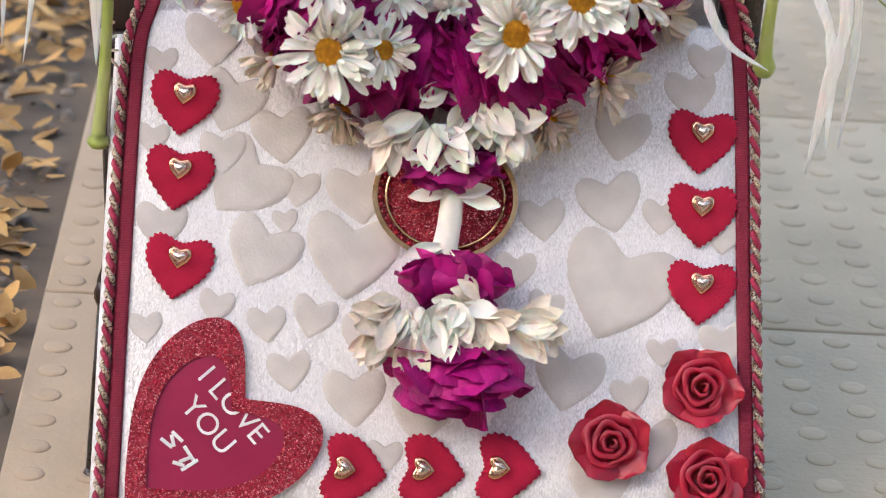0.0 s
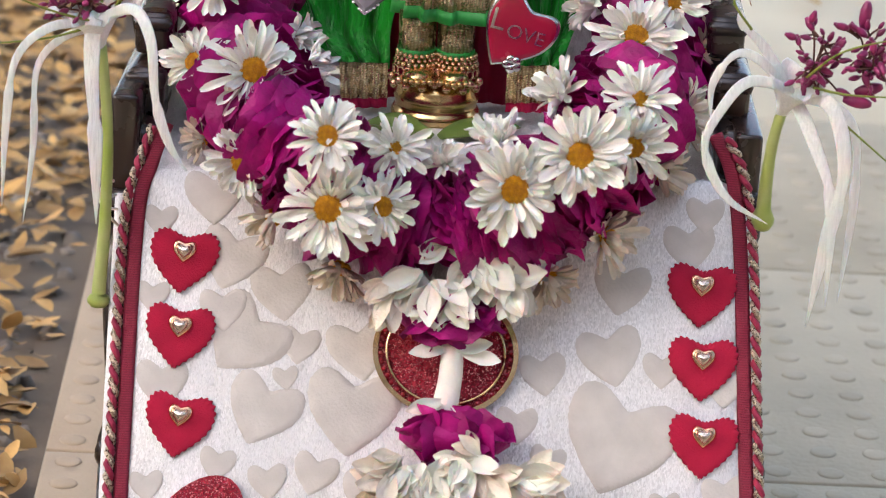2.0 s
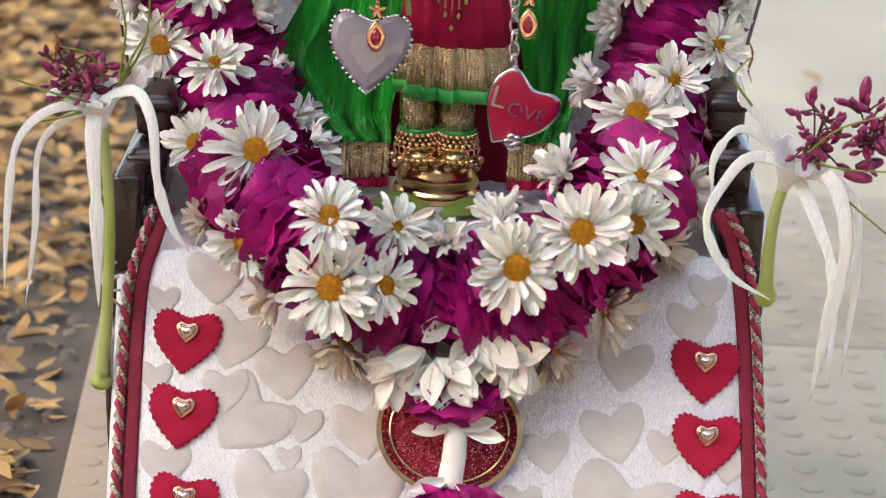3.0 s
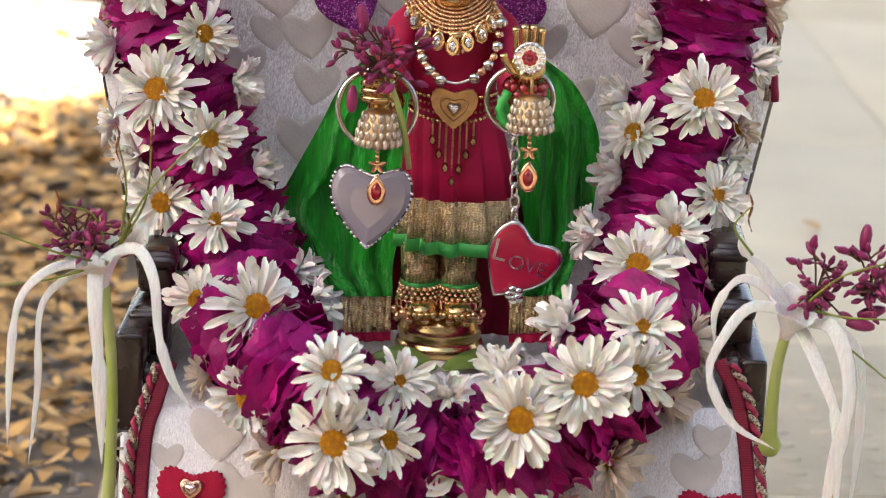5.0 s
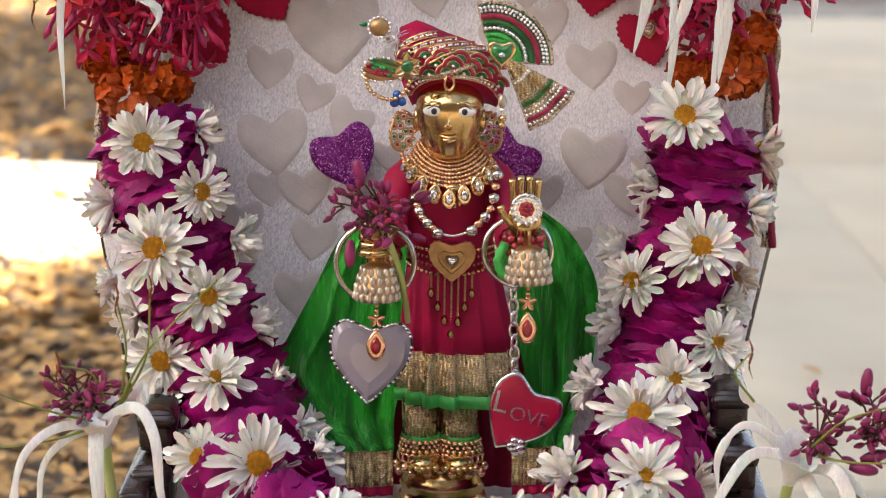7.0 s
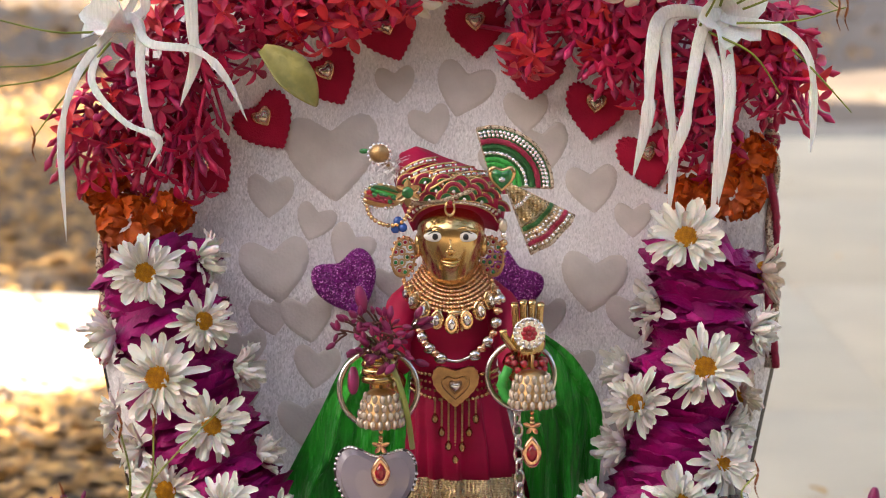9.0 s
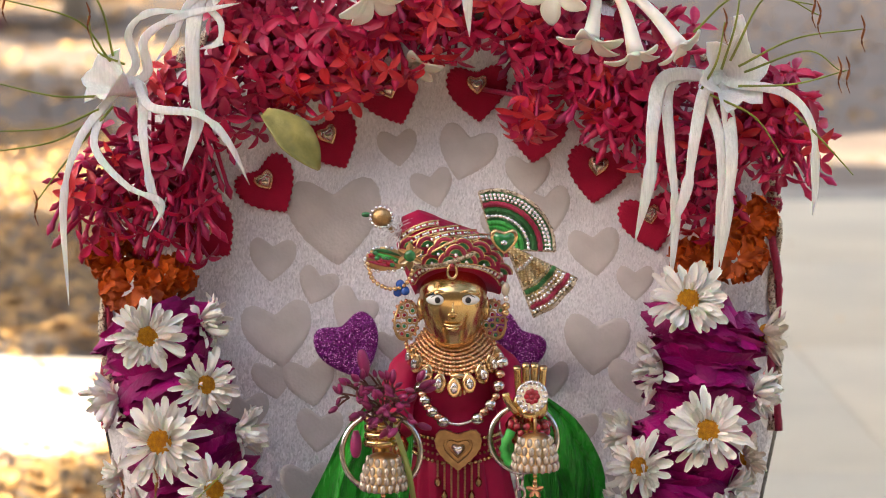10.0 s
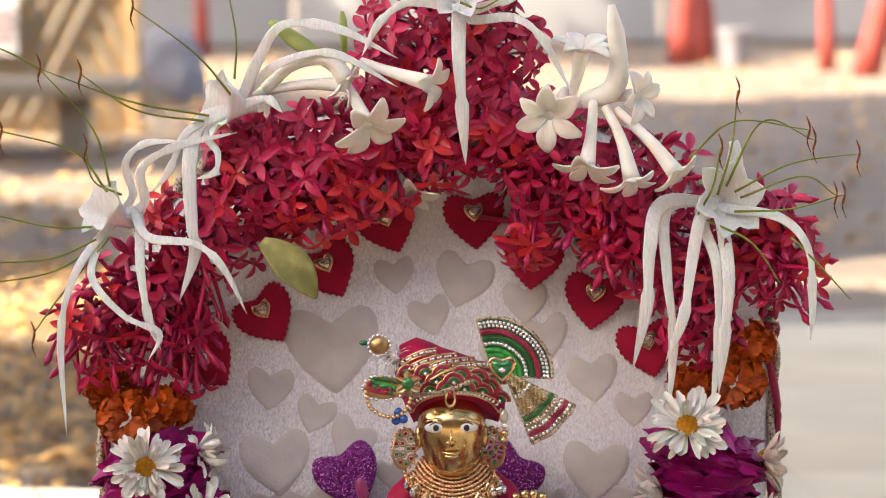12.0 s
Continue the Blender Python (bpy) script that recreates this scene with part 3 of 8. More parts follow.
def leaf_litter():
    r = random.Random(11)
    bm = bmesh.new()
    for k in range(9500):
        y = 0.95 + 15 * r.random() ** 2.2
        edge = -0.19 - 0.0533 * (y - 1.33)
        x = edge - 0.005 - r.random() * (0.25 + 0.16 * y) if y < 4.9 or r.random() < 0.35 else r.uniform(-0.3 * y, 0.22 * y)
        if ((x + 0.54) / 0.30) ** 2 + ((y - 2.94) / 0.30) ** 2 < 1 and r.random() < 0.93:      # leaves thinned so the painted sunlit patch stays pale
            continue
        if y < 1.8 and r.random() < 0.35:
            continue
        s = r.uniform(0.011, 0.028) * (0.85 if y < 2.2 else 1 if y < 6 else 1.7)
        m = Matrix.Translation((x, y, -0.004 + r.random() * 0.012)) @ Euler((r.uniform(-0.5, 0.5), r.uniform(-0.4, 0.4), r.uniform(0, 6.3))).to_matrix().to_4x4()
        petal(bm, s, s * r.uniform(0.4, 0.7), m, r.uniform(-1.2, 1.2), r.uniform(0, 0.5), 4, 2, 0.45, 0.1)
    for k in range(9000):
        y = 1.25 + 4.4 * r.random() ** 1.3
        x = -0.2 - 0.0533 * (y - 1.33) - r.random() * (0.06 + 0.13 * y)
        if ((x + 0.54) / 0.30) ** 2 + ((y - 2.94) / 0.30) ** 2 < 1 and r.random() < 0.93:      # leaves thinned over the painted sunlit patch
            continue
        s = r.uniform(0.012, 0.028) * (0.8 if y < 2.0 else 1.0)
        if y < 1.75 and r.random() < 0.6:
            continue
        m = Matrix.Translation((x, y, -0.006 + r.random() * 0.010)) @ Euler((r.uniform(-0.3, 0.3), r.uniform(-0.3, 0.3), r.uniform(0, 6.3))).to_matrix().to_4x4()
        petal(bm, s, s * r.uniform(0.4, 0.7), m, r.uniform(-0.9, 0.9), r.uniform(0, 0.4), 3, 2, 0.45, 0.1)
    for k in range(14):
        x, y = r.uniform(0.2, 0.7), r.uniform(2.2, 4.6)
        s = r.uniform(0.012, 0.03)
        m = Matrix.Translation((x, y, 0.006)) @ Euler((0.1, 0.1, r.uniform(0, 6.3))).to_matrix().to_4x4()
        petal(bm, s, s * 0.5, m, 0.15, 0.1, 4, 2, 0.45, 0.1)
    solo("fallen_leaves", bm, DRY_LEAF, "scattered dry yellow and brown leaves", "leaves", kind="stuff")
    bm = bmesh.new()
    for k in range(4200):
        y = 0.95 + 4.5 * r.random() ** 2
        x = -0.195 - 0.0533 * (y - 1.33) - r.random() * (0.2 + 0.14 * y)
        s = r.uniform(0.003, 0.010) if k < 1500 else r.uniform(0.002, 0.004)
        m = Matrix.Translation((x, y, -0.009)) @ Euler((r.random() * 3, r.random() * 3, r.random() * 3)).to_matrix().to_4x4() @ Matrix.Diagonal((s, s * r.uniform(0.6, 1), s * 0.7, 1))
        bmesh.ops.create_icosphere(bm, subdivisions=1, radius=1.0, matrix=m) if k < 1500 else petal(bm, 1.6, 1.6, m, 2.0, 1.2, 2, 2)
    solo("gravel", bm, PEBBLE, "loose grey gravel along the kerb", "gravel", kind="stuff")


leaf_litter()


# ---- throne: black lacquered chair dressed in white velvet ----
APRON = Matrix(((1, 0, 0, 0), (0, 0.4524, -0.8918, 1.2), (0, 0.8918, 0.4524, 0.191), (0, 0, 0, 1)))     # x across, y up its slope, z out
BACK = Matrix(((1, 0, 0, 0), (0, 0.1392, -0.9903, 1.345), (0, 0.9903, 0.1392, 0.191), (0, 0, 0, 1)))


def on_apron(p, h=0.0, turn=0.0):
    return APRON @ pose(p[0], p[1], h, 0, 0, turn)


def on_back(p, h=0.0, turn=0.0):
    return BACK @ pose(p[0], p[1], h, 0, 0, turn)


THRONE = thing("throne", "black lacquered wooden throne dressed in white velvet", "throne")


def slab_of(name, outline, thick, mats, m, label, parent=THRONE, cells=1):
    bm = bmesh.new()
    plate(bm, outline, thick, 0.8, m=m, lift=-thick)
    return part(name, bm, mats, parent, label)


AP_TL, AP_TR, AP_BL, AP_BR = (-0.1345, -0.006), (0.1195, 0.004), (-0.1275, -0.211), (0.1375, -0.211)


def build_throne():
    # sloping apron panel: rounded top corners
    def lerp(a, b, s):
        return (a[0] + (b[0] - a[0]) * s, a[1] + (b[1] - a[1]) * s)
    left = [lerp(AP_BL, AP_TL, k / 12) for k in range(12)]
    right = [lerp(AP_TR, AP_BR, k / 12) for k in range(1, 13)]
    top = [(-0.1335, -0.016), (-0.130, -0.009), (-0.125, -0.0055), (-0.06, -0.002), (0.0, 0.0), (0.06, 0.002), (0.108, 0.0035), (0.114, 0.001), (0.118, -0.006)]
    outline = [Vector((x, y, 0)) for x, y in (left + top + right)[::-1]]
    mid = Vector((0.0, -0.1, 0))
    bm = bmesh.new()
    plate(bm, [p - mid for p in outline], 0.008, 0.5, lift=-0.008, m=APRON @ Matrix.Translation(mid))
    part("apron", bm, VELVET, THRONE, "white crushed velvet panel with pressed hearts")
    # seat cushion behind the apron's upper edge
    bm = bmesh.new()
    box(bm, (-0.012, 1.282, 0.1735), (0.246, 0.17, 0.02), 0.006)
    part("seat", bm, VELVET, THRONE)
    bm = bmesh.new()
    box(bm, (-0.01, 1.285, 0.155), (0.262, 0.155, 0.022), 0.004)
    part("seat_frame", bm, LACQUER, THRONE)
    # arched back
    def arch(w0, w1, h, n=40, grow=0.0):
        pts = [(-w0 / 2, 0.0), (-w1 / 2, 0.10)]
        pts += [(-math.cos(math.pi * k / n) * w1 / 2, 0.195 + math.sin(math.pi * k / n) * (h - 0.195)) for k in range(n + 1)]
        pts += [(w1 / 2, 0.10), (w0 / 2, 0.0)]
        return [Vector((x * (1 + grow), y * (1 + grow * 0.5), 0)) for x, y in pts][::-1]
    shape = [p + Vector((-0.0185, 0, 0)) for p in arch(0.262, 0.304, 0.312)]
    mid = Vector((-0.0185, 0.16, 0))
    bm = bmesh.new()
    plate(bm, [p - mid for p in shape], 0.014, 0.5, lift=-0.014, m=BACK @ Matrix.Translation(mid))
    part("backrest", bm, VELVET, THRONE, "arched white velvet backrest with pressed hearts")
    bm = bmesh.new()
    plate(bm, [(p - mid) * 1.02 for p in shape], 0.014, 0.4, lift=-0.030, m=BACK @ Matrix.Translation(mid))
    part("back_board", bm, LACQUER, THRONE)
    # rope edging round the back
    rope([BACK @ (p + Vector((0, 0, -0.002))) for p in shape if p.y > 0.02], 0.0031, "back_cord")
    # legs
    for foot, knee, top_ in (((-0.1373, 1.138, -0.0007), (-0.1371, 1.165, 0.0702), (-0.1419, 1.21, 0.1614)), ((0.128, 1.142, 0.004), (0.128, 1.165, 0.08), (0.120, 1.21, 0.175))):
        bm = bmesh.new()
        sweep(bm, [foot, Vector(foot).lerp(Vector(knee), 0.97)], 0.0042, 10)
        ball(bm, foot, 0.0055, (1, 1, 0.9))
        ball(bm, knee, 0.0062, (1, 1, 1.2))
        sweep(bm, smooth_path([knee, Vector(knee).lerp(Vector(top_), 0.2) + Vector((0.001, 0, 0)), top_], 8), lambda s: 0.0045 + 0.0012 * math.sin(9 * s), 10)
        part("leg", bm, LACQUER, THRONE)
    for x in (-0.135, 0.105):
        bm = bmesh.new()
        sweep(bm, [(x, 1.36, 0.001), (x, 1.355, 0.08), (x, 1.35, 0.17)], lambda s: 0.006 + 0.001 * math.sin(20 * s), 10)
        part("leg", bm, LACQUER, THRONE)
    # stepped arms
    for steps in (((-0.1395, 0.1575, 0.022), (-0.1375, 0.182, 0.022), (-0.1345, 0.203, 0.020), (-0.1335, 0.224, 0.018)),
                  ((0.1190, 0.1735, 0.022), (0.1155, 0.196, 0.021), (0.1125, 0.217, 0.020), (0.1095, 0.238, 0.018))):
        for k, (x, z, h) in enumerate(steps):
            bm = bmesh.new()
            y = 1.205 + 0.016 * k
            box(bm, (x, y + 0.035, z + 0.002), (0.0158, 0.07, h * 1.04), 0.0036)
            box(bm, (x, y + 0.036, z + h * 0.36), (0.0176, 0.076, h * 0.36), 0.0030)
            part("arm_block", bm, LACQUER, THRONE, "moulded black step of the arm")
        bm = bmesh.new()
        box(bm, (steps[0][0], 1.275, 0.186), (0.0115, 0.13, 0.05), 0.002)
        part("arm_rail", bm, LACQUER, THRONE)
    # ribbon and rope along the apron's sides
    for pts, s in ((((-0.1265, -0.211), (-0.1290, -0.12), (-0.1305, -0.03), (-0.1262, -0.004), (-0.1215, 0.012)), -1),
                   (((0.1325, -0.211), (0.1245, -0.12), (0.1178, -0.03), (0.1125, 0.005), (0.1045, 0.022)), 1)):
        path = smooth_path([APRON @ Vector((x, y, 0.0006)) for x, y in pts], 40)
        bm = bmesh.new()
        sweep(bm, path, 0.0030, 6, 0.25, up=APRON.to_3x3() @ Vector((0, 0, 1)))
        part("ribbon", bm, RIBBON, THRONE, "woven crimson ribbon edging")
        rope(smooth_path([APRON @ Vector((x + s * 0.0052, y - 0.001, 0.0012)) for x, y in pts], 60), 0.0021, "side_cord")
    bm = bmesh.new()
    sweep(bm, smooth_path([APRON @ Vector((x - 0.0072, y, -0.004)) for x, y in ((-0.1265, -0.211), (-0.1290, -0.12), (-0.1315, -0.018))], 20), 0.0022, 6)
    part("selvedge", bm, VELVET, THRONE, "frayed white cloth edge")


def rope(path, r, name):
    """Two twisted strands, crimson and metallic."""
    n = len(path)
    length = sum((b - a).length for a, b in zip(path, path[1:]))
    dense, fine, run = smooth_path(path, 900), [Vector(path[0])], 0.0
    for a, b in zip(dense, dense[1:]):
        run += (b - a).length
        if run >= 0.0011:
            run -= 0.0011
            fine.append(b)
    for phase, m, label in ((0, CORD_RED, "crimson strand"), (math.pi, CORD_GOLD, "silver-gold strand")):
        bm = bmesh.new()
        pts = []
        for i, p in enumerate(fine):
            d = fine[min(i + 1, len(fine) - 1)] - fine[max(i - 1, 0)]
            f = frame_of(d, (0, -1, 0.3))
            a = i * 0.0011 / (r * 4.6) * math.tau + phase
            pts.append(p + f @ Vector((math.cos(a) * r * 0.55, 0, math.sin(a) * r * 0.55)))
        sweep(bm, pts, r * 0.62, 6)
        part(name, bm, m, THRONE, label)


build_throne()


def pressed_hearts():
    """Hearts where the velvet's pile is pressed flat."""
    for plane, spots in ((on_apron, [
            ((-0.0689, -0.0552), 0.024, 8), ((-0.0603, -0.0767), 0.0155, -6), ((-0.0355, -0.0772), 0.025, 12), ((-0.0834, -0.0751), 0.032, -38), ((-0.0739, -0.1044), 0.029, -20),
            ((-0.037, -0.1029), 0.036, -4), ((-0.065, -0.0903), 0.010, 10), ((-0.0926, -0.064), 0.018, 5), ((-0.0693, -0.133), 0.015, 8), ((-0.0505, -0.1287), 0.0175, -12),
            ((-0.0313, -0.1602), 0.024, 6), ((-0.004, -0.1651), 0.024, -5), ((0.0668, -0.0732), 0.025, 14), ((0.0715, -0.1081), 0.044, -16), ((0.0879, -0.0774), 0.015, 0),
            ((0.0433, -0.1178), 0.014, -10), ((0.0921, -0.1327), 0.012, 5), ((0.0802, -0.1509), 0.015, 12), ((0.0966, -0.0261), 0.020, 6), ((0.0301, -0.1037), 0.016, 0),
            ((0.0545, -0.1463), 0.027, -8), ((-0.1155, -0.0959), 0.020, 0), ((-0.1183, -0.1378), 0.013, 8), ((-0.0905, -0.1272), 0.014, -8), ((-0.0587, -0.1514), 0.017, 10),
            ((-0.0269, -0.1357), 0.022, 3), ((-0.0997, -0.0177), 0.023, 4), ((-0.0908, -0.0428), 0.026, -14), ((-0.1209, -0.0286), 0.013, 0), ((0.0695, -0.045), 0.022, -6), ((0.0397, -0.0821), 0.018, 9),
            ((0.0701, -0.1884), 0.024, 0), ((0.0896, -0.1709), 0.022, 8), ((-0.1218, -0.0603), 0.013, 0), ((0.1138, -0.0836), 0.015, 0), ((0.1167, -0.1275), 0.018, 10), ((-0.0176, -0.1833), 0.014, 0),
            ((0.0435, -0.0047), 0.026, 10), ((0.1022, -0.0121), 0.015, 0)]),
            (on_back, [
            ((-0.0662, 0.1943), 0.040, 4), ((-0.0219, 0.2093), 0.018, 14), ((-0.0071, 0.2253), 0.025, -16), ((-0.092, 0.1429), 0.030, 8), ((-0.0745, 0.1648), 0.017, -20),
            ((-0.0587, 0.1533), 0.020, -30), ((-0.0947, 0.1768), 0.020, -4), ((-0.0773, 0.1211), 0.022, 10), ((0.0522, 0.1384), 0.028, -5), ((0.0515, 0.1807), 0.022, 6),
            ((0.07, 0.1667), 0.016, 0), ((0.0301, 0.1993), 0.021, 12), ((0.0434, 0.0999), 0.018, -8), ((-0.0784, 0.0736), 0.023, 4), ((-0.1068, 0.1069), 0.020, 0),
            ((-0.0379, 0.2277), 0.017, 6), ((0.0211, 0.2151), 0.019, 0), ((0.0702, 0.1231), 0.022, 8), ((-0.0734, 0.0993), 0.020, -6), ((-0.094, 0.1224), 0.018, 9),
            ((0.0084, 0.1921), 0.016, 4), ((-0.1093, 0.0863), 0.019, -5), ((-0.0401, 0.138), 0.014, 4), ((0.0525, 0.0717), 0.023, 0), ((0.0318, 0.1229), 0.016, 6)])):
        for k, (p, w, a) in enumerate(spots):
            bm = bmesh.new()
            fur = random.Random(int(w * 1e5 + a))
            line = heart(w * 1.10, 110, notch=1.0)
            for _ in range(14):          # the pile softens the points
                line = [(line[i - 1] + line[i] + line[(i + 1) % 110]) / 3 for i in range(110)]
            plate(bm, [q * (1 + fur.uniform(-0.014, 0.014)) for q in line], 0.00012, 0.9)
            part("pressed_heart", bm, PRESSED, THRONE, m=plane(p, 0.00004 * (k % 9), a))


pressed_hearts()


# ---- trimmings on the velvet ----
def felt_heart_meshes():
    bm = bmesh.new()
    plate(bm, heart(0.0282, 204, 0.03, 34), 0.0012, 0.5)
    felt = mesh_of("felt", bm, FELT)
    bm = bmesh.new()
    plate(bm, heart(0.0100, 36), 0.0016, 0.6)
    rim = mesh_of("rim", bm, ROSE_GOLD)
    bm = bmesh.new()
    plate(bm, heart(0.0074, 36), 0.0010, 0.9, dome=0.0018)
    stud = mesh_of("stud", bm, CHAMPAGNE)
    return felt, rim, stud


CHAMPAGNE = mat("champagne_stud", (0.70, 0.56, 0.46), rough=0.18, metal=0.8, var=0.2, scale=300, bump=0.02)
FELT_MESHES = felt_heart_meshes()


def felt_heart(m, label, size=1.0, group="felt hearts on the apron"):
    t = thing("felt_heart", label, "heart ornament", group, m=m @ Matrix.Diagonal((size, size, 1, 1)))
    piece("felt", FELT_MESHES[0], t)
    s = piece("stud", FELT_MESHES[2], t, pose(0, 0.004, 0.0025), "glossy champagne heart stud")
    piece("rim", FELT_MESHES[1], s, pose(0, 0, -0.0013))
    return t


for p, a in (((-0.1103, -0.0454), -2), ((-0.1099, -0.0764), -3), ((-0.1072, -0.1127), -4), ((0.1023, -0.0458), 0), ((0.1043, -0.076), 1), ((0.1061, -0.1076), 0)):
    felt_heart(on_apron(p, 0.0007, a - 2), "scalloped crimson felt heart with gold-rimmed stud")
for p, a in (((-0.0288, -0.1894), 86), ((0.0029, -0.1873), 88), ((0.0335, -0.1844), 90)):
    felt_heart(on_apron(p, 0.0007, a - 2), "tilted scalloped crimson felt heart with gold-rimmed stud")
for p, a in (((-0.1224, 0.1884), 40), ((-0.0955, 0.2091), 34), ((-0.0674, 0.2297), 28), ((-0.0405, 0.2502), 22), ((-0.0016, 0.2521), 4), ((0.0248, 0.2336), -6), ((0.0523, 0.2153), -8), ((0.077, 0.1936), 12)):
    felt_heart(on_back(p, 0.0009, a), "scalloped crimson felt heart half under red flowers", 0.98, "felt hearts round the back")


def glitter_frame():
    t = thing("heart_plaque", "red glitter heart plaque with maroon card inside", "plaque", m=on_apron((-0.0922, -0.1812), 0.0007, -44))
    out, inn = heart(0.0775, 72, tall=1.05, notch=1.2), heart(0.0540, 72, tall=1.05, notch=1.8)
    inn = [p + Vector((0, -0.001, 0)) for p in inn]
    bm = bmesh.new()
    border(bm, out, inn, 0.0018)
    part("frame", bm, RED_GLITTER, t, "sparkling red glitter border", smooth=False)
    bm = bmesh.new()
    plate(bm, [p * 1.06 for p in inn], 0.0008, 0.5)
    card = part("card", bm, MAROON_CARD, t, "glossy maroon card", smooth=False)
    letters("I LOVE", 0.0125, WHITE, card, pose(-0.0015, 0.0185, 0.001, 0, 0, -1), 0.0002)
    letters("YOU", 0.0125, WHITE, card, pose(-0.0020, 0.0056, 0.001, 0, 0, -1), 0.0002)
    return t


def plaque_strokes(t):
    # two rows of unreadable white brush strokes
    for x, y, l, a in ((-0.0050, -0.0075, 0.006, 5), (-0.0050, -0.0100, 0.005, -30), (-0.0060, -0.0125, 0.006, 10), (0.0032, -0.0085, 0.007, -8), (0.0042, -0.0110, 0.006, 70), (0.0070, -0.0115, 0.008, 80), (0.0036, -0.0145, 0.005, 30)):
        bm = bmesh.new()
        box(bm, (0, 0, 0), (l, 0.0015, 0.0004), 0.0002)
        part("bar", bm, WHITE, t, "white brush stroke", pose(x - 0.002, y + 0.001, 0.0012, 0, 0, a))


plaque_strokes(glitter_frame())


def paper_rose(m, label):
    t = thing("paper_rose", label, "paper rose", "paper roses", m=m)
    for k in range(5):
        bm = bmesh.new()
        round_petal(bm, 0.0182, 0.0190, pose(0, 0, 0.0025 + 0.0005 * (k % 2), 8 + 6 * (k % 3), 0, 72 * k + 9 * (k % 2)), 0.12, 0.10, 0.03, k, 9, 10)
        part("petal", bm, PAPER_RED, t)
    r = random.Random(len(label))
    for k in range(9):
        big = 0.0098 - 0.00104 * k
        bm = bmesh.new()
        a0 = k * 2.1 + r.uniform(-0.3, 0.3)
        high = 0.0066 + 0.0006 * k
        rows = []
        for i in range(19):
            s = i / 18
            a = a0 + s * 3.6
            q = big * (1 - 0.10 * s) * (1 + 0.10 * math.sin(3 * a + k) + 0.05 * math.sin(5 * a + 2 * k))
            lip = 0.0016 * math.sin(math.pi * min(1, s * 1.1)) * (1 - 0.06 * k)
            rows.append([bm.verts.new((math.cos(a) * rr, math.sin(a) * rr, z)) for rr, z in ((q * 0.72, 0.001), (q * 0.86, high * 0.6), (q * 0.97, high + lip * 0.4), (q * 1.03 + lip * 0.8, high + lip), (q * 1.06 + lip * 1.5, high + lip * 0.6))])
        for p, q in zip(rows, rows[1:]):
            for j in range(4):
                bm.faces.new((p[j], q[j], q[j + 1], p[j + 1]))
        part("coil", bm, PAPER_RED, t, "tightly coiled satin strip" if k == 0 else "")


paper_rose(on_apron((0.073, -0.171), 0.001, 10), "dark red paper rose with coiled heart")
paper_rose(on_apron((0.1082, -0.1461), 0.001, 40), "crimson paper rose beside the ribbon")
paper_rose(on_apron((0.1134, -0.1829), 0.001, 75), "crimson paper rose near the lower corner")


def medallion():
    t = thing("medallion", "oval gilt medallion with red glitter heart centre", "medallion", m=on_apron((-0.0006, -0.0758), 0.001, -3))
    ov = [Vector((math.cos(a) * 0.0298, math.sin(a) * 0.0262, 0)) for a in (math.tau * k / 48 for k in range(48))]
    bm = bmesh.new()
    plate(bm, ov, 0.0015, 0.5)
    part("plate", bm, RED_GLITTER, t, "red glitter backing")
    bm = bmesh.new()
    border(bm, ov, [p * 0.93 for p in ov], 0.0034)
    part("rim", bm, GOLD, t, "polished gilt rim", smooth=False)
    bm = bmesh.new()
    sweep(bm, [p * 0.81 + Vector((0, 0, 0.0022)) for p in ov] + [ov[0] * 0.81 + Vector((0, 0, 0.0022))], 0.0007, 6)
    part("inner_ring", bm, GOLD, t)
    bm = bmesh.new()
    ball(bm, (0, 0, 0), 0.0012, u=8, v=5)
    bead = mesh_of("bead", bm, RUBY)
    for k in range(46):
        a = math.tau * k / 46
        piece("bead", bead, t, pose(math.cos(a) * 0.0266, math.sin(a) * 0.0235, 0.0024))


medallion()


def purple_heart(m, label):
    bm = bmesh.new()
    plate(bm, heart(0.0295, 48, tall=0.98), 0.0016, 0.5)
    solo("glitter_heart", bm, PURPLE_GLITTER, label, "heart ornament", "purple hearts", m=m)


purple_heart(on_back((-0.0581, 0.1364), 0.012, 24), "purple glitter heart tilted on the backrest")
purple_heart(on_back((0.0117, 0.1362), 0.012, -36), "purple glitter heart half behind the idol")


# ---- garland of magenta rose petals and white chrysanthemums ----
LEFT = [(-0.1489, 1.3450, 0.3497), (-0.1397, 1.3300, 0.3231), (-0.1324, 1.3200, 0.2997), (-0.1239, 1.3100, 0.2765), (-0.1118, 1.3000, 0.2536), (-0.0993, 1.2850, 0.2297), (-0.0957, 1.2550, 0.2147), (-0.0862, 1.2150, 0.2092), (-0.0631, 1.1700, 0.2022), (-0.0374, 1.1740, 0.1820), (-0.0096, 1.1720, 0.1753)]
RIGHT = [(0.1049, 1.3450, 0.3549), (0.0984, 1.3350, 0.3272), (0.0961, 1.3250, 0.3035), (0.0888, 1.3150, 0.2800), (0.0852, 1.3050, 0.2567), (0.0813, 1.2900, 0.2374), (0.0777, 1.2550, 0.2240), (0.0659, 1.2100, 0.2140), (0.0505, 1.1750, 0.2045), (0.0288, 1.1740, 0.1857), (0.0041, 1.1720, 0.1760)]
STRANDS = [smooth_path(LEFT, 60), smooth_path(RIGHT, 60)]


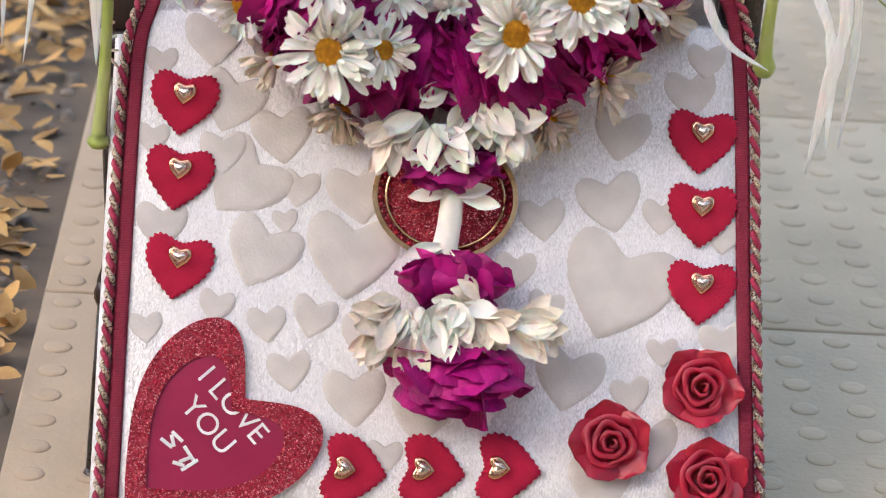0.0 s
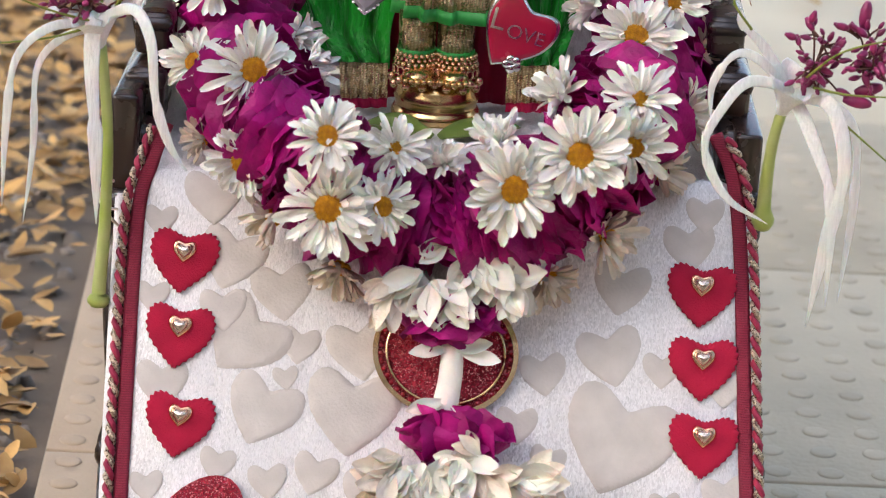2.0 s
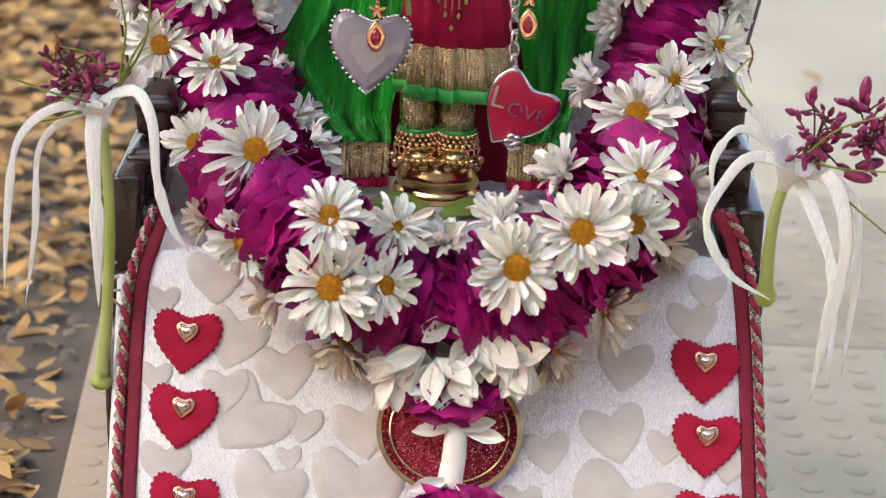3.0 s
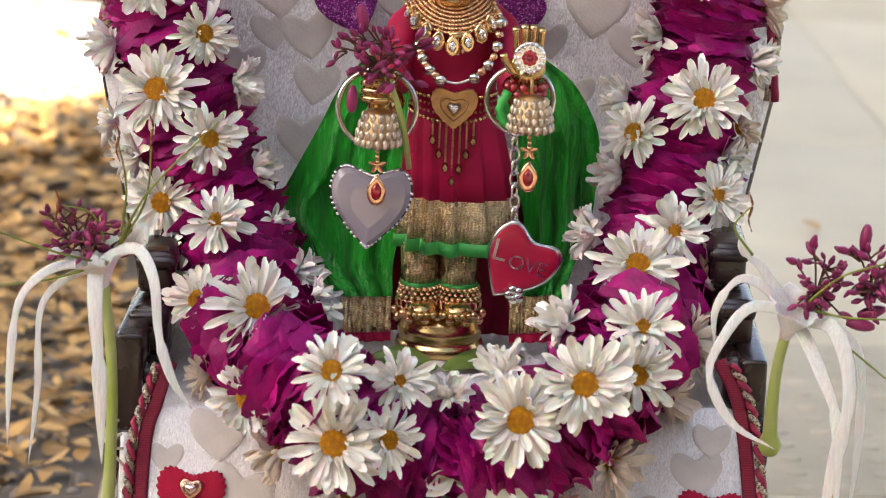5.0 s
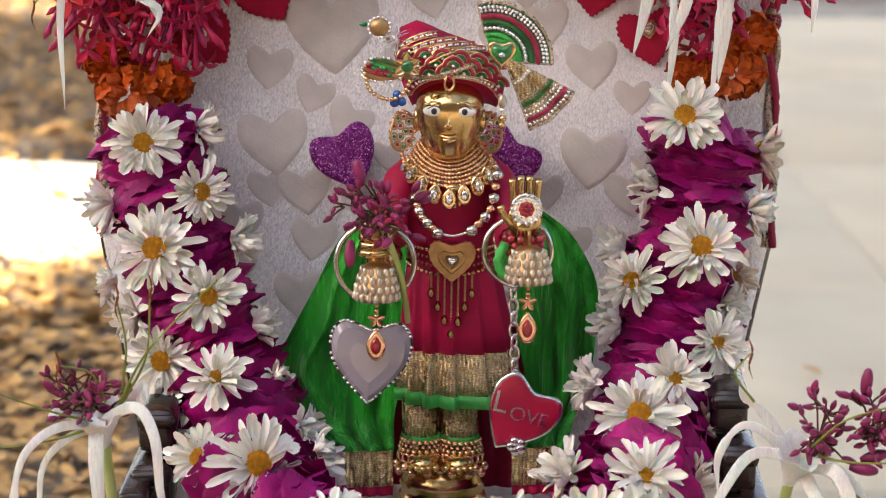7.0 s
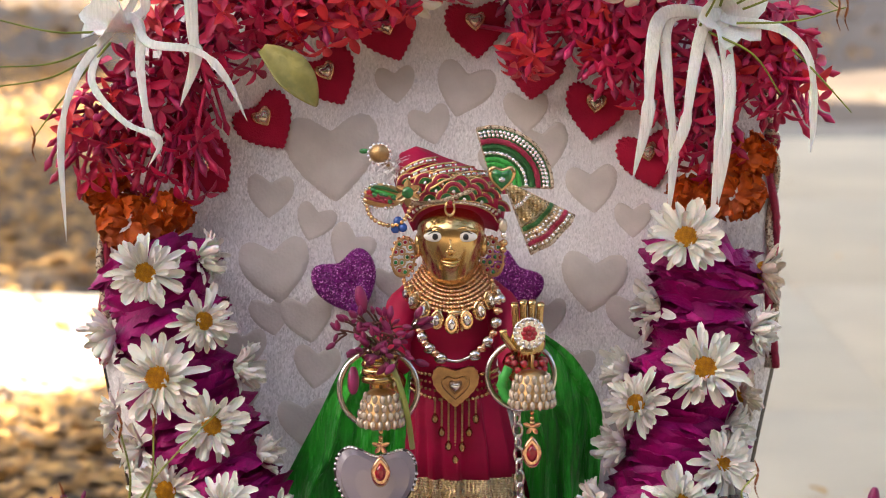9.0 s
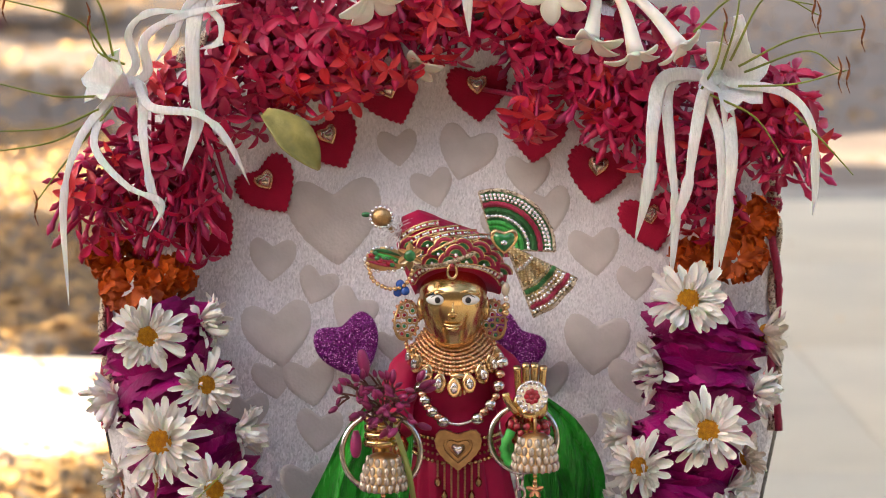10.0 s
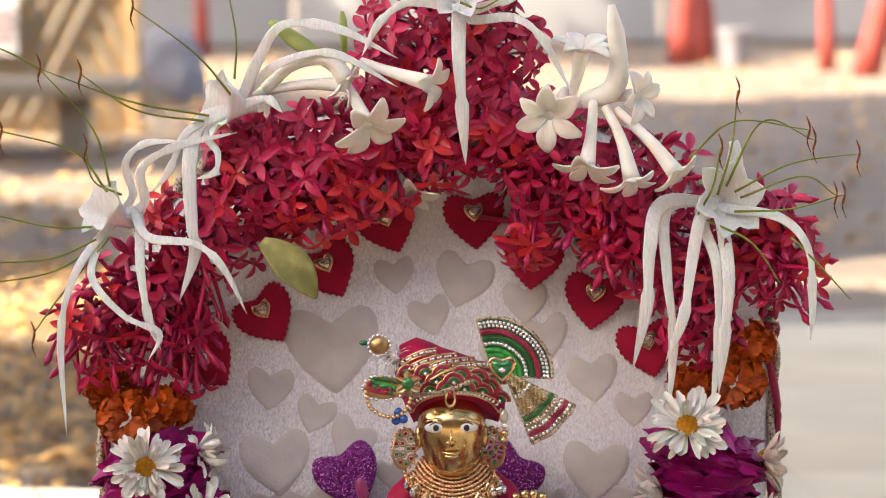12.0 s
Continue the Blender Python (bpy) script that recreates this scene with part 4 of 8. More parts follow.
def build_garland():
    g = thing("garland", "thick garland of magenta rose petals draped round the idol", "garland")
    r = random.Random(5)
    forms = []
    for k in range(10):
        bm = bmesh.new()
        round_petal(bm, 0.0165 * r.uniform(0.9, 1.1), 0.027 * r.uniform(0.75, 1.2), None, r.uniform(0.35, 0.6), r.uniform(-0.05, 0.20), r.uniform(0.02, 0.05), r.uniform(0, 6))
        forms.append(mesh_of("rose_petal", bm, ROSE))
    spots = []
    for path in STRANDS:
        bm = bmesh.new()
        sweep(bm, path, lambda s: 0.0190 * min(1, 0.3 + 12 * s), 16)
        part("core", bm, ROSE, g, "tightly strung petals")
        dense, fine, run = smooth_path(path, 600), [path[0]], 0.0
        for a, b in zip(dense, dense[1:]):
            run += (b - a).length
            if run >= 0.0040:
                run -= 0.0040
                fine.append(b)
        n = len(fine) - 1
        for i in range(1, n):
            d = fine[i + 1] - fine[i - 1]
            d = Vector((d.x, d.y * 0.45, d.z)).normalized()
            f = frame_of(d, Vector((0, -1, 0.35)))
            band = 1 + 0.11 * math.sin(i * 0.98) + 0.05 * math.sin(i * 0.37)
            for j in range(10):
                a = -1.8 + 3.6 * (j + r.uniform(-0.4, 0.4) + 0.5 * (i % 2)) / 9.5
                rad = (f @ Vector((math.sin(a), 0, math.cos(a)))).normalized()
                y = (rad * r.uniform(0.25, 0.72) + d * r.uniform(0.5, 0.85)).normalized()
                if i > 3 and r.random() < 0.35:          # some lie the other way
                    y = (rad * r.uniform(0.2, 0.6) - d * 0.8).normalized()
                m = Matrix.Translation(fine[i] + rad * 0.0168 * band) @ frame_of(y, rad) @ pose(0, 0, 0, r.uniform(-5, 6), r.uniform(-10, 10), r.uniform(-16, 16))
                s = r.uniform(0.8, 1.08) * band
                spots.append((m @ Matrix.Diagonal((s, s * 0.85, s, 1)), abs(a)))
    low = (STRANDS[0][-1] + STRANDS[1][-1]) / 2 + Vector((0, 0.002, 0.006))
    for k in range(46):          # the knot where both strands meet
        a, q = k * 2.39996, math.sqrt((k + 0.5) / 46)
        rad = Vector((math.cos(a) * q, -math.sqrt(1.05 - q * q), math.sin(a) * q)).normalized()
        y = Vector((rad.x + r.uniform(-0.3, 0.3), rad.y * 0.4, rad.z - 0.5))
        m = Matrix.Translation(low + Vector((rad.x * 0.026, rad.y * 0.0165, rad.z * 0.017))) @ frame_of(y, rad) @ pose(0, -0.009, 0, r.uniform(0, 12), r.uniform(-10, 10), 0)
        spots.append((m @ Matrix.Diagonal((0.85, 0.8, 0.85, 1)), 0.0))
    spots.sort(key=lambda q: q[1])
    for m, _ in spots[:300]:
        piece("rose_petal", r.choice(forms), g, m)
    rest = bmesh.new()
    for m, _ in spots[300:]:
        round_petal(rest, 0.0165, 0.027, m, 0.48, r.uniform(-0.05, 0.20), 0.035, r.uniform(0, 6), 5, 5)
    tagged(part("petals", rest, ROSE, g), kind="stuff")


build_garland()


def mum_petal(bm, length, width, curl, cup, twist):
    """A strap petal from its base along +y: channelled, widest near the blunt notched tip."""
    rows, y, z, nu, nv = [], 0.0, 0.0, 7, 4
    for i in range(nu + 1):
        s = i / nu
        a = -curl * s * s
        w = width / 2 * (0.34 + 0.66 * math.sin(min(1.0, s / 0.72) * math.pi / 2)) * (1 if s < 0.8 else 1 - 0.45 * ((s - 0.8) / 0.2) ** 1.5)
        row = []
        for j in range(nv + 1):
            g = -1 + 2 * j / nv
            back = (0.0011 * abs(g) ** 2 + 0.0007 * (g == 0)) * max(0, (s - 0.8) / 0.2)
            row.append(bm.verts.new((w * g * math.cos(twist * s), y - back, z + cup * w * (abs(g) ** 1.5 - 0.35 * (abs(g) < 0.2)) + w * g * math.sin(twist * s))))
        rows.append(row)
        y += math.cos(a) * length / nu
        z += math.sin(a) * length / nu
    for p, q in zip(rows, rows[1:]):
        for j in range(nv):
            bm.faces.new((p[j], p[j + 1], q[j + 1], q[j]))


def mum_meshes():
    r = random.Random(9)
    out = []
    for k in range(14):
        bm = bmesh.new()
        mum_petal(bm, 0.0172 * r.uniform(0.88, 1.08), 0.0043 * r.uniform(0.75, 1.2), r.choice((-1.1, -0.5, 0.1, 0.5, 0.9, 1.4)) + r.uniform(-0.2, 0.2), r.uniform(0.4, 1.0), r.uniform(-0.5, 0.5))
        out.append(mesh_of("petal", bm, MUM))
    old = []
    for k in range(6):
        bm = bmesh.new()
        mum_petal(bm, 0.0162 * r.uniform(0.9, 1.08), 0.0043, r.uniform(-0.9, 0.9), r.uniform(0.5, 1.0), r.uniform(-0.6, 0.6))
        old.append(mesh_of("petal", bm, MUM_OLD))
    bm = bmesh.new()
    ball(bm, (0, 0, 0.0006), 0.0050, (1, 1, 0.5), u=16, v=10)
    for k in range(130):
        a, q = k * 2.39996, math.sqrt(k / 130)
        h = 0.0027 * math.sqrt(max(0, 1 - q * q * 0.98))
        ball(bm, (math.cos(a) * q * 0.0051, math.sin(a) * q * 0.0051, 0.0006 + h), 0.00040, u=5, v=4)
    return out, old, mesh_of("disc", bm, DISC)


MUMS = mum_meshes()


def chrysanthemum(place, face, size, kind, seed):
    """kind: 0 open with yellow disc, 1 full and white, 2 seen from the side, half closed, 3 faded and half closed."""
    r = random.Random(seed)
    size *= 1.15 if kind >= 2 else 1.0
    label = ("white chrysanthemum with yellow disc", "full white chrysanthemum with curled inner petals", "half-closed white chrysanthemum tucked into the garland",
             "faded cream chrysanthemum tucked under the garland")[kind]
    z = Vector((face[0] + r.uniform(-0.2, 0.2), face[1], face[2] + r.uniform(-0.1, 0.35)) if kind < 2 else (face[0] * 1.2, face[1] * 0.7, face[2])).normalized()
    place = Vector(place) - z * 0.006 + Vector((0, -0.008, 0.001)) if kind >= 2 else Vector(place) + Vector((0, -0.010, 0.0021))
    y = Vector((0, 0, 1)) - z * z.z
    y.normalize()
    t = thing("chrysanthemum", label, "flower", "garland chrysanthemums",
              m=Matrix.Translation(place) @ Matrix((y.cross(z), y, z)).transposed().to_4x4() @ Matrix.Diagonal((size, size, size, 1)))
    petals = MUMS[1] if kind == 3 else MUMS[0]
    late = r.random() < 0.6          # inner petals still folded over the disc
    rings = {0: ((24, 0, 0.0036, 1.0), (22, 15, 0.0036, 0.92), (17, 34, 0.0040, 0.70), (15 if late else 6, 62, 0.0042, 0.55)), 1: ((19, 4, 0.003, 1.0), (17, 22, 0.003, 0.88), (14, 44, 0.003, 0.66), (11, 66, 0.0026, 0.5)),
             2: ((19, 34, 0.002, 1.0), (16, 50, 0.002, 0.92), (12, 66, 0.0015, 0.75)), 3: ((18, 30, 0.002, 1.0), (14, 50, 0.002, 0.9))}[kind]
    for n, up, base, s in rings:
        for k in range(n):
            if r.random() < 0.08:
                continue
            a = 360 * (k + r.uniform(-0.45, 0.45)) / n
            e = up + r.uniform(-16, 20)
            sc = s * r.uniform(0.72, 1.08)
            m = pose(0, 0, 0.0004 * up / 10, 0, 0, a) @ pose(0, base, 0, e, r.uniform(-22, 22), r.uniform(-7, 7)) @ Matrix.Diagonal((sc, sc, sc, 1))
            piece("petal", r.choice(petals), t, m)
    if kind != 2:
        q = 0.72 if kind == 1 else 1.0
        piece("disc", MUMS[2], t, pose(0, 0, 0.0012) @ Matrix.Diagonal((q, q, q, 1)), "domed yellow disc")
    return t


FLOWERS = [
    # open to the front
    ((-0.0501, 1.1508, 0.1882), (0.0, -1, 0.25), 1.12, 0), ((0.0222, 1.1504, 0.2012), (0.05, -1, 0.30), 1.12, 0), ((0.0471, 1.1545, 0.2154), (0.1, -1, 0.28), 1.10, 0),
    ((-0.0862, 1.1763, 0.1973), (-0.35, -1, 0.15), 0.95, 0), ((-0.0522, 1.1465, 0.2189), (-0.05, -1, 0.45), 0.88, 0), ((-0.0858, 1.2021, 0.2279), (0.0, -1, 0.5), 1.08, 0),
    ((-0.112, 1.2353, 0.2205), (-0.5, -1, 0.2), 0.86, 0), ((0.07, 1.2416, 0.2416), (0.0, -1, 0.5), 1.05, 0), ((0.0705, 1.1876, 0.2304), (0.15, -1, 0.4), 0.95, 1),
    ((0.0677, 1.1683, 0.2165), (0.35, -1, 0.0), 0.9, 0), ((-0.0297, 1.1547, 0.1895), (0.3, -1, 0.1), 0.82, 0),
    ((-0.0259, 1.1696, 0.2091), (0.1, -1, 0.5), 0.78, 1), ((-0.1082, 1.2633, 0.248), (-0.1, -1, 0.5), 0.92, 1), ((0.1055, 1.2974, 0.2599), (0.55, -1, 0.2), 0.95, 1), ((0.086, 1.2658, 0.2511), (0.25, -1, 0.5), 0.88, 1),
    ((-0.1448, 1.3147, 0.3396), (-0.05, -1, 0.25), 0.92, 0), ((-0.1195, 1.3093, 0.3193), (0.35, -1, 0.2), 0.82, 0), ((-0.1374, 1.2963, 0.2968), (-0.1, -1, 0.3), 1.08, 0), ((-0.1143, 1.2861, 0.2782), (0.2, -1, 0.35), 0.90, 0),
    ((-0.1345, 1.2964, 0.2471), (-0.35, -1, 0.1), 0.92, 0), ((0.0905, 1.3234, 0.3543), (-0.1, -1, 0.75), 0.98, 0), ((0.0976, 1.2991, 0.3013), (0.1, -1, 0.45), 1.02, 0), ((0.0689, 1.3035, 0.2846), (-0.4, -1, 0.5), 0.85, 0),
    # turned aside
    ((0.0366, 1.1916, 0.2317), (-0.5, -1, 0.6), 0.80, 2), ((-0.0692, 1.2703, 0.2258), (0.9, -0.6, 0.3), 0.70, 2), ((-0.0607, 1.2294, 0.2249), (0.9, -0.7, 0.2), 0.66, 2), ((0.0496, 1.2886, 0.2439), (-0.9, -0.6, 0.3), 0.82, 2),
    ((0.0597, 1.3048, 0.2671), (-0.8, -0.7, 0.1), 0.80, 2), ((-0.1643, 1.3253, 0.3107), (-0.9, -0.6, -0.3), 0.85, 2), ((-0.1019, 1.3136, 0.2991), (0.9, -0.5, 0.1), 0.78, 2), ((-0.1194, 1.3353, 0.3442), (0.9, -0.5, 0.2), 0.76, 2),
    ((-0.0907, 1.2982, 0.2641), (0.9, -0.5, 0.2), 0.66, 2), ((-0.1505, 1.3073, 0.2633), (-0.8, -0.7, -0.1), 0.80, 2), ((-0.1613, 1.314, 0.2787), (-0.9, -0.4, 0.1), 0.62, 2), ((0.0756, 1.3279, 0.3229), (-0.85, -0.7, 0.1), 0.80, 2),
    ((0.1247, 1.3278, 0.3133), (0.85, -0.7, 0.0), 0.80, 2), ((0.0609, 1.3169, 0.2988), (-0.9, -0.5, 0.3), 0.72, 2), ((0.1123, 1.3107, 0.2738), (0.7, -0.8, 0.1), 0.72, 2), ((-0.081, 1.285, 0.244), (0.9, -0.5, 0.5), 0.55, 2),
    ((-0.1316, 1.2878, 0.2244), (-0.8, -0.6, 0.0), 0.62, 2), ((0.1292, 1.3395, 0.3377), (0.9, -0.5, 0.0), 0.78, 3), ((0.12, 1.3195, 0.2873), (0.9, -0.4, 0.2), 0.62, 3),
    ((-0.0769, 1.1685, 0.1756), (-0.6, -0.8, -0.5), 0.80, 3), ((-0.0465, 1.1713, 0.1533), (-0.2, -0.9, -0.6), 0.80, 3), ((0.0635, 1.1721, 0.1774), (0.7, -0.8, 0.0), 0.95, 3), ((0.0408, 1.1718, 0.1556), (0.4, -0.8, -0.5), 0.80, 3),
    ((0.0854, 1.2026, 0.1978), (0.8, -0.6, 0.0), 0.85, 3), ((0.0954, 1.2346, 0.2133), (0.9, -0.5, 0.2), 0.90, 3), ((0.1037, 1.2736, 0.2304), (0.9, -0.5, 0.1), 0.78, 3), ((0.0133, 1.1707, 0.218), (-0.3, -0.6, 0.8), 0.75, 2),
    ((-0.1104, 1.2128, 0.195), (-0.7, -0.8, 0.2), 0.60, 3), ((-0.0065, 1.1705, 0.2075), (0.0, -0.6, 0.8), 0.62, 2), ((-0.1335, 1.289, 0.2263), (-0.8, -0.7, 0.1), 0.62, 2),
]
for k, (p, face, s, kind) in enumerate(FLOWERS):
    chrysanthemum(p, face, s, kind, 100 + k)


def petal_ball(parent, m, rx, ry, n, seed, size, down=0.3, material=None, name="rose_petal", rz=0.6):
    """Overlapping petals over a squashed ball whose z looks out of the apron."""
    r = random.Random(seed)
    bm = bmesh.new()
    ball(bm, (0, 0, 0), 1.0, (rx * 0.85, ry * 0.8, rx * rz * 0.8), u=14, v=9)
    part("core", bm, material or ROSE, parent, m=m)
    for k in range(n):
        q, a = math.sqrt((k + 0.5) / n), k * 2.39996 + r.uniform(-0.3, 0.3)
        n3 = Vector((math.cos(a) * q, math.sin(a) * q, math.sqrt(max(0.02, 1 - q * q))))
        p = Vector((n3.x * rx * 0.72, n3.y * ry * 0.72, n3.z * rx * rz * 0.75))
        y = (Vector((n3.x, n3.y, 0)) * 0.9 + Vector((0, -down, 0)) + Vector((r.uniform(-0.3, 0.3), r.uniform(-0.3, 0.3), 0.35 * q)))
        bm = bmesh.new()
        s = size * r.uniform(0.8, 1.15)
        round_petal(bm, s * 0.95, s * 1.5, None, r.uniform(0.3, 0.6), r.uniform(0.0, 0.18), r.uniform(0.02, 0.05), r.uniform(0, 6))
        part(name, bm, material or ROSE, parent, m=m @ Matrix.Translation(p) @ frame_of(y, n3) @ pose(0, -s * 0.35, 0, r.uniform(-6, 14), r.uniform(-12, 12), 0))


def bud_petal(r, length, wide, material, name="petal"):
    bm = bmesh.new()
    petal(bm, length, wide, None, r.uniform(-0.5, 0.5), r.uniform(0.5, 0.9), 6, 4, 0.5, 0.12, wave=0.05)
    return mesh_of(name, bm, material)


def build_pendant():
    t = thing("garland_pendant", "hanging tassel of roses and white buds below the garland", "garland tassel")
    r = random.Random(21)
    white = [bud_petal(r, 0.0125, 0.0068, TUBEROSE) for _ in range(5)]
    old = [bud_petal(r, 0.0125, 0.006, MUM_OLD) for _ in range(4)]

    def buds(spots, h):
        for p, a, s, faded in spots:
            n, s = 7, s * 1.25
            base = on_apron(p, h)
            for k in range(n):
                m = base @ pose(0, 0, 0.0035 * (k % 3) * 0.5, 0, 0, a + r.uniform(-28, 28) + (k - 2) * 14) @ pose(0, -0.002, 0, r.uniform(-12, 24), r.uniform(-30, 30), 0) @ Matrix.Diagonal((s, s, s, 1))
                piece("petal", r.choice(old if faded else white), t, m)
    petal_ball(t, on_apron((-0.0001, -0.0623), 0.014), 0.0255, 0.0125, 16, 31, 0.013, 0.6)
    buds([((-0.0046, -0.0337), 90, 1.0, 0), ((-0.001, -0.0357), -100, 0.8, 0), ((-0.0138, -0.0476), 120, 1.1, 0), ((-0.0225, -0.0532), 130, 1.0, 1), ((-0.0067, -0.0519), 175, 1.25, 0), ((-0.0007, -0.056), 195, 1.1, 0),
          ((0.0072, -0.0397), 190, 1.3, 0), ((0.0152, -0.0414), 215, 1.25, 0), ((0.0227, -0.048), 230, 1.2, 0), ((-0.0244, -0.0588), 150, 1.0, 1), ((0.0065, -0.0454), 150, 1.0, 0), ((0.0243, -0.0529), 205, 0.9, 0)], 0.024)
    # tuberose hanging between the roses
    fl = []
    bm = bmesh.new()
    sweep(bm, smooth_path([on_apron(p, h) @ Vector((0, 0, 0)) for p, h in (((0.0018, -0.0727), 0.016), ((0.002, -0.0852), 0.015), ((0.0004, -0.1), 0.012))], 10), lambda s: 0.0042 + 0.0014 * s, 12, 0.8)
    part("flower_tube", bm, TUBEROSE, t, "waxy white tuberose tube")
    lobes = bud_petal(r, 0.0165, 0.0066, TUBEROSE)
    for p, a, h in (((0.0009, -0.0765), 98, 0.018), ((0.002, -0.0764), -78, 0.018), ((0.0055, -0.0773), -98, 0.017), ((0.0001, -0.0969), 110, 0.016), ((0.0013, -0.0979), 205, 0.016),
                    ((-0.0009, -0.0981), 150, 0.016), ((0.0036, -0.0978), 235, 0.015), ((-0.0019, -0.1005), 178, 0.014), ((0.0073, -0.1009), 215, 0.013), ((0.0107, -0.1014), 190, 0.012)):
        piece("lobe", lobes, t, on_apron(p, h, a) @ pose(0, 0, 0, r.uniform(-8, 10), r.uniform(-20, 20), 0))
    petal_ball(t, on_apron((0.0053, -0.1111), 0.012), 0.0275, 0.0105, 16, 33, 0.0135, -0.4)
    buds([((-0.0191, -0.1292), 105, 1.2, 1), ((-0.0209, -0.1361), 120, 1.1, 1), ((-0.0125, -0.1266), 150, 1.1, 0), ((-0.0069, -0.1252), 165, 1.0, 0), ((-0.0022, -0.1283), 180, 1.2, 0), ((0.0049, -0.1312), 190, 1.15, 0),
          ((0.0141, -0.118), 60, 0.8, 1), ((0.0087, -0.1218), 120, 0.9, 0), ((0.017, -0.1268), 200, 1.0, 1), ((0.0204, -0.1266), 230, 1.0, 1), ((0.0295, -0.1258), 240, 1.35, 0), ((0.0355, -0.1285), 250, 1.2, 1),
          ((-0.0084, -0.1354), 170, 1.1, 1), ((-0.0174, -0.1221), 95, 0.9, 1), ((0.002, -0.1215), 175, 1.1, 0), ((0.010, -0.1225), 195, 1.1, 0)], 0.024)
    petal_ball(t, on_apron((0.0099, -0.1464), 0.014), 0.0325, 0.0185, 24, 35, 0.0185, 0.8)


build_pendant()


# ---- brass idol and what it wears ----
U = 0.000244          # a small unit for sizes on the idol, in metres


def build_idol():
    """One plain mesh: stepped round foot, body, head, arms and hands."""
    bm = bmesh.new()
    c = Vector((-0.0122, 1.302, 0.1827))
    prof = [(0.0, 80), (8, 82), (14, 78), (17, 74), (24, 76), (30, 79), (36, 74), (42, 72), (50, 66)]
    loft(bm, [oval((c.x, c.y, 0.1838 + h * 1.38 * U), r * U, r * U, 32) for h, r in prof], 0)
    for x in (748, 812):
        p = Vector((c.x + (x - 782) * U, 1.288, 0.2065))
        ball(bm, p, 30 * U, (0.95, 1.5, 0.6), 0, 14, 9)
        for k in range(5):
            ball(bm, p + Vector(((k - 2) * 11 * U, -42 * U + abs(k - 2) * 4 * U, -3 * U)), 7 * U, (0.9, 1.7, 0.9), 0, 8, 6)
        sweep(bm, [p + Vector((0, 0.010, 0)), p + Vector((0, 0.011, 0.03))], 24 * U, 14)
    # body, neck and head
    h = Vector((-0.0118, 1.288, 0.3592))
    hip = Vector((c.x, 1.302, 0.25))
    neck = h + Vector((0, 0.010, -0.022))
    loft(bm, [oval(hip, 50 * U, 30 * U), oval(hip.lerp(neck, 0.35), 50 * U, 30 * U), oval(hip.lerp(neck, 0.75), 70 * U, 26 * U), oval(hip.lerp(neck, 0.9), 46 * U, 26 * U), oval(neck, 30 * U, 30 * U), oval(neck + Vector((0, 0, 0.01)), 30 * U, 30 * U)], 0)
    rows = []
    for k in range(15):
        s = k / 14
        z = (-72 + 150 * s) * U
        wide = (29 + 37 * math.sin(min(1, s * 1.55 + 0.12) * math.pi / 2)) if s < 0.62 else 66 * math.cos((s - 0.62) / 0.38 * 1.35)
        ring_ = []
        for i in range(28):
            a = math.tau * i / 28
            x, y = math.cos(a) * wide * U * 0.90, math.sin(a) * wide * U * 1.02
            ring_.append(h + Vector((x, y, z)))
        rows.append(ring_)
    loft(bm, rows, 0)
    front = h.y - 66 * U
    # nose, lips, chin, eyes, brow mark
    sweep(bm, [(h.x, front + 0.0016, h.z + 30 * U), (h.x, front + 0.0003, h.z + 12 * U), (h.x, front - 0.0010, h.z - 6 * U), (h.x, front + 0.0010, h.z - 12 * U)], lambda s: (2.0 + 3.6 * s) * U, 8)
    for x in (-5, 5):
        ball(bm, (h.x + x * U, front + 0.0004, h.z - 9 * U), 4.2 * U, (1, 1, 0.8), 0, 8, 6)
    sweep(bm, smooth_path([(h.x - 17 * U, front + 0.0012, h.z - 25 * U), (h.x, front + 0.0002, h.z - 29 * U), (h.x + 17 * U, front + 0.0012, h.z - 25 * U)], 8), lambda s: 3.5 * U * math.sin(math.pi * s) + 0.0001, 6)
    sweep(bm, smooth_path([(h.x - 13 * U, front + 0.0014, h.z - 32 * U), (h.x, front + 0.0005, h.z - 34 * U), (h.x + 13 * U, front + 0.0014, h.z - 32 * U)], 8), lambda s: 4.5 * U * math.sin(math.pi * s) + 0.0001, 6)
    for s in (-1, 1):
        e = Vector((h.x + s * 26.5 * U, front + 0.0016, h.z + 17 * U))
        ball(bm, e, 19 * U, (1.06, 0.32, 0.50), 1, 16, 10)
        ball(bm, e + Vector((0, -0.0011, 0)), 5.6 * U, (1, 0.6, 1), 2, 10, 8)
        sweep(bm, smooth_path([e + Vector((-18 * U, -0.0004, -1 * U)), e + Vector((0, -0.0014, 10 * U)), e + Vector((18 * U, -0.0002, 0))], 8), 0.9 * U, 6, mi=2)
        sweep(bm, smooth_path([e + Vector((-20 * U, -0.0002, 10 * U)), e + Vector((0, -0.0012, 17 * U)), e + Vector((20 * U, 0.0004, 10 * U))], 8), 2.0 * U, 6)
        ball(bm, (h.x + s * 57 * U, h.y + 0.001, h.z - 8 * U), 22 * U, (0.35, 0.7, 1), 0, 10, 8)
    # left-hand fist holding the twig
    f = Vector((-0.0411, 1.262, 0.3096))
    ball(bm, f, 30 * U, (1.0, 0.9, 0.9), 0, 12, 9)
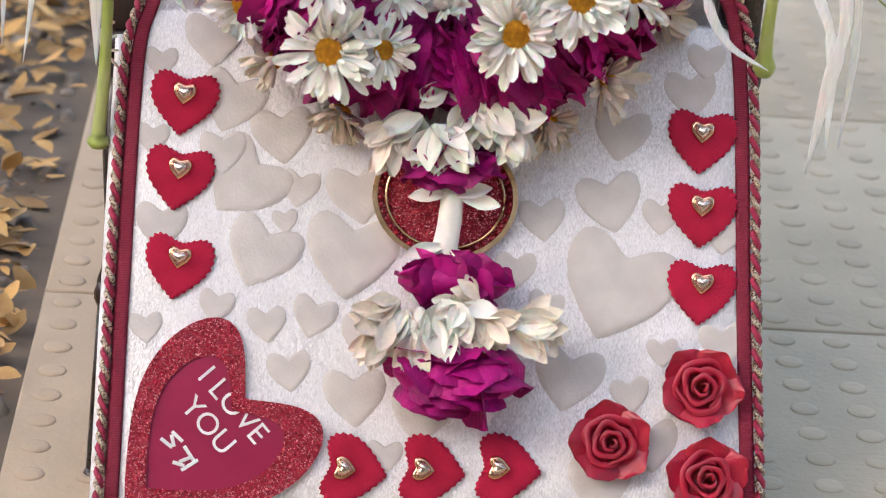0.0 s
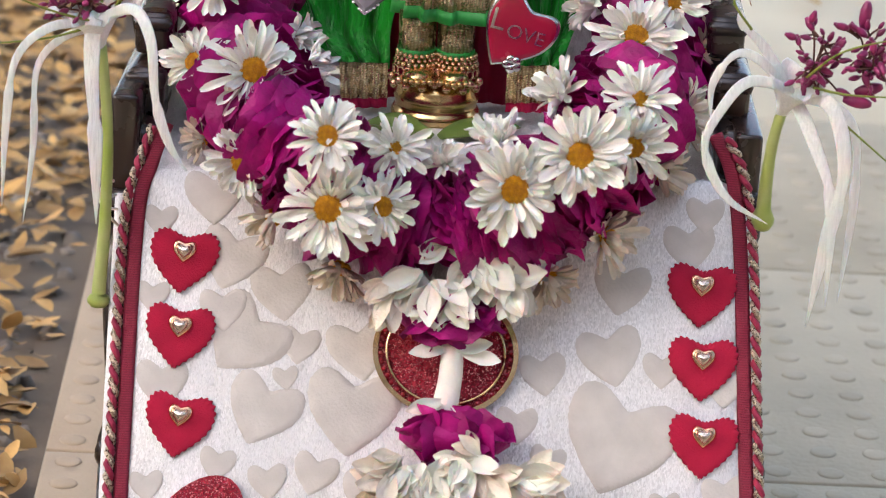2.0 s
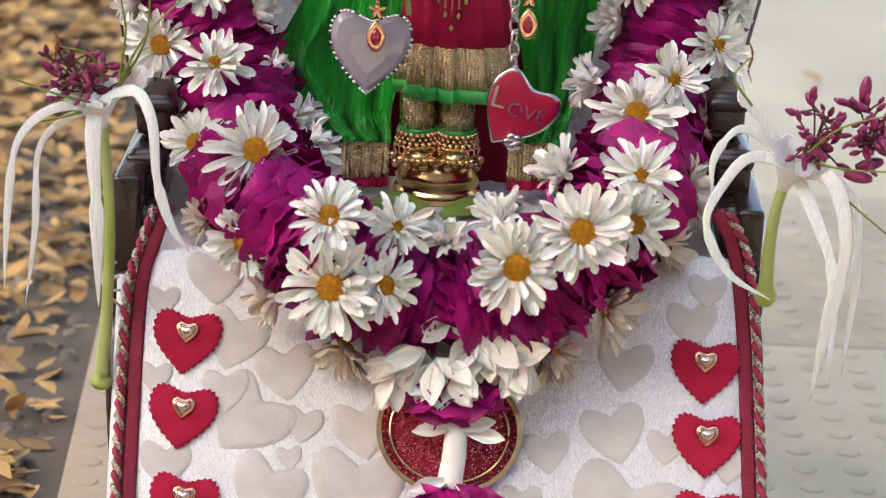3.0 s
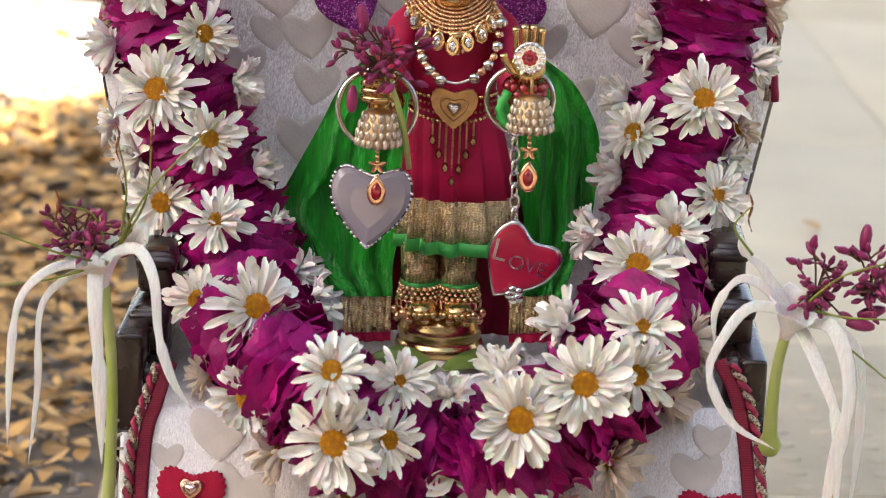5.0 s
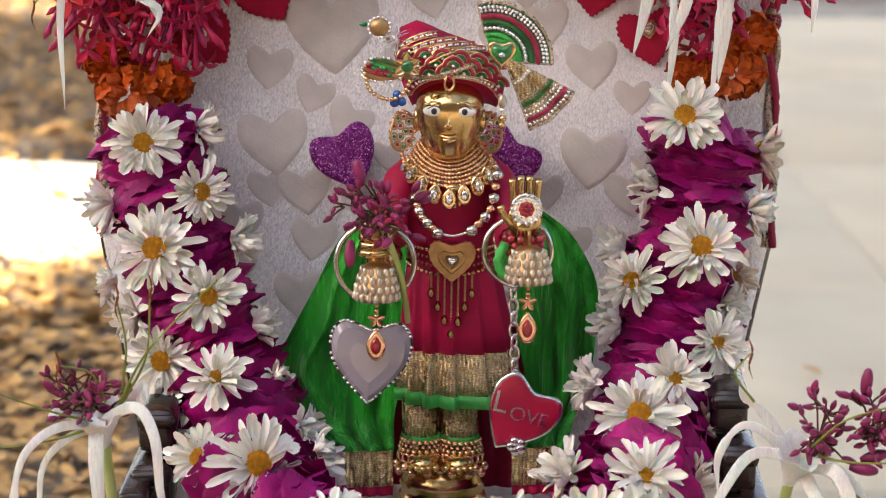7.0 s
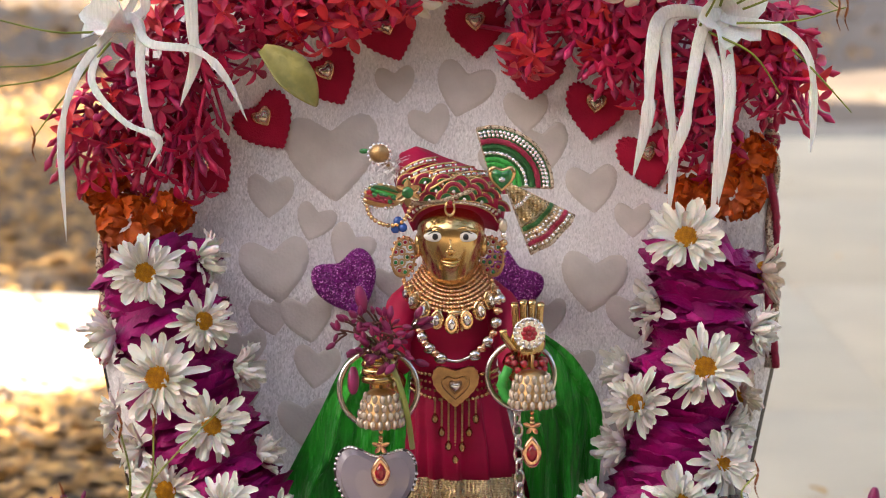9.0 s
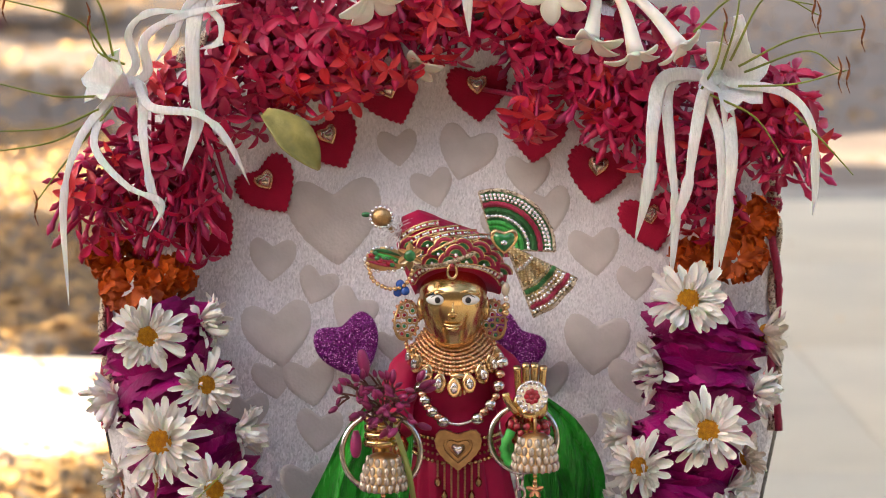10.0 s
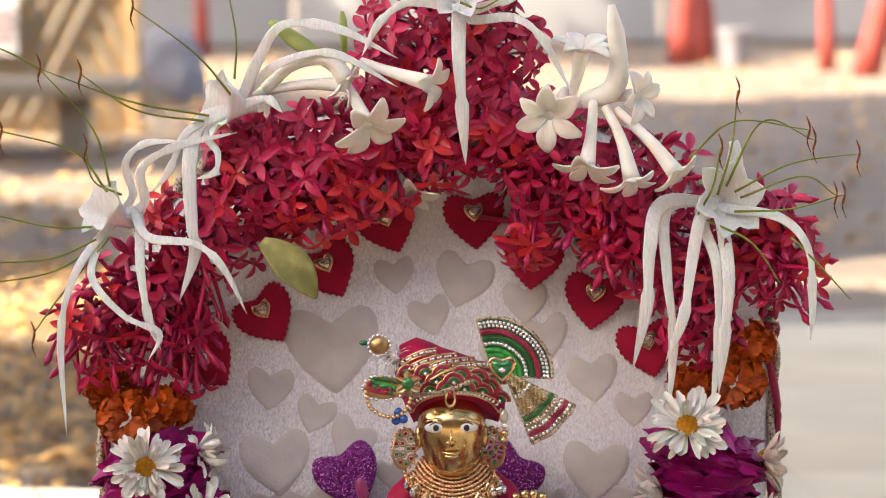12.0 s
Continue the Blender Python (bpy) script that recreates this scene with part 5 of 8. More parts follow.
    for k in range(4):
        sweep(bm, smooth_path([f + Vector((-28 * U, -0.004, (22 - 14 * k) * U)), f + Vector((0, -0.0085, (24 - 14 * k) * U)), f + Vector((28 * U, -0.005, (24 - 13 * k) * U))], 8), lambda s: (7.0 + 1.5 * math.sin(math.pi * s)) * U, 8)
    sweep(bm, smooth_path([f + Vector((12 * U, -0.006, 20 * U)), f + Vector((4 * U, -0.009, 34 * U)), f + Vector((-14 * U, -0.008, 32 * U))], 6), 6.5 * U, 8)
    sweep(bm, smooth_path([f, f + Vector((2 * U, 0.005, -50 * U)), f + Vector((20 * U, 0.016, -36 * U))], 10), lambda s: (19 + 6 * s) * U, 10)
    # open palm
    p = Vector((0.0207, 1.262, 0.3199))
    ball(bm, p, 32 * U, (1.0, 0.5, 0.95), 0, 12, 9)
    for k in range(4):
        x = (-20 + 13.5 * k) * U
        sweep(bm, smooth_path([p + Vector((x * 0.9, -0.001, 10 * U)), p + Vector((x * 1.05, -0.002, 50 * U)), p + Vector((x * 1.12, -0.0035, (72 + 5 * (k in (1, 2))) * U))], 6), 6.6 * U, 8)
    sweep(bm, smooth_path([p + Vector((-18 * U, -0.001, -16 * U)), p + Vector((-38 * U, -0.004, 12 * U)), p + Vector((-42 * U, -0.0045, 26 * U))], 6), 7 * U, 8)
    sweep(bm, smooth_path([p, p + Vector((-4 * U, 0.006, -60 * U)), p + Vector((-18 * U, 0.016, -44 * U))], 10), lambda s: (20 + 6 * s) * U, 10)
    solo("idol", bm, [BRASS, WHITE, INK], "small polished brass idol standing on a round foot", "statue")


build_idol()


def pleats(bm, rows, waves, depth, mi=0, n=64, thick=0.0006):
    """Cloth panel through rows of (left, right) points, pleated across."""
    sheets = []
    for off in (0.0, thick):
        vs = []
        for k, (a, b) in enumerate(rows):
            a, b = Vector(a), Vector(b)
            row = []
            for i in range(n + 1):
                s = i / n
                p = a.lerp(b, s)
                amp = depth * (0.3 + 0.7 * k / max(1, len(rows) - 1))
                ph = waves * math.tau * s + 0.5 * math.sin(k * 0.8 + 3 * s)
                row.append(bm.verts.new(p + Vector((0.2 * amp * math.sin(2 * ph), amp * (math.sin(ph) + 0.35 * math.sin(2.3 * ph + 1)) + off, 0))))
            vs.append(row)
        sheets.append(vs)
    for si, vs in enumerate(sheets):
        for p, q in zip(vs, vs[1:]):
            for i in range(n):
                f = (p[i], p[i + 1], q[i + 1], q[i])
                bm.faces.new(f if si == 0 else f[::-1]).material_index = mi
    for k in range(len(rows) - 1):
        for i in (0, n):
            bm.faces.new((sheets[0][k][i], sheets[0][k + 1][i], sheets[1][k + 1][i], sheets[1][k][i])).material_index = mi
    for k in (0, len(rows) - 1):
        for i in range(n):
            bm.faces.new((sheets[0][k][i], sheets[0][k][i + 1], sheets[1][k][i + 1], sheets[1][k][i])).material_index = mi


def fine_rows(rows, n):
    return list(zip(smooth_path([a for a, b in rows], n), smooth_path([b for a, b in rows], n)))


def skirt_ring(c, rx, ry, n=96, waves=0, amp=0.0):
    out = []
    for k in range(n):
        a = math.tau * k / n
        f = (waves * a / math.tau + 0.15 * math.sin(3 * a)) % 1.0
        g = 1 + amp * (2 * (f / 0.8 if f < 0.8 else (1 - f) / 0.2) - 1)
        out.append(Vector((c[0] + math.cos(a) * rx * g, c[1] + math.sin(a) * ry * g, c[2])))
    return out


def build_dress():
    d = thing("dress", "crimson pleated dress with gold brocade and green hem", "dress")
    y = 1.300

    def rings(spec, waves, amp0, amp1):
        out = []
        for k, (p, rx, ry) in enumerate(spec):
            out.append(skirt_ring(p, rx * U, ry * U, 156, waves, amp0 + (amp1 - amp0) * k / (len(spec) - 1)))
        return out
    bm = bmesh.new()
    loft(bm, rings([((-0.0113, 1.3, 0.3374), 42, 34), ((-0.0117, 1.3, 0.3325), 84, 42), ((-0.012, 1.3, 0.325), 100, 48), ((-0.0114, 1.3, 0.315), 90, 50), ((-0.0106, 1.3, 0.3038), 76, 48), ((-0.0097, 1.3, 0.295), 78, 50)], 10, 0.0, 0.008))
    part("bodice", bm, SILK, d, "crimson silk bodice")
    bm = bmesh.new()
    loft(bm, rings([((-0.0098, 1.3, 0.2975), 76, 48), ((-0.009, 1.3, 0.2837), 84, 54), ((-0.0078, 1.3, 0.2686), 91, 60), ((-0.007, 1.3, 0.2539), 95, 66)], 13, 0.03, 0.12))
    part("skirt", bm, SILK, d, "knife-pleated crimson skirt")
    bm = bmesh.new()
    loft(bm, rings([((-0.007, 1.3, 0.2551), 97, 67.5), ((-0.0066, 1.3, 0.2457), 100, 71), ((-0.0061, 1.3, 0.236), 102, 74)], 13, 0.115, 0.135))
    part("brocade_band", bm, BROCADE, d, "wide shiny gold brocade band")
    bm = bmesh.new()
    loft(bm, rings([((-0.0062, 1.3, 0.237), 104, 75), ((-0.0058, 1.3, 0.2314), 106, 77)], 13, 0.135, 0.15))
    part("hem", bm, LIME, d, "bright green satin hem")
    for path in ([(-0.0363, 1.28, 0.3048), (-0.0363, 1.288, 0.3156), (-0.0318, 1.297, 0.3276), (-0.0239, 1.3, 0.3335)], [(0.0164, 1.28, 0.3059), (0.0138, 1.288, 0.3167), (0.0092, 1.297, 0.3285), (0.0005, 1.3, 0.334)]):
        bm = bmesh.new()
        sweep(bm, smooth_path([Vector(q) for q in path], 14), lambda s: (30 + 6 * s + 1.2 * math.sin(30 * s)) * U, 14)
        part("sleeve", bm, SILK, d, "close crimson sleeve")
    bm = bmesh.new()
    pleats(bm, fine_rows([((-0.040, 1.318, 0.262), (0.026, 1.318, 0.262)), ((-0.042, 1.320, 0.225), (0.028, 1.320, 0.225)), ((-0.042, 1.320, 0.186), (0.030, 1.320, 0.186))], 8), 7, 0.0014)
    part("lining", bm, SILK, d, "long crimson lining hanging behind the legs")
    for x in (744, 814):
        bm = bmesh.new()
        c = Vector((-0.0135, 1.298, 0.2333))
        e = Vector((-0.0132, 1.296, 0.2159))
        o = Vector(((x - 780) * U, 0, 0))
        loft(bm, [skirt_ring(c + o, 34 * U, 34 * U, 48, 11, 0.02), skirt_ring((c + e) / 2 + o, 33.5 * U, 34 * U, 48, 11, 0.025), skirt_ring(e + o, 33 * U, 33 * U, 48, 11, 0.02)])
        leg = part("trouser_leg", bm, BROCADE, d, "ribbed gold brocade trouser leg")
        bm = bmesh.new()
        loft(bm, [skirt_ring(e + o + Vector((0, 0, 0.0008)), 35 * U, 35 * U, 40), skirt_ring(e + o - Vector((0, 0, 0.0026)), 35 * U, 35 * U, 40)])
        part("cuff", bm, LIME, leg, "narrow green cuff")


build_dress()


def build_shawl():
    s = thing("shawl", "green satin shawl spread behind the idol", "shawl")
    for rows, waves, foot in (
            ([((-0.0435, 1.3, 0.3169), (-0.0317, 1.296, 0.3211)), ((-0.0564, 1.306, 0.3041), (-0.029, 1.298, 0.3013)), ((-0.0679, 1.312, 0.2824), (-0.0302, 1.3, 0.2833)), ((-0.0795, 1.318, 0.2577), (-0.031, 1.303, 0.2623)),
              ((-0.0876, 1.322, 0.2372), (-0.0322, 1.306, 0.2411)), ((-0.0791, 1.318, 0.2189), (-0.0334, 1.306, 0.2205)), ((-0.0564, 1.3, 0.2046), (-0.0345, 1.3, 0.2051))], 6.5,
             ((-0.0558, 1.296, 0.2072), (-0.0342, 1.296, 0.2082), (-0.054, 1.292, 0.1955), (-0.0336, 1.292, 0.197))),
            ([((0.0088, 1.296, 0.322), (0.0216, 1.3, 0.3215)), ((0.0098, 1.298, 0.3021), (0.0423, 1.306, 0.305)), ((0.0151, 1.3, 0.2842), (0.0519, 1.312, 0.2875)), ((0.0193, 1.303, 0.2634), (0.0551, 1.318, 0.2684)),
              ((0.0223, 1.306, 0.2423), (0.0529, 1.322, 0.2442)), ((0.0228, 1.306, 0.2217), (0.0469, 1.318, 0.2217)), ((0.0181, 1.3, 0.2078), (0.0397, 1.3, 0.2083))], 6.5,
             ((0.018, 1.296, 0.2102), (0.0361, 1.296, 0.2119), (0.0185, 1.292, 0.1982), (0.0373, 1.292, 0.1996)))):
        bm = bmesh.new()
        pleats(bm, fine_rows(rows, 26), waves * 0.42, 0.0046)
        p = part("panel", bm, GREEN, s, "pleated glossy green satin")
        a, b, c, d = [Vector(q) for q in foot]
        c.z, d.z = c.z - 0.0036, d.z - 0.0036
        bm = bmesh.new()
        pleats(bm, fine_rows([(a, b), (c, d)], 6), 3.5, 0.0010)
        part("brocade_end", bm, BROCADE, p, "gold brocade end")
        bm = bmesh.new()
        down = Vector((0, -0.0005, -0.0042))
        pleats(bm, fine_rows([(c, d), (Vector(c) + down, Vector(d) + down)], 4), 3.5, 0.0010)
        part("border", bm, SILK, p, "crimson border")


build_shawl()


def bead_mesh(name, r, material, s=(1, 1, 1), u=8, v=6):
    bm = bmesh.new()
    ball(bm, (0, 0, 0), r, s, u=u, v=v)
    return mesh_of(name, bm, material)


GOLD_BEAD = bead_mesh("bead", 4.2 * U, GOLD)
TINY_BEAD = bead_mesh("bead", 2.6 * U, DULL_GOLD, u=6, v=5)
GEM = bead_mesh("crystal", 3.4 * U, CRYSTAL, (1, 0.8, 1), 6, 5)
FINE_BEAD = bead_mesh("bead", 3.4 * U, ROSE_GOLD, u=7, v=5)
PEARLS = bead_mesh("pearl", 6.6 * U, PEARL, (0.8, 0.8, 1.3))
GARNET = bead_mesh("bead", 7.0 * U, RUBY)


def string(path, me, gap, parent, name="bead", length=None):
    """Beads of one mesh, gap apart along a path."""
    fine = smooth_path(path, 80)
    run, out = 0.0, [fine[0]]
    for a, b in zip(fine, fine[1:]):
        run += (b - a).length
        if run >= gap:
            run -= gap
            out.append(b)
    for p in out:
        piece(name, me, parent, Matrix.Translation(p))
    return out


def drop_mesh(w, h, material, rim):
    """A tear-shaped stone in its setting, point up."""
    pts = [Vector((math.sin(a) * w / 2 * (1 - 0.55 * max(0, math.cos(a)) ** 1.5), math.cos(a) * h / 2, 0)) for a in (math.tau * k / 24 for k in range(24))][::-1]
    bm = bmesh.new()
    plate(bm, pts, 6 * U, 0.6, 0)
    plate(bm, [p * 0.72 for p in pts], 8 * U, 0.9, 1, dome=5 * U)
    return mesh_of("drop", bm, [rim, material])


UP = pose(0, 0, 0, 90, 0, 0)          # stands a flat piece up, facing the viewer
CLEAR_DROP = drop_mesh(24 * U, 36 * U, CRYSTAL, GOLD)
GOLD_DROP = drop_mesh(13 * U, 20 * U, DULL_GOLD, GOLD)
RUBY_DROP = drop_mesh(34 * U, 56 * U, RUBY, ROSE_GOLD)


def build_jewels():
    # broad collar of gold beads with crystal drops
    t = thing("collar_necklace", "broad gold bead collar with crystal drops", "necklace")
    h = Vector((-0.0113, 1.288, 0.3452))
    bm = bmesh.new()
    loft(bm, [[Vector((h.x - math.cos(a) * r * U, h.y + 0.008 - math.sin(a) * r * 0.93 * U, h.z + (12 * abs(math.cos(a)) ** 2 - 14 * max(0, math.sin(a)) - 4 - 8.5 * k) * U)) for a in (math.tau * i / 40 for i in range(40))]
              for k, r in ((-0.6, 42), (0, 47), (2, 59), (4, 71.5), (5.3, 79))])
    part("plate", bm, DULL_GOLD, t, "worn gold mesh under the beads")
    for k in range(8):
        r = (49 + 4.4 * k) * U
        z = h.z - (2 + 6.3 * k) * U
        n = 30 + k
        for i in range(n):
            a = math.pi * (0.02 + 0.96 * (i + 0.5 * (k % 2)) / n)
            piece("bead", FINE_BEAD if (i + k) % 3 else GOLD_BEAD, t, Matrix.Translation((h.x - math.cos(a) * r, h.y + 0.008 - math.sin(a) * r * 0.95, z + (18 * abs(math.cos(a)) ** 2 - 14 * math.sin(a)) * U)))
    for i in range(9):
        a = math.pi * (0.07 + 0.86 * i / 8)
        r = 88 * U
        piece("drop", CLEAR_DROP, t, Matrix.Translation((h.x - math.cos(a) * r * 0.86, h.y + 0.006 - math.sin(a) * r * 0.82, h.z - (81 - 46 * abs(math.cos(a)) ** 1.7) * U)) @ pose(0, 0, 0, 0, 0, (math.degrees(a) - 90) * 0.7) @ pose(0, 0, 0, 0, -(math.degrees(a) - 90) * 0.35, 0) @ UP @ Matrix.Diagonal((1.1, 1.1, 1.1, 1)))
    c = Vector((-0.0098, 1.278, 0.325))
    bm = bmesh.new()
    for x in (-12, -4, 4, 12):
        sweep(bm, [c + Vector((x * U, -0.001, 16 * U)), c + Vector((x * U, -0.001, 0))], 1.6 * U, 6)
        ball(bm, c + Vector((x * U, -0.001, (-6 - 3 * (abs(x) < 6)) * U)), 5 * U, (0.8, 0.8, 1.5), u=8, v=6)
    ball(bm, c + Vector((0, -0.001, 20 * U)), 14 * U, (1.1, 0.5, 0.5), u=10, v=7)
    part("pendant", bm, GOLD, t, "small tasselled gold pendant")
    # silver bead chain
    t = thing("silver_necklace", "chain of silver beads and links over the bodice", "necklace")
    big = bead_mesh("bead", 12 * U, SILVER, (1, 1, 0.9), 10, 7)
    mid = bead_mesh("bead", 9.5 * U, ROSE_GOLD, (1, 1, 0.8), 10, 7)
    for path in ([(-0.0258, 1.282, 0.3239), (-0.0225, 1.28, 0.3162), (-0.0158, 1.279, 0.3099)], [(0.009, 1.284, 0.3346), (0.0064, 1.28, 0.3205), (-0.0014, 1.278, 0.3114)]):
        for k, p in enumerate(smooth_path([Vector(q) for q in path], 6)):
            piece("bead", big if k % 2 == 0 else mid, t, Matrix.Translation(p))
    bm = bmesh.new()
    sweep(bm, smooth_path([Vector((-0.0158, 1.279, 0.3099)), Vector((-0.009, 1.2785, 0.3087)), Vector((-0.0014, 1.278, 0.3114))], 8), 3 * U, 6)
    part("link", bm, SILVER, t)
    # waist belt with heart plate
    t = thing("waist_belt", "gold chain belt with filigree heart and tassels", "belt")
    for k in range(4):
        c = Vector((-0.0104, 1.3, 0.3013)) + Vector((0, 0, -11 * U * k))
        for i in range(26):
            a = math.pi * (0.0 + i / 25)
            sag = -(10 + 9 * k) * U * math.sin(a) ** 2 * (1 if abs(math.cos(a)) > 0.3 else 0.8)
            piece("bead", GOLD_BEAD if k in (0, 3) else TINY_BEAD, t, Matrix.Translation((c.x - math.cos(a) * 78 * U, c.y - math.sin(a) * 54 * U, c.z + sag * 0.4)))
    c = Vector((-0.0096, 1.2855, 0.2963))
    bm = bmesh.new()
    out = heart(82 * U, 48, 0.02, 24, 0.9)
    border(bm, out, [p * 0.62 for p in out], 7 * U)
    border(bm, [p * 0.5 for p in out], [p * 0.36 for p in out], 8 * U)
    plate(bm, [p * 0.62 for p in out], 2.5 * U, 0.5)
    part("heart_plate", bm, DULL_GOLD, t, "filigree gold heart plate", Matrix.Translation(c) @ pose(0, 0, 0, 4, 0, 0) @ UP, smooth=False)
    bm = bmesh.new()
    plate(bm, heart(24 * U, 30), 6 * U, 0.8, dome=4 * U)
    part("stone", bm, CRYSTAL, t, "clear heart stone", Matrix.Translation(c + Vector((0, -0.0008, 0))) @ UP)
    for x, l in ((-36, 26), (-24, 48), (-12, 70), (0, 92), (12, 72), (24, 48), (36, 26)):
        a = c + Vector((x * U, 0, (-22 - 8 * (1 - abs(x) / 36)) * U))
        b = a + Vector((0, -0.0006, -l * U))
        string([a, (a + b) / 2, b], TINY_BEAD, 5.0 * U, t)
        piece("drop", GOLD_DROP, t, Matrix.Translation(b + Vector((0, 0, -9 * U))) @ UP)
    for x in (-66, 58):
        a = c + Vector((x * U, 0.004, 4 * U))
        string([a, a + Vector((0, 0, -10 * U)), a + Vector((0, 0, -22 * U))], GOLD_BEAD, 8 * U, t)
    # anklets
    for x in (742, 814):
        t = thing("anklet", "heavy gold anklet with hanging bells", "anklet", "anklets")
        c = Vector((-0.0126, 1.294, 0.2118))
        c.x += (x - 780) * U
        for k in range(3):
            for i in range(20):
                a = math.tau * i / 20 + 0.16 * k
                piece("bead", GOLD_BEAD if k != 1 else FINE_BEAD, t, Matrix.Translation((c.x + math.cos(a) * (34 + 1.5 * k) * U, c.y + math.sin(a) * (36 + 2 * k) * U, c.z + (13 - 8 * k) * U)) @ Matrix.Diagonal((1.2, 1.2, 1.2, 1)))
        for i in range(9):
            bm = bmesh.new()
            a = math.pi * (1 + (i + 0.5) / 9)
            drop = 26 + 9 * (i % 2)
            p = (c.x + math.cos(a) * 40 * U, c.y + math.sin(a) * 44 * U, c.z - 16 * U)
            ring(bm, p, 8 * U, 2.4 * U, pose(0, 0, 0, 90, 0, math.degrees(a) + 90), 12, 5)
            ball(bm, (p[0] + math.cos(a) * 3 * U, p[1] - 0.001, p[2] - (drop - 10) * U), 8.5 * U, (1, 1, 1.05), u=10, v=7)
            part("bell", bm, ROSE_GOLD, t, "small gold bell on a ring")
    # bell-shaped ear ornaments hung from the wrists
    for top, sc, dy in (((-0.0407, 1.255, 0.3001), 1.0, 0), ((0.0228, 1.255, 0.3088), 0.97, 0)):
        t = thing("bell_pendant", "pearl-studded gold bell pendant with ruby drop", "pendant", "bell pendants")
        c = Vector(top)
        bm = bmesh.new()
        loft(bm, [oval((c.x, c.y, c.z + z * U), r * U, r * U, 20) for z, r in ((6, 6), (2, 20), (-4, 26), (-26, 33), (-52, 38), (-58, 39))])
        sweep(bm, [c + Vector((0, 0, 5 * U)), c + Vector((0, 0, 30 * U))], 3 * U, 6)
        part("bell", bm, DULL_GOLD, t)
        for k, (z, r, n) in enumerate(((-9, 27, 13), (-23, 32, 16), (-38, 36, 18), (-52, 38, 18))):
            for i in range(n):
                a = math.tau * (i + 0.5 * k) / n
                piece("pearl", PEARLS, t, Matrix.Translation((c.x + math.cos(a) * r * U, c.y + math.sin(a) * r * U, c.z + z * U)))
        string([c + Vector((0, -0.002, -60 * U)), c + Vector((0, -0.003, -74 * U)), c + Vector((0, -0.004, -88 * U))], GOLD_BEAD, 9 * U, t)
        bm = bmesh.new()
        for i in range(5):
            a = math.tau * i / 5
            petal(bm, 16 * U, 9 * U, Matrix.Translation(c + Vector((0, -0.004, -92 * U))) @ UP @ pose(0, 0, 0, 0, 0, 72 * i), 0.3, 0.3, 4, 2)
        part("star", bm, ROSE_GOLD, t, "small star link")
        piece("drop", RUBY_DROP, t, Matrix.Translation(c + Vector((0, -0.0045, -136 * U))) @ UP, "tear-shaped ruby drop")
    # silver hoops
    for c, r in (((-0.042, 1.266, 0.299), 68), ((0.0182, 1.266, 0.3052), 58)):
        bm = bmesh.new()
        ring(bm, c, r * U, 5.0 * U, pose(0, 0, 0, 82, 0, 0), 48, 8)
        solo("bangle", bm, SILVER, "plain silver hoop bangle", "bangle", "bangles")
    t = thing("garnet_bracelet", "bracelet of dark red beads below the palm", "bracelet")
    c = Vector((0.0204, 1.262, 0.3112))
    for k in range(2):
        for i in range(11):
            a = math.tau * i / 11 + 0.25 * k
            piece("bead", GARNET, t, Matrix.Translation((c.x + math.cos(a) * 32 * U, c.y + math.sin(a) * 26 * U, c.z + (4 - 12 * k) * U)))
    bm = bmesh.new()
    sweep(bm, smooth_path([(0.013, 1.258, 0.3104), (0.0101, 1.257, 0.3032), (0.0121, 1.257, 0.2972), (0.0157, 1.256, 0.2963)], 14), lambda s: (9 + 1.5 * math.sin(40 * s)) * U, 8)
    solo("green_cord", bm, LIME, "short looped green chenille cord", "cord")
    # palm jewel
    t = thing("palm_jewel", "round ruby cluster ringed with crystals", "jewel")
    c = Vector((0.0214, 1.2535, 0.3259))
    bm = bmesh.new()
    plate(bm, oval((0, 0, 0), 28 * U, 28 * U, 24), 5 * U, 0.5)
    part("setting", bm, SILVER, t, m=Matrix.Translation(c) @ UP)
    for n, r, me in ((16, 25, GEM), (12, 19, GEM)):
        for i in range(n):
            a = math.tau * i / n
            piece("crystal", me, t, Matrix.Translation(c + Vector((math.cos(a) * r * U, -6 * U, math.sin(a) * r * U))))
    for i in range(9):
        a = math.tau * i / 8
        r = 9 * U if i < 8 else 0
        piece("ruby", GARNET, t, Matrix.Translation(c + Vector((math.cos(a) * r, -7 * U, math.sin(a) * r))) @ Matrix.Diagonal((0.75, 0.6, 0.75, 1)))
    # ear ornaments
    for c, lean in (((-0.032, 1.29, 0.3518), 14), ((0.0057, 1.29, 0.3521), -14)):
        t = thing("ear_ornament", "openwork gold ear ornament set with red and green stones", "earring", "ear ornaments")
        c = Vector(c)
        bm = bmesh.new()
        ring(bm, c, 21 * U, 2.2 * U, pose(0, 0, 0, 84, lean, 20 * lean / 14), 28, 6, stretch=1.6)
        side = -1 if lean > 0 else 1
        spots = [(math.cos(q) * f * 15 * U, math.sin(q) * f * 27 * U) for f, n in ((1.0, 9), (0.42, 3)) for q in (math.tau * j / n for j in range(n))]
        part("hoop", bm, DULL_GOLD, t)
        bm = bmesh.new()
        ring(bm, (0, 0, 0), 5.8 * U, 1.8 * U, pose(0, 0, 0, 84, 0, 12 * side), 10, 5)
        loop = mesh_of("loop", bm, DULL_GOLD)
        for x, z in spots:
            piece("loop", loop, t, Matrix.Translation(c + Vector((x, -0.0005 - 0.12 * side * x, z))))
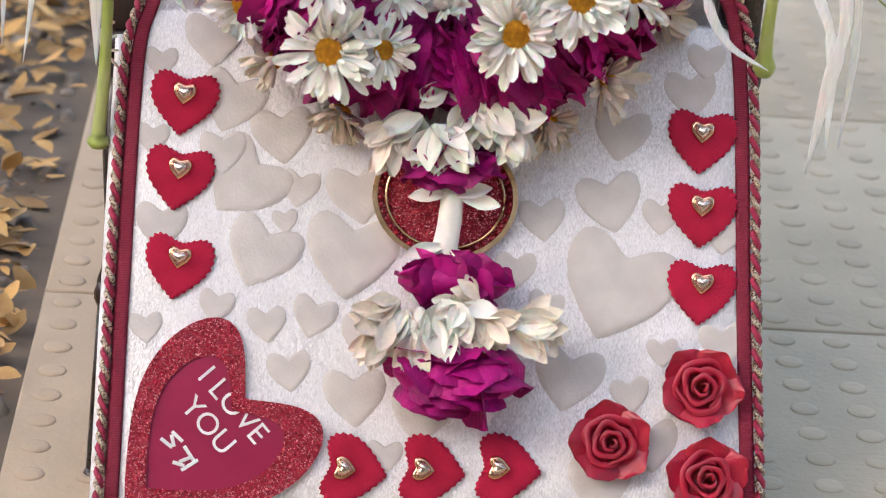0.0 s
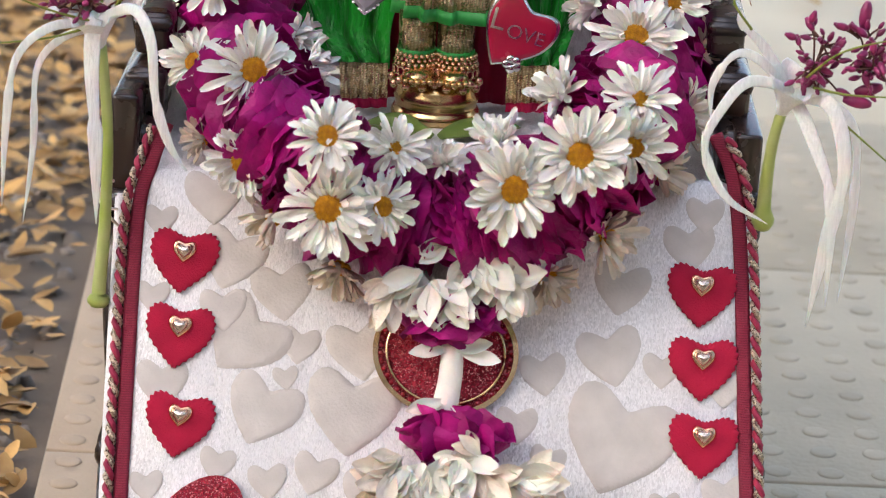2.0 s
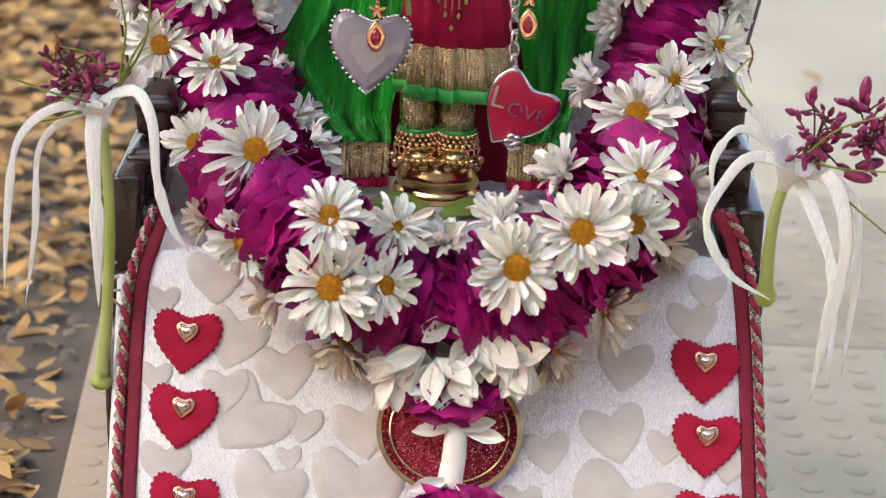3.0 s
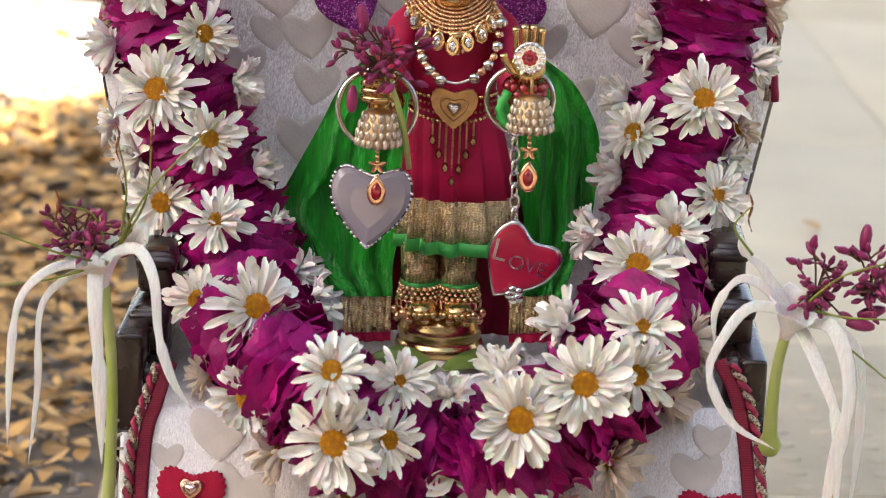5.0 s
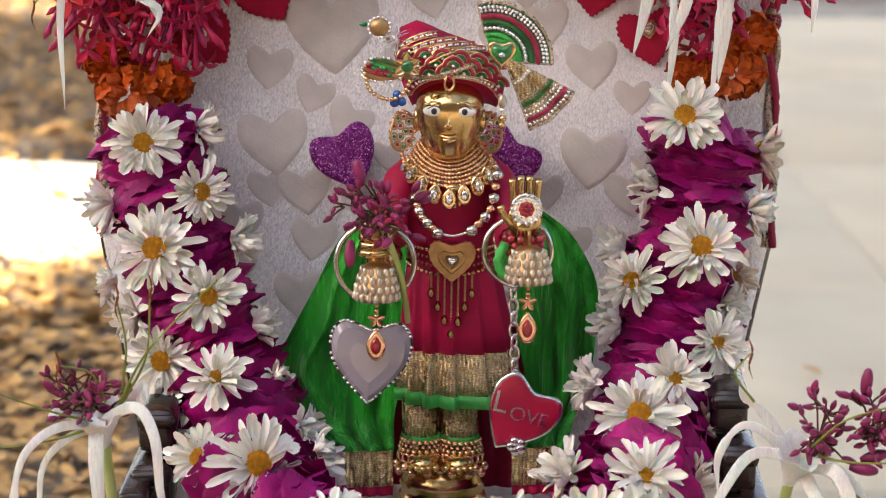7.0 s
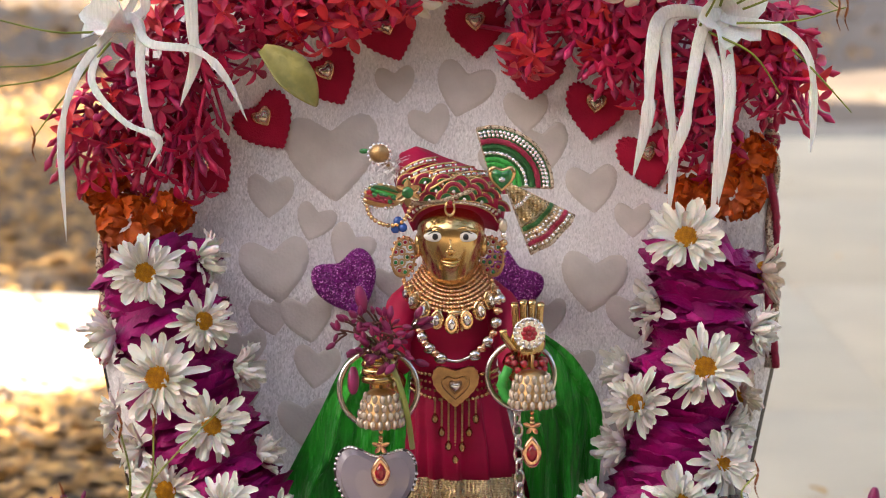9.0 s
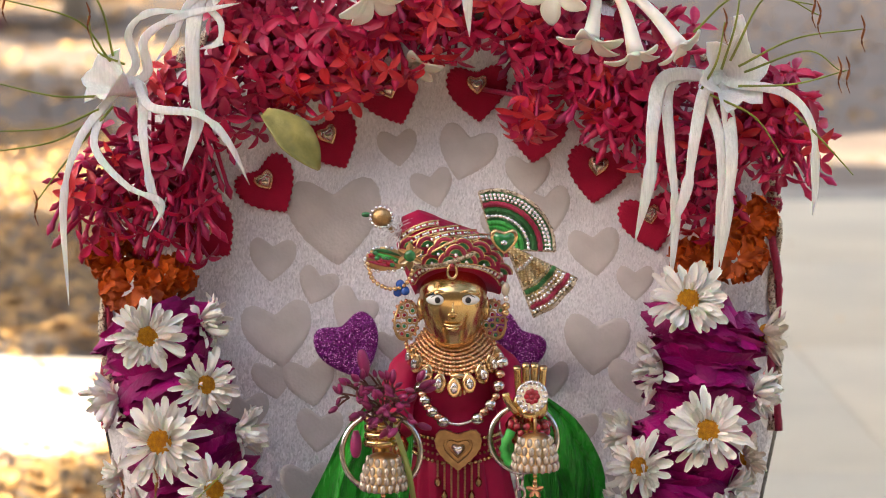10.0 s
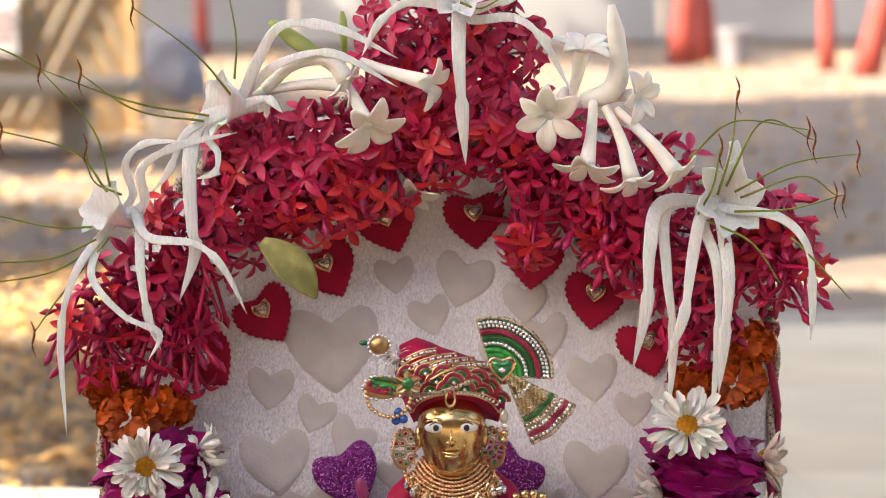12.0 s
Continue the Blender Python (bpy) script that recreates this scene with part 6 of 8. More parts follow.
        for i, (x, z) in enumerate(spots):
            piece("stone", GEMS[i % 2], t, Matrix.Translation(c + Vector((x, -0.0009 - 0.12 * side * x, z))) @ Matrix.Diagonal((0.75, 0.75, 0.75, 1)))
        for i in range(16):
            q = math.tau * i / 16
            piece("bead", FINE_BEAD, t, Matrix.Translation(c + Vector((math.cos(q) * 22 * U, -0.0004, math.sin(q) * 35 * U))))
        string([c + Vector((0, 0, -42 * U)), c + Vector((4 * U, -0.001, -55 * U)), c + Vector((12 * U, -0.002, -66 * U))], GOLD_BEAD, 7 * U, t)
    # milky heart pendant
    t = thing("glass_heart", "milky faceted glass heart rimmed with crystals", "pendant", m=Matrix.Translation((-0.0435, 1.262, 0.2568)) @ pose(0, 0, 0, -4, 3, 0) @ UP)
    o = heart(138 * U, 60, tall=1.0)
    bm = bmesh.new()
    loft(bm, [[Vector((p.x * f, p.y * f, z * U)) for p in o] for f, z in ((0.96, 0), (1.0, 8), (0.86, 20), (0.5, 24))])
    part("stone", bm, CHALK, t, "pale lilac glass with cut edges", smooth=False)
    bm = bmesh.new()
    border(bm, [p * 1.05 for p in o], [p * 0.96 for p in o], 8 * U)
    part("rim", bm, INK, t, "dark metal rim", smooth=False)
    for i in range(48):
        a = o[int(i * 60 / 48)]
        piece("crystal", GEM, t, Matrix.Translation((a.x * 1.02, a.y * 1.02, 9 * U)) @ Matrix.Diagonal((1.3, 1.3, 1.3, 1)))
    # enamelled heart charm
    t = thing("heart_charm", "red enamel heart charm lettered in silver on a chain", "charm", m=Matrix.Translation((0.0197, 1.268, 0.2325)) @ pose(0, 0, 0, 0, 34, 0) @ UP)
    o = heart(130 * U, 60, tall=1.05)
    bm = bmesh.new()
    plate(bm, o, 10 * U, 0.4)
    part("back", bm, SILVER, t)
    bm = bmesh.new()
    plate(bm, [p * 0.94 for p in o], 11.2 * U, 0.3)
    en = part("enamel", bm, RED_ENAMEL, t, "smooth red enamel")
    letters("L", 56 * U, SILVER, en, pose(-40 * U, 6 * U, 11.8 * U, 0, 0, 22), 1.2 * U)
    letters("OVE", 36 * U, SILVER, en, pose(16 * U, 12 * U, 11.8 * U, 0, 0, 20), 1.2 * U)
    bm = bmesh.new()
    for i in range(5):
        ball(bm, (math.cos(i * 1.257) * 9 * U, math.sin(i * 1.257) * 9 * U, 0), 9 * U, (1, 1, 0.6), u=10, v=6)
    part("flower", bm, SILVER, t, "small silver flower", pose(28 * U, -42 * U, 16 * U))
    ch = thing("chain", "steel link chain holding the heart charm", "chain")
    a, b = Vector((0.0166, 1.268, 0.2912)), Vector((0.0183, 1.268, 0.2497))
    for i in range(9):
        bm = bmesh.new()
        ring(bm, (0, 0, 0), 8 * U, 2.6 * U, None, 14, 6, stretch=1.6)
        piece("link", mesh_of("link", bm, SILVER), ch, Matrix.Translation(a.lerp(b, i / 8)) @ pose(0, 0, 0, 90, 0, 70 * (i % 2) - 15))


GEMS = [bead_mesh("stone", 4.4 * U, m, (1, 0.7, 1), 7, 5) for m in (RUBY, EMERALD, CRYSTAL)]
build_jewels()


def build_turban():
    t = thing("turban", "crimson turban with gold cords, crystals and green fans", "turban")
    c0, c1 = Vector((-0.0101, 1.293, 0.3622)), Vector((-0.0154, 1.293, 0.3946))
    rows = []
    spec = [(0.0, 73, 70, 0), (0.14, 84, 79, 3), (0.35, 92, 82, 2), (0.6, 91, 78, -2), (0.8, 84, 68, -6), (0.95, 64, 50, -10), (1.03, 33, 27, -14)]
    for s, rx, ry, dx in spec:
        c = c0.lerp(c1, s)
        ring_ = []
        for i in range(64):
            a = math.tau * i / 64
            fold = 1 + 0.018 * math.sin(9 * a + 5 * s)
            ring_.append(Vector((c.x + dx * U + math.cos(a) * rx * U * fold, c.y + math.sin(a) * ry * U * fold, c.z - 14 * U * math.cos(a) * s + 60 * U * max(0, -math.sin(a)) ** 0.8 * (1 - s))))
        rows.append(ring_)
    bm = bmesh.new()
    loft(bm, rows)
    part("cloth", bm, SILK, t, "folded crimson silk")

    def front(x, z, lift=3.0):
        """Point on the turban's front from x across and z up, both in small units from its lower middle."""
        s = max(0.0, min(1.0, z / 110))
        for (s0, rx0, ry0, d0), (s1, rx1, ry1, d1) in zip(spec, spec[1:]):
            if s0 <= s <= s1:
                f = (s - s0) / (s1 - s0)
                rx, ry, dx = rx0 + (rx1 - rx0) * f, ry0 + (ry1 - ry0) * f, d0 + (d1 - d0) * f
                break
        c = c0.lerp(c1, s)
        q = max(-0.98, min(0.98, (x - dx) / rx))
        return Vector((c.x + x * U, c.y - math.sqrt(1 - q * q) * (ry + lift) * U, c.z + (60 * math.sqrt(1 - q * q) ** 0.8 * (1 - s) - 14 * q * s) * U))
    # slanting cords and crystal rows across the upper folds
    for x0, z0, x1, z1 in ((-86, 66, -10, 106), (-66, 62, 26, 103), (-30, 66, 52, 97), (8, 66, 74, 90)):
        bm = bmesh.new()
        line = [front(x0 + (x1 - x0) * k / 20, z0 + (z1 - z0) * k / 20 + 4 * math.sin(math.pi * k / 20), 3.0) for k in range(21)]
        sweep(bm, line, 2.4 * U, 6)
        sweep(bm, [p + Vector((0, 0, 9 * U)) for p in line], 2.0 * U, 6)
        cord = part("cord", bm, GOLD, t, "pair of gold cords edging a crystal row")
        for k in range(14):
            p = line[int((k + 0.5) * 20 / 14)]
            piece("crystal", GEM, cord, Matrix.Translation(p + Vector((0, -0.0004, 4.5 * U))) @ Matrix.Diagonal((0.9, 0.9, 0.9, 1)))
    # overlapping scallops: crimson cords edged in gold round green fillings
    for row in (2, 1, 0):
        for k in range(6):
            x, z = -70 + 30 * k + 15 * (row % 2), 16 + 19 * row - (0.12 * k * k if row else 0)
            if abs(x) > 84:
                continue
            c = front(x, z, 3.5 + 1.5 * (2 - row))
            bm = bmesh.new()
            for rr, tube, mi in ((19.5, 1.5, 0), (15.5, 3.0, 1), (11.5, 1.2, 0)):
                sweep(bm, [c + Vector((math.cos(q) * rr * U, -0.0002, math.sin(q) * rr * U)) for q in (math.pi * i / 12 for i in range(13))], tube * U, 6, mi=mi)
            fill = bmesh.new()
            rim = [c + Vector((math.cos(q) * 10.8 * U, -(0.0002 + 0.0004 * (i % 2)), math.sin(q) * 10.8 * U)) for i, q in enumerate(math.pi * i / 14 for i in range(15))]
            loft(fill, [[p + Vector((0, 0.0008, 0)) for p in rim], rim, [c.lerp(p, 0.3) + Vector((0, -0.0003, 0)) for p in rim]])
            sc = part("scallop", bm, [GOLD, CORD_RED], t, "crimson scallop edged in gold" if k == 0 else "")
            part("filling", fill, THREAD_GREEN, sc, "green thread filling")
            piece("crystal", GEM, sc, Matrix.Translation(c + Vector((0, -0.0007, 2 * U))) @ Matrix.Diagonal((1.1, 1.1, 1.1, 1)))
    # jewelled band along the lower edge
    bm = bmesh.new()
    for z in (4, 15):
        sweep(bm, [front(-80 + 162 * k / 24, z, 4.5) for k in range(25)], 1.8 * U, 6)
    band = part("band", bm, GOLD, t, "gold-edged band of crystals")
    for k in range(26):
        piece("crystal", GEM, band, Matrix.Translation(front(-76 + 156 * k / 25, 9.5, 4.5)) @ Matrix.Diagonal((1.25, 1.25, 1.25, 1)))
    for pts, label in (([(-72, 22), (-20, 14), (30, 40), (70, 70), (92, 84)], "thick twisted gold cord"), ([(-84, 34), (-40, 40), (0, 68), (40, 82), (84, 66)], "thin gold cord")):
        bm = bmesh.new()
        sweep(bm, smooth_path([front(x, z, 9) for x, z in pts], 60), lambda s: ((4.0 if "thick" in label else 2.6) + 0.6 * math.sin(150 * s)) * U, 8)
        part("cord", bm, CORD_GOLD if "thick" in label else GOLD, t, label)

    def fan(center, r0, r1, a0, a1, depth, folds, bands, body, label):
        """A stiff cloth fan with corded bands; bands: share of the radius, thickness, material (None: a row of crystals)."""
        c = Vector(center)

        def at(a, q, lift=0.0):
            s = (a - a0) / (a1 - a0)
            r = (r0 + (r1 - r0) * q) * U
            return c + Vector((math.cos(a) * r, (depth * q * math.sin(math.tau * folds * s) - 8 * q - lift) * U, math.sin(a) * r))
        bm = bmesh.new()
        vs = [[bm.verts.new(at(a0 + (a1 - a0) * i / 32, j / 8)) for i in range(33)] for j in range(9)]
        for p, q in zip(vs, vs[1:]):
            for i in range(32):
                bm.faces.new((p[i], p[i + 1], q[i + 1], q[i]))
        f = part("fan", bm, body, t, label)
        mod = f.modifiers.new("thickness", "SOLIDIFY")
        mod.thickness = 0.0006
        for q, thick, material in bands:
            if material is None:
                n = max(6, int((a1 - a0) * (r0 + (r1 - r0) * q) / 7))
                for i in range(n):
                    piece("crystal", GEM, f, Matrix.Translation(at(a0 + (a1 - a0) * (i + 0.5) / n, q, 3.5)) @ Matrix.Diagonal((thick, thick, thick, 1)))
                continue
            bm = bmesh.new()
            sweep(bm, [at(a0 + (a1 - a0) * i / 48, q, 2.0) for i in range(49)], lambda s: thick * (1 + 0.12 * math.sin(220 * s)) * U, 7)
            part("band", bm, material, f)
        for a in (a0, a1):
            bm = bmesh.new()
            sweep(bm, [at(a, i / 8, 1.0) for i in range(9)], 2.2 * U, 6)
            part("edge", bm, CORD_GOLD, f, "gold cord edge")
    fan((0.0060, 1.284, 0.3838), 14, 104, math.radians(-2), math.radians(106), 4, 1.5,
        ((0.99, 3.4, CORD_GOLD), (0.90, 1.1, None), (0.83, 1.0, None), (0.72, 5.0, CORD_RED), (0.60, 4.6, THREAD_GREEN), (0.49, 1.3, None), (0.36, 4.4, LIME), (0.26, 4.2, LIME), (0.16, 3.6, THREAD_GREEN)),
        THREAD_GREEN, "upper fan of green, crimson and crystal bands")
    fan((0.0105, 1.283, 0.3862), 6, 138, math.radians(-69), math.radians(-26), 9, 2.0,
        ((0.99, 3.0, CORD_GOLD), (0.93, 1.2, None), (0.87, 4.2, CORD_RED), (0.81, 1.2, None), (0.74, 1.0, None), (0.66, 4.4, THREAD_GREEN), (0.60, 2.0, CORD_GOLD), (0.34, 1.3, None)),
        BROCADE, "lower pleated fan of gold brocade with crystal edge")
    # green heart stone
    c = Vector((0.0097, 1.27, 0.3886))
    bm = bmesh.new()
    plate(bm, heart(48 * U, 36), 5 * U, 0.5)
    jewel = part("heart_jewel", bm, GOLD, t, "green heart stone in gold", Matrix.Translation(c) @ UP)
    bm = bmesh.new()
    plate(bm, heart(43 * U, 36), 7 * U, 0.8, dome=4 * U)
    part("stone", bm, EMERALD, jewel)
    piece("crystal", GEM, jewel, pose(0, 0, 12 * U) @ Matrix.Diagonal((2, 2, 2, 1)))
    # brooch, peacock ornament, finial and chain on the other side
    c = Vector((-0.0299, 1.272, 0.3823))
    bm = bmesh.new()
    plate(bm, oval((0, 0, 0), 13 * U, 13 * U, 18), 4 * U, 0.5)
    br = part("brooch", bm, GOLD, t, "gold flower brooch", Matrix.Translation(c + Vector((0, 0.0008, 0))) @ UP)
    for i in range(6):
        bm = bmesh.new()
        petal(bm, 24 * U, 15 * U, pose(0, 0, 3 * U, 15, 0, 60 * i), 0.2, 0.4, 4, 3)
        part("petal", bm, GOLD, br)
    bm = bmesh.new()
    ball(bm, (0, 0, 5 * U), 11 * U, (1, 1, 0.6))
    part("stone", bm, EMERALD, br)
    c = Vector((-0.0416, 1.276, 0.3805))
    bm = bmesh.new()
    o = [Vector((math.cos(a) * 36 * U * (1 + 0.2 * math.cos(a)), math.sin(a) * 22 * U + 8 * U * math.cos(a), 0)) for a in (math.tau * k / 28 for k in range(28))]
    plate(bm, o, 5 * U, 0.5)
    pk = part("plume", bm, DULL_GOLD, t, "leaf-shaped ornament of crystals and green stones", Matrix.Translation(c) @ pose(0, 0, 0, 0, 20, 0) @ UP)
    for k in range(18):
        p = o[int(k * 28 / 18)]
        piece("crystal", GEM, pk, Matrix.Translation((p.x, p.y, 6 * U)) @ Matrix.Diagonal((1.3, 1.3, 1.3, 1)))
    for k, material in ((0, THREAD_GREEN), (1, LIME), (2, CORD_RED), (3, CORD_RED)):
        bm = bmesh.new()
        sweep(bm, smooth_path([(-24 * U, (9 - 7 * k) * U, 6 * U), (0, (15 - 8 * k) * U, 8 * U), (28 * U, (16 - 7 * k) * U, 6 * U)], 10), lambda s: 3.2 * U * math.sin(math.pi * (0.1 + 0.8 * s)), 6)
        part("vein", bm, material, pk)
    for k in range(9):
        piece("stone", GEMS[1 if k % 3 else 0], pk, Matrix.Translation(((-20 + 5.5 * k) * U, (6 * math.sin(k * 1.7)) * U, 6 * U)) @ Matrix.Diagonal((1.5, 1.5, 1.3, 1)))
    c = Vector((-0.0423, 1.288, 0.3967))
    bm = bmesh.new()
    ball(bm, c, 17 * U, (1.1, 0.8, 1), u=14, v=9)
    sweep(bm, [c, c + Vector((20 * U, 0.001, -26 * U))], 5 * U, 8)
    fi = part("finial", bm, DULL_GOLD, t, "rounded gold finial with crystals")
    for k in range(15):
        a = math.tau * k / 15
        piece("crystal", GEM, fi, Matrix.Translation(c + Vector((math.cos(a) * 19 * U, -6 * U, math.sin(a) * 18 * U))))
    bm = bmesh.new()
    ball(bm, c + Vector((-27 * U, 0, 4 * U)), 6 * U, (1.5, 0.7, 0.8))
    part("stone", bm, EMERALD, fi)
    c = Vector((-0.0355, 1.288, 0.3915))
    bm = bmesh.new()
    r = random.Random(4)
    for k in range(190):
        petal(bm, 30 * U, 1.8 * U, Matrix.Translation(c + Vector((r.uniform(-12, 12) * U, r.uniform(-8, 8) * U, r.uniform(-14, 10) * U))) @ Euler((r.uniform(-1, 1), r.uniform(-1, 1), r.uniform(0, 6.3))).to_matrix().to_4x4(), 0.6, 0, 3, 1)
    tagged(part("tuft", bm, WHITE, t, "soft white feather tuft"), kind="stuff")
    string([(-0.0477, 1.274, 0.3787), (-0.0454, 1.273, 0.3717), (-0.0382, 1.272, 0.3682), (-0.0318, 1.272, 0.3702), (-0.0281, 1.271, 0.3772)], GOLD_BEAD, 8 * U, t)
    for q in ((-0.0351, 1.274, 0.3665), (-0.032, 1.273, 0.3672), (-0.034, 1.273, 0.37)):
        piece("bead", BLUE, t, Matrix.Translation(q), "faceted blue glass bead")
    for q, me, s in (((0.0104, 1.278, 0.3673), PEARLS, 1.5), ((0.0108, 1.278, 0.3634), GEM, 1.8), ((0.0108, 1.278, 0.36), GOLD_BEAD, 1.6), ((0.0104, 1.278, 0.3571), GOLD_BEAD, 1.6)):
        piece("bead", me, t, Matrix.Translation(q) @ Matrix.Diagonal((s, s, s, 1)))
    # forehead mark
    c = Vector((-0.0121, 1.2712, 0.3757))
    bm = bmesh.new()
    ring(bm, c, 8 * U, 2.2 * U, pose(0, 0, 0, 84, 0, 0), 16, 6, stretch=1.5)
    ball(bm, c + Vector((0, 0, 10 * U)), 5 * U, mi=1)
    part("forehead_jewel", bm, [GOLD, RUBY], t)


BLUE = bead_mesh("bead", 8.5 * U, SAPPHIRE, u=7, v=5)
build_turban()


# ---- fresh flowers: spider lilies, ixora, tuberose, marigold ----
FACE = (0.1, -1, 0.25)


def strap(parent, path, width, material, name="petal", label=""):
    bm = bmesh.new()
    sweep(bm, smooth_path(path, 28), lambda s: 0.86 * width / 2 * (0.55 + 0.6 * math.sin(math.pi * min(1, s * 1.15 + 0.12)) if s < 0.7 else 1.05 * (1 - ((s - 0.7) / 0.3) ** 1.6) + 0.06), 10, 0.13, up=FACE)
    return part(name, bm, material, parent, label)


def spider_lily(label, petals, filaments, cup, stem=None):
    t = thing("spider_lily", label, "flower", "spider lilies")
    for k, (path, w) in enumerate(petals):
        strap(t, [Vector(cup[0]) + Vector(cup[1]).normalized() * 0.005] + list(path), w, LILY, label="long drooping white petal" if k == 0 else "")
    for path, tip in filaments:
        bm = bmesh.new()
        sweep(bm, smooth_path(path, 20), lambda s: 0.00062 * (1 - 0.5 * s), 6)
        f = part("filament", bm, FILAMENT, t, "thin green filament")
        if tip:
            e = Vector(path[-1])
            bm = bmesh.new()
            sweep(bm, smooth_path([e + Vector((-0.0007, 0, 0.006)), e + Vector((0.0009, 0, 0.001)), e + Vector((-0.0003, 0, -0.005)), e + Vector((0.0013, 0, -0.010))], 10), lambda s: 0.0005 * math.sin(math.pi * min(0.95, s + 0.08)) + 0.0001, 6)
            part("anther", bm, ANTHER, f, "curled rust anther")
    # membrane cup joining the petals
    c, d, r = cup[0], cup[1], cup[2] * 0.82
    c, d = Vector(c), Vector(d).normalized()
    f = frame_of(d, FACE)
    bm = bmesh.new()
    rows = [[c + f @ Vector((math.cos(a) * q * (1 + 0.10 * math.sin(6 * a) * s), y, math.sin(a) * q * (1 + 0.10 * math.sin(6 * a) * s))) for a in (math.tau * k / 24 for k in range(24))]
            for s, q, y in ((0, 0.0018, -0.004), (0.2, r * 0.35, 0.002), (0.5, r * 0.62, 0.007), (1.0, r * 0.95, 0.0125), (1.9, r * 1.28, 0.0160), (1.8, r * 1.22, 0.0158), (0.9, r * 0.86, 0.0122), (0.4, r * 0.5, 0.0066), (0.1, r * 0.12, 0.0))]
    loft(bm, rows)
    part("cup", bm, LILY, t, "white funnel-shaped cup")
    if stem:
        bm = bmesh.new()
        sweep(bm, smooth_path(stem, 24), lambda s: 0.0022 + 0.0012 * s * s + (0.0016 * math.sin(math.pi * (s - 0.85) / 0.15) if s > 0.85 else 0), 10)
        part("stem", bm, STEM, t, "pale green stem with swollen end")


spider_lily("white spider lily drooping over the throne's arm", [
    ([(-0.1493, 1.175, 0.2498), (-0.1648, 1.165, 0.2503), (-0.1773, 1.16, 0.2381), (-0.1807, 1.158, 0.2117), (-0.1818, 1.158, 0.1773)], 0.0040),
    ([(-0.1493, 1.175, 0.2482), (-0.1609, 1.17, 0.2446), (-0.1703, 1.168, 0.2317), (-0.1709, 1.166, 0.2005), (-0.1745, 1.166, 0.168)], 0.0034),
    ([(-0.1483, 1.172, 0.253), (-0.1482, 1.166, 0.2348), (-0.1458, 1.164, 0.2051), (-0.1446, 1.164, 0.1698)], 0.0068),
    ([(-0.1445, 1.172, 0.2532), (-0.132, 1.166, 0.2595), (-0.1243, 1.16, 0.2484), (-0.1217, 1.158, 0.226), (-0.1158, 1.158, 0.2076), (-0.1084, 1.16, 0.1959)], 0.0048),
    ([(-0.1441, 1.178, 0.2505), (-0.137, 1.178, 0.2584), (-0.1306, 1.176, 0.2658), (-0.1285, 1.174, 0.2595)], 0.0040),
    ([(-0.1508, 1.178, 0.2501), (-0.1591, 1.172, 0.2535), (-0.1645, 1.17, 0.256), (-0.1678, 1.17, 0.2544)], 0.0036)],
    [([(-0.1489, 1.172, 0.2518), (-0.1649, 1.165, 0.2572), (-0.1888, 1.16, 0.2666)], False), ([(-0.15, 1.172, 0.2494), (-0.1669, 1.165, 0.2455), (-0.1885, 1.16, 0.2432)], False),
     ([(-0.1397, 1.172, 0.258), (-0.1286, 1.168, 0.2801), (-0.1271, 1.168, 0.3075)], True), ([(-0.1408, 1.172, 0.2568), (-0.1275, 1.166, 0.2829), (-0.1003, 1.165, 0.3123)], False),
     ([(-0.1453, 1.172, 0.2602), (-0.1502, 1.166, 0.2731), (-0.1633, 1.164, 0.2766)], True), ([(-0.1386, 1.172, 0.265), (-0.1368, 1.17, 0.284), (-0.1407, 1.17, 0.3033)], True)],
    ((-0.1466, 1.178, 0.241), (-0.15, -0.35, 1.0), 0.0105),
    [(-0.1461, 1.178, 0.241), (-0.1426, 1.178, 0.2058), (-0.1426, 1.176, 0.1655), (-0.1439, 1.174, 0.1416), (-0.1441, 1.174, 0.1313)])

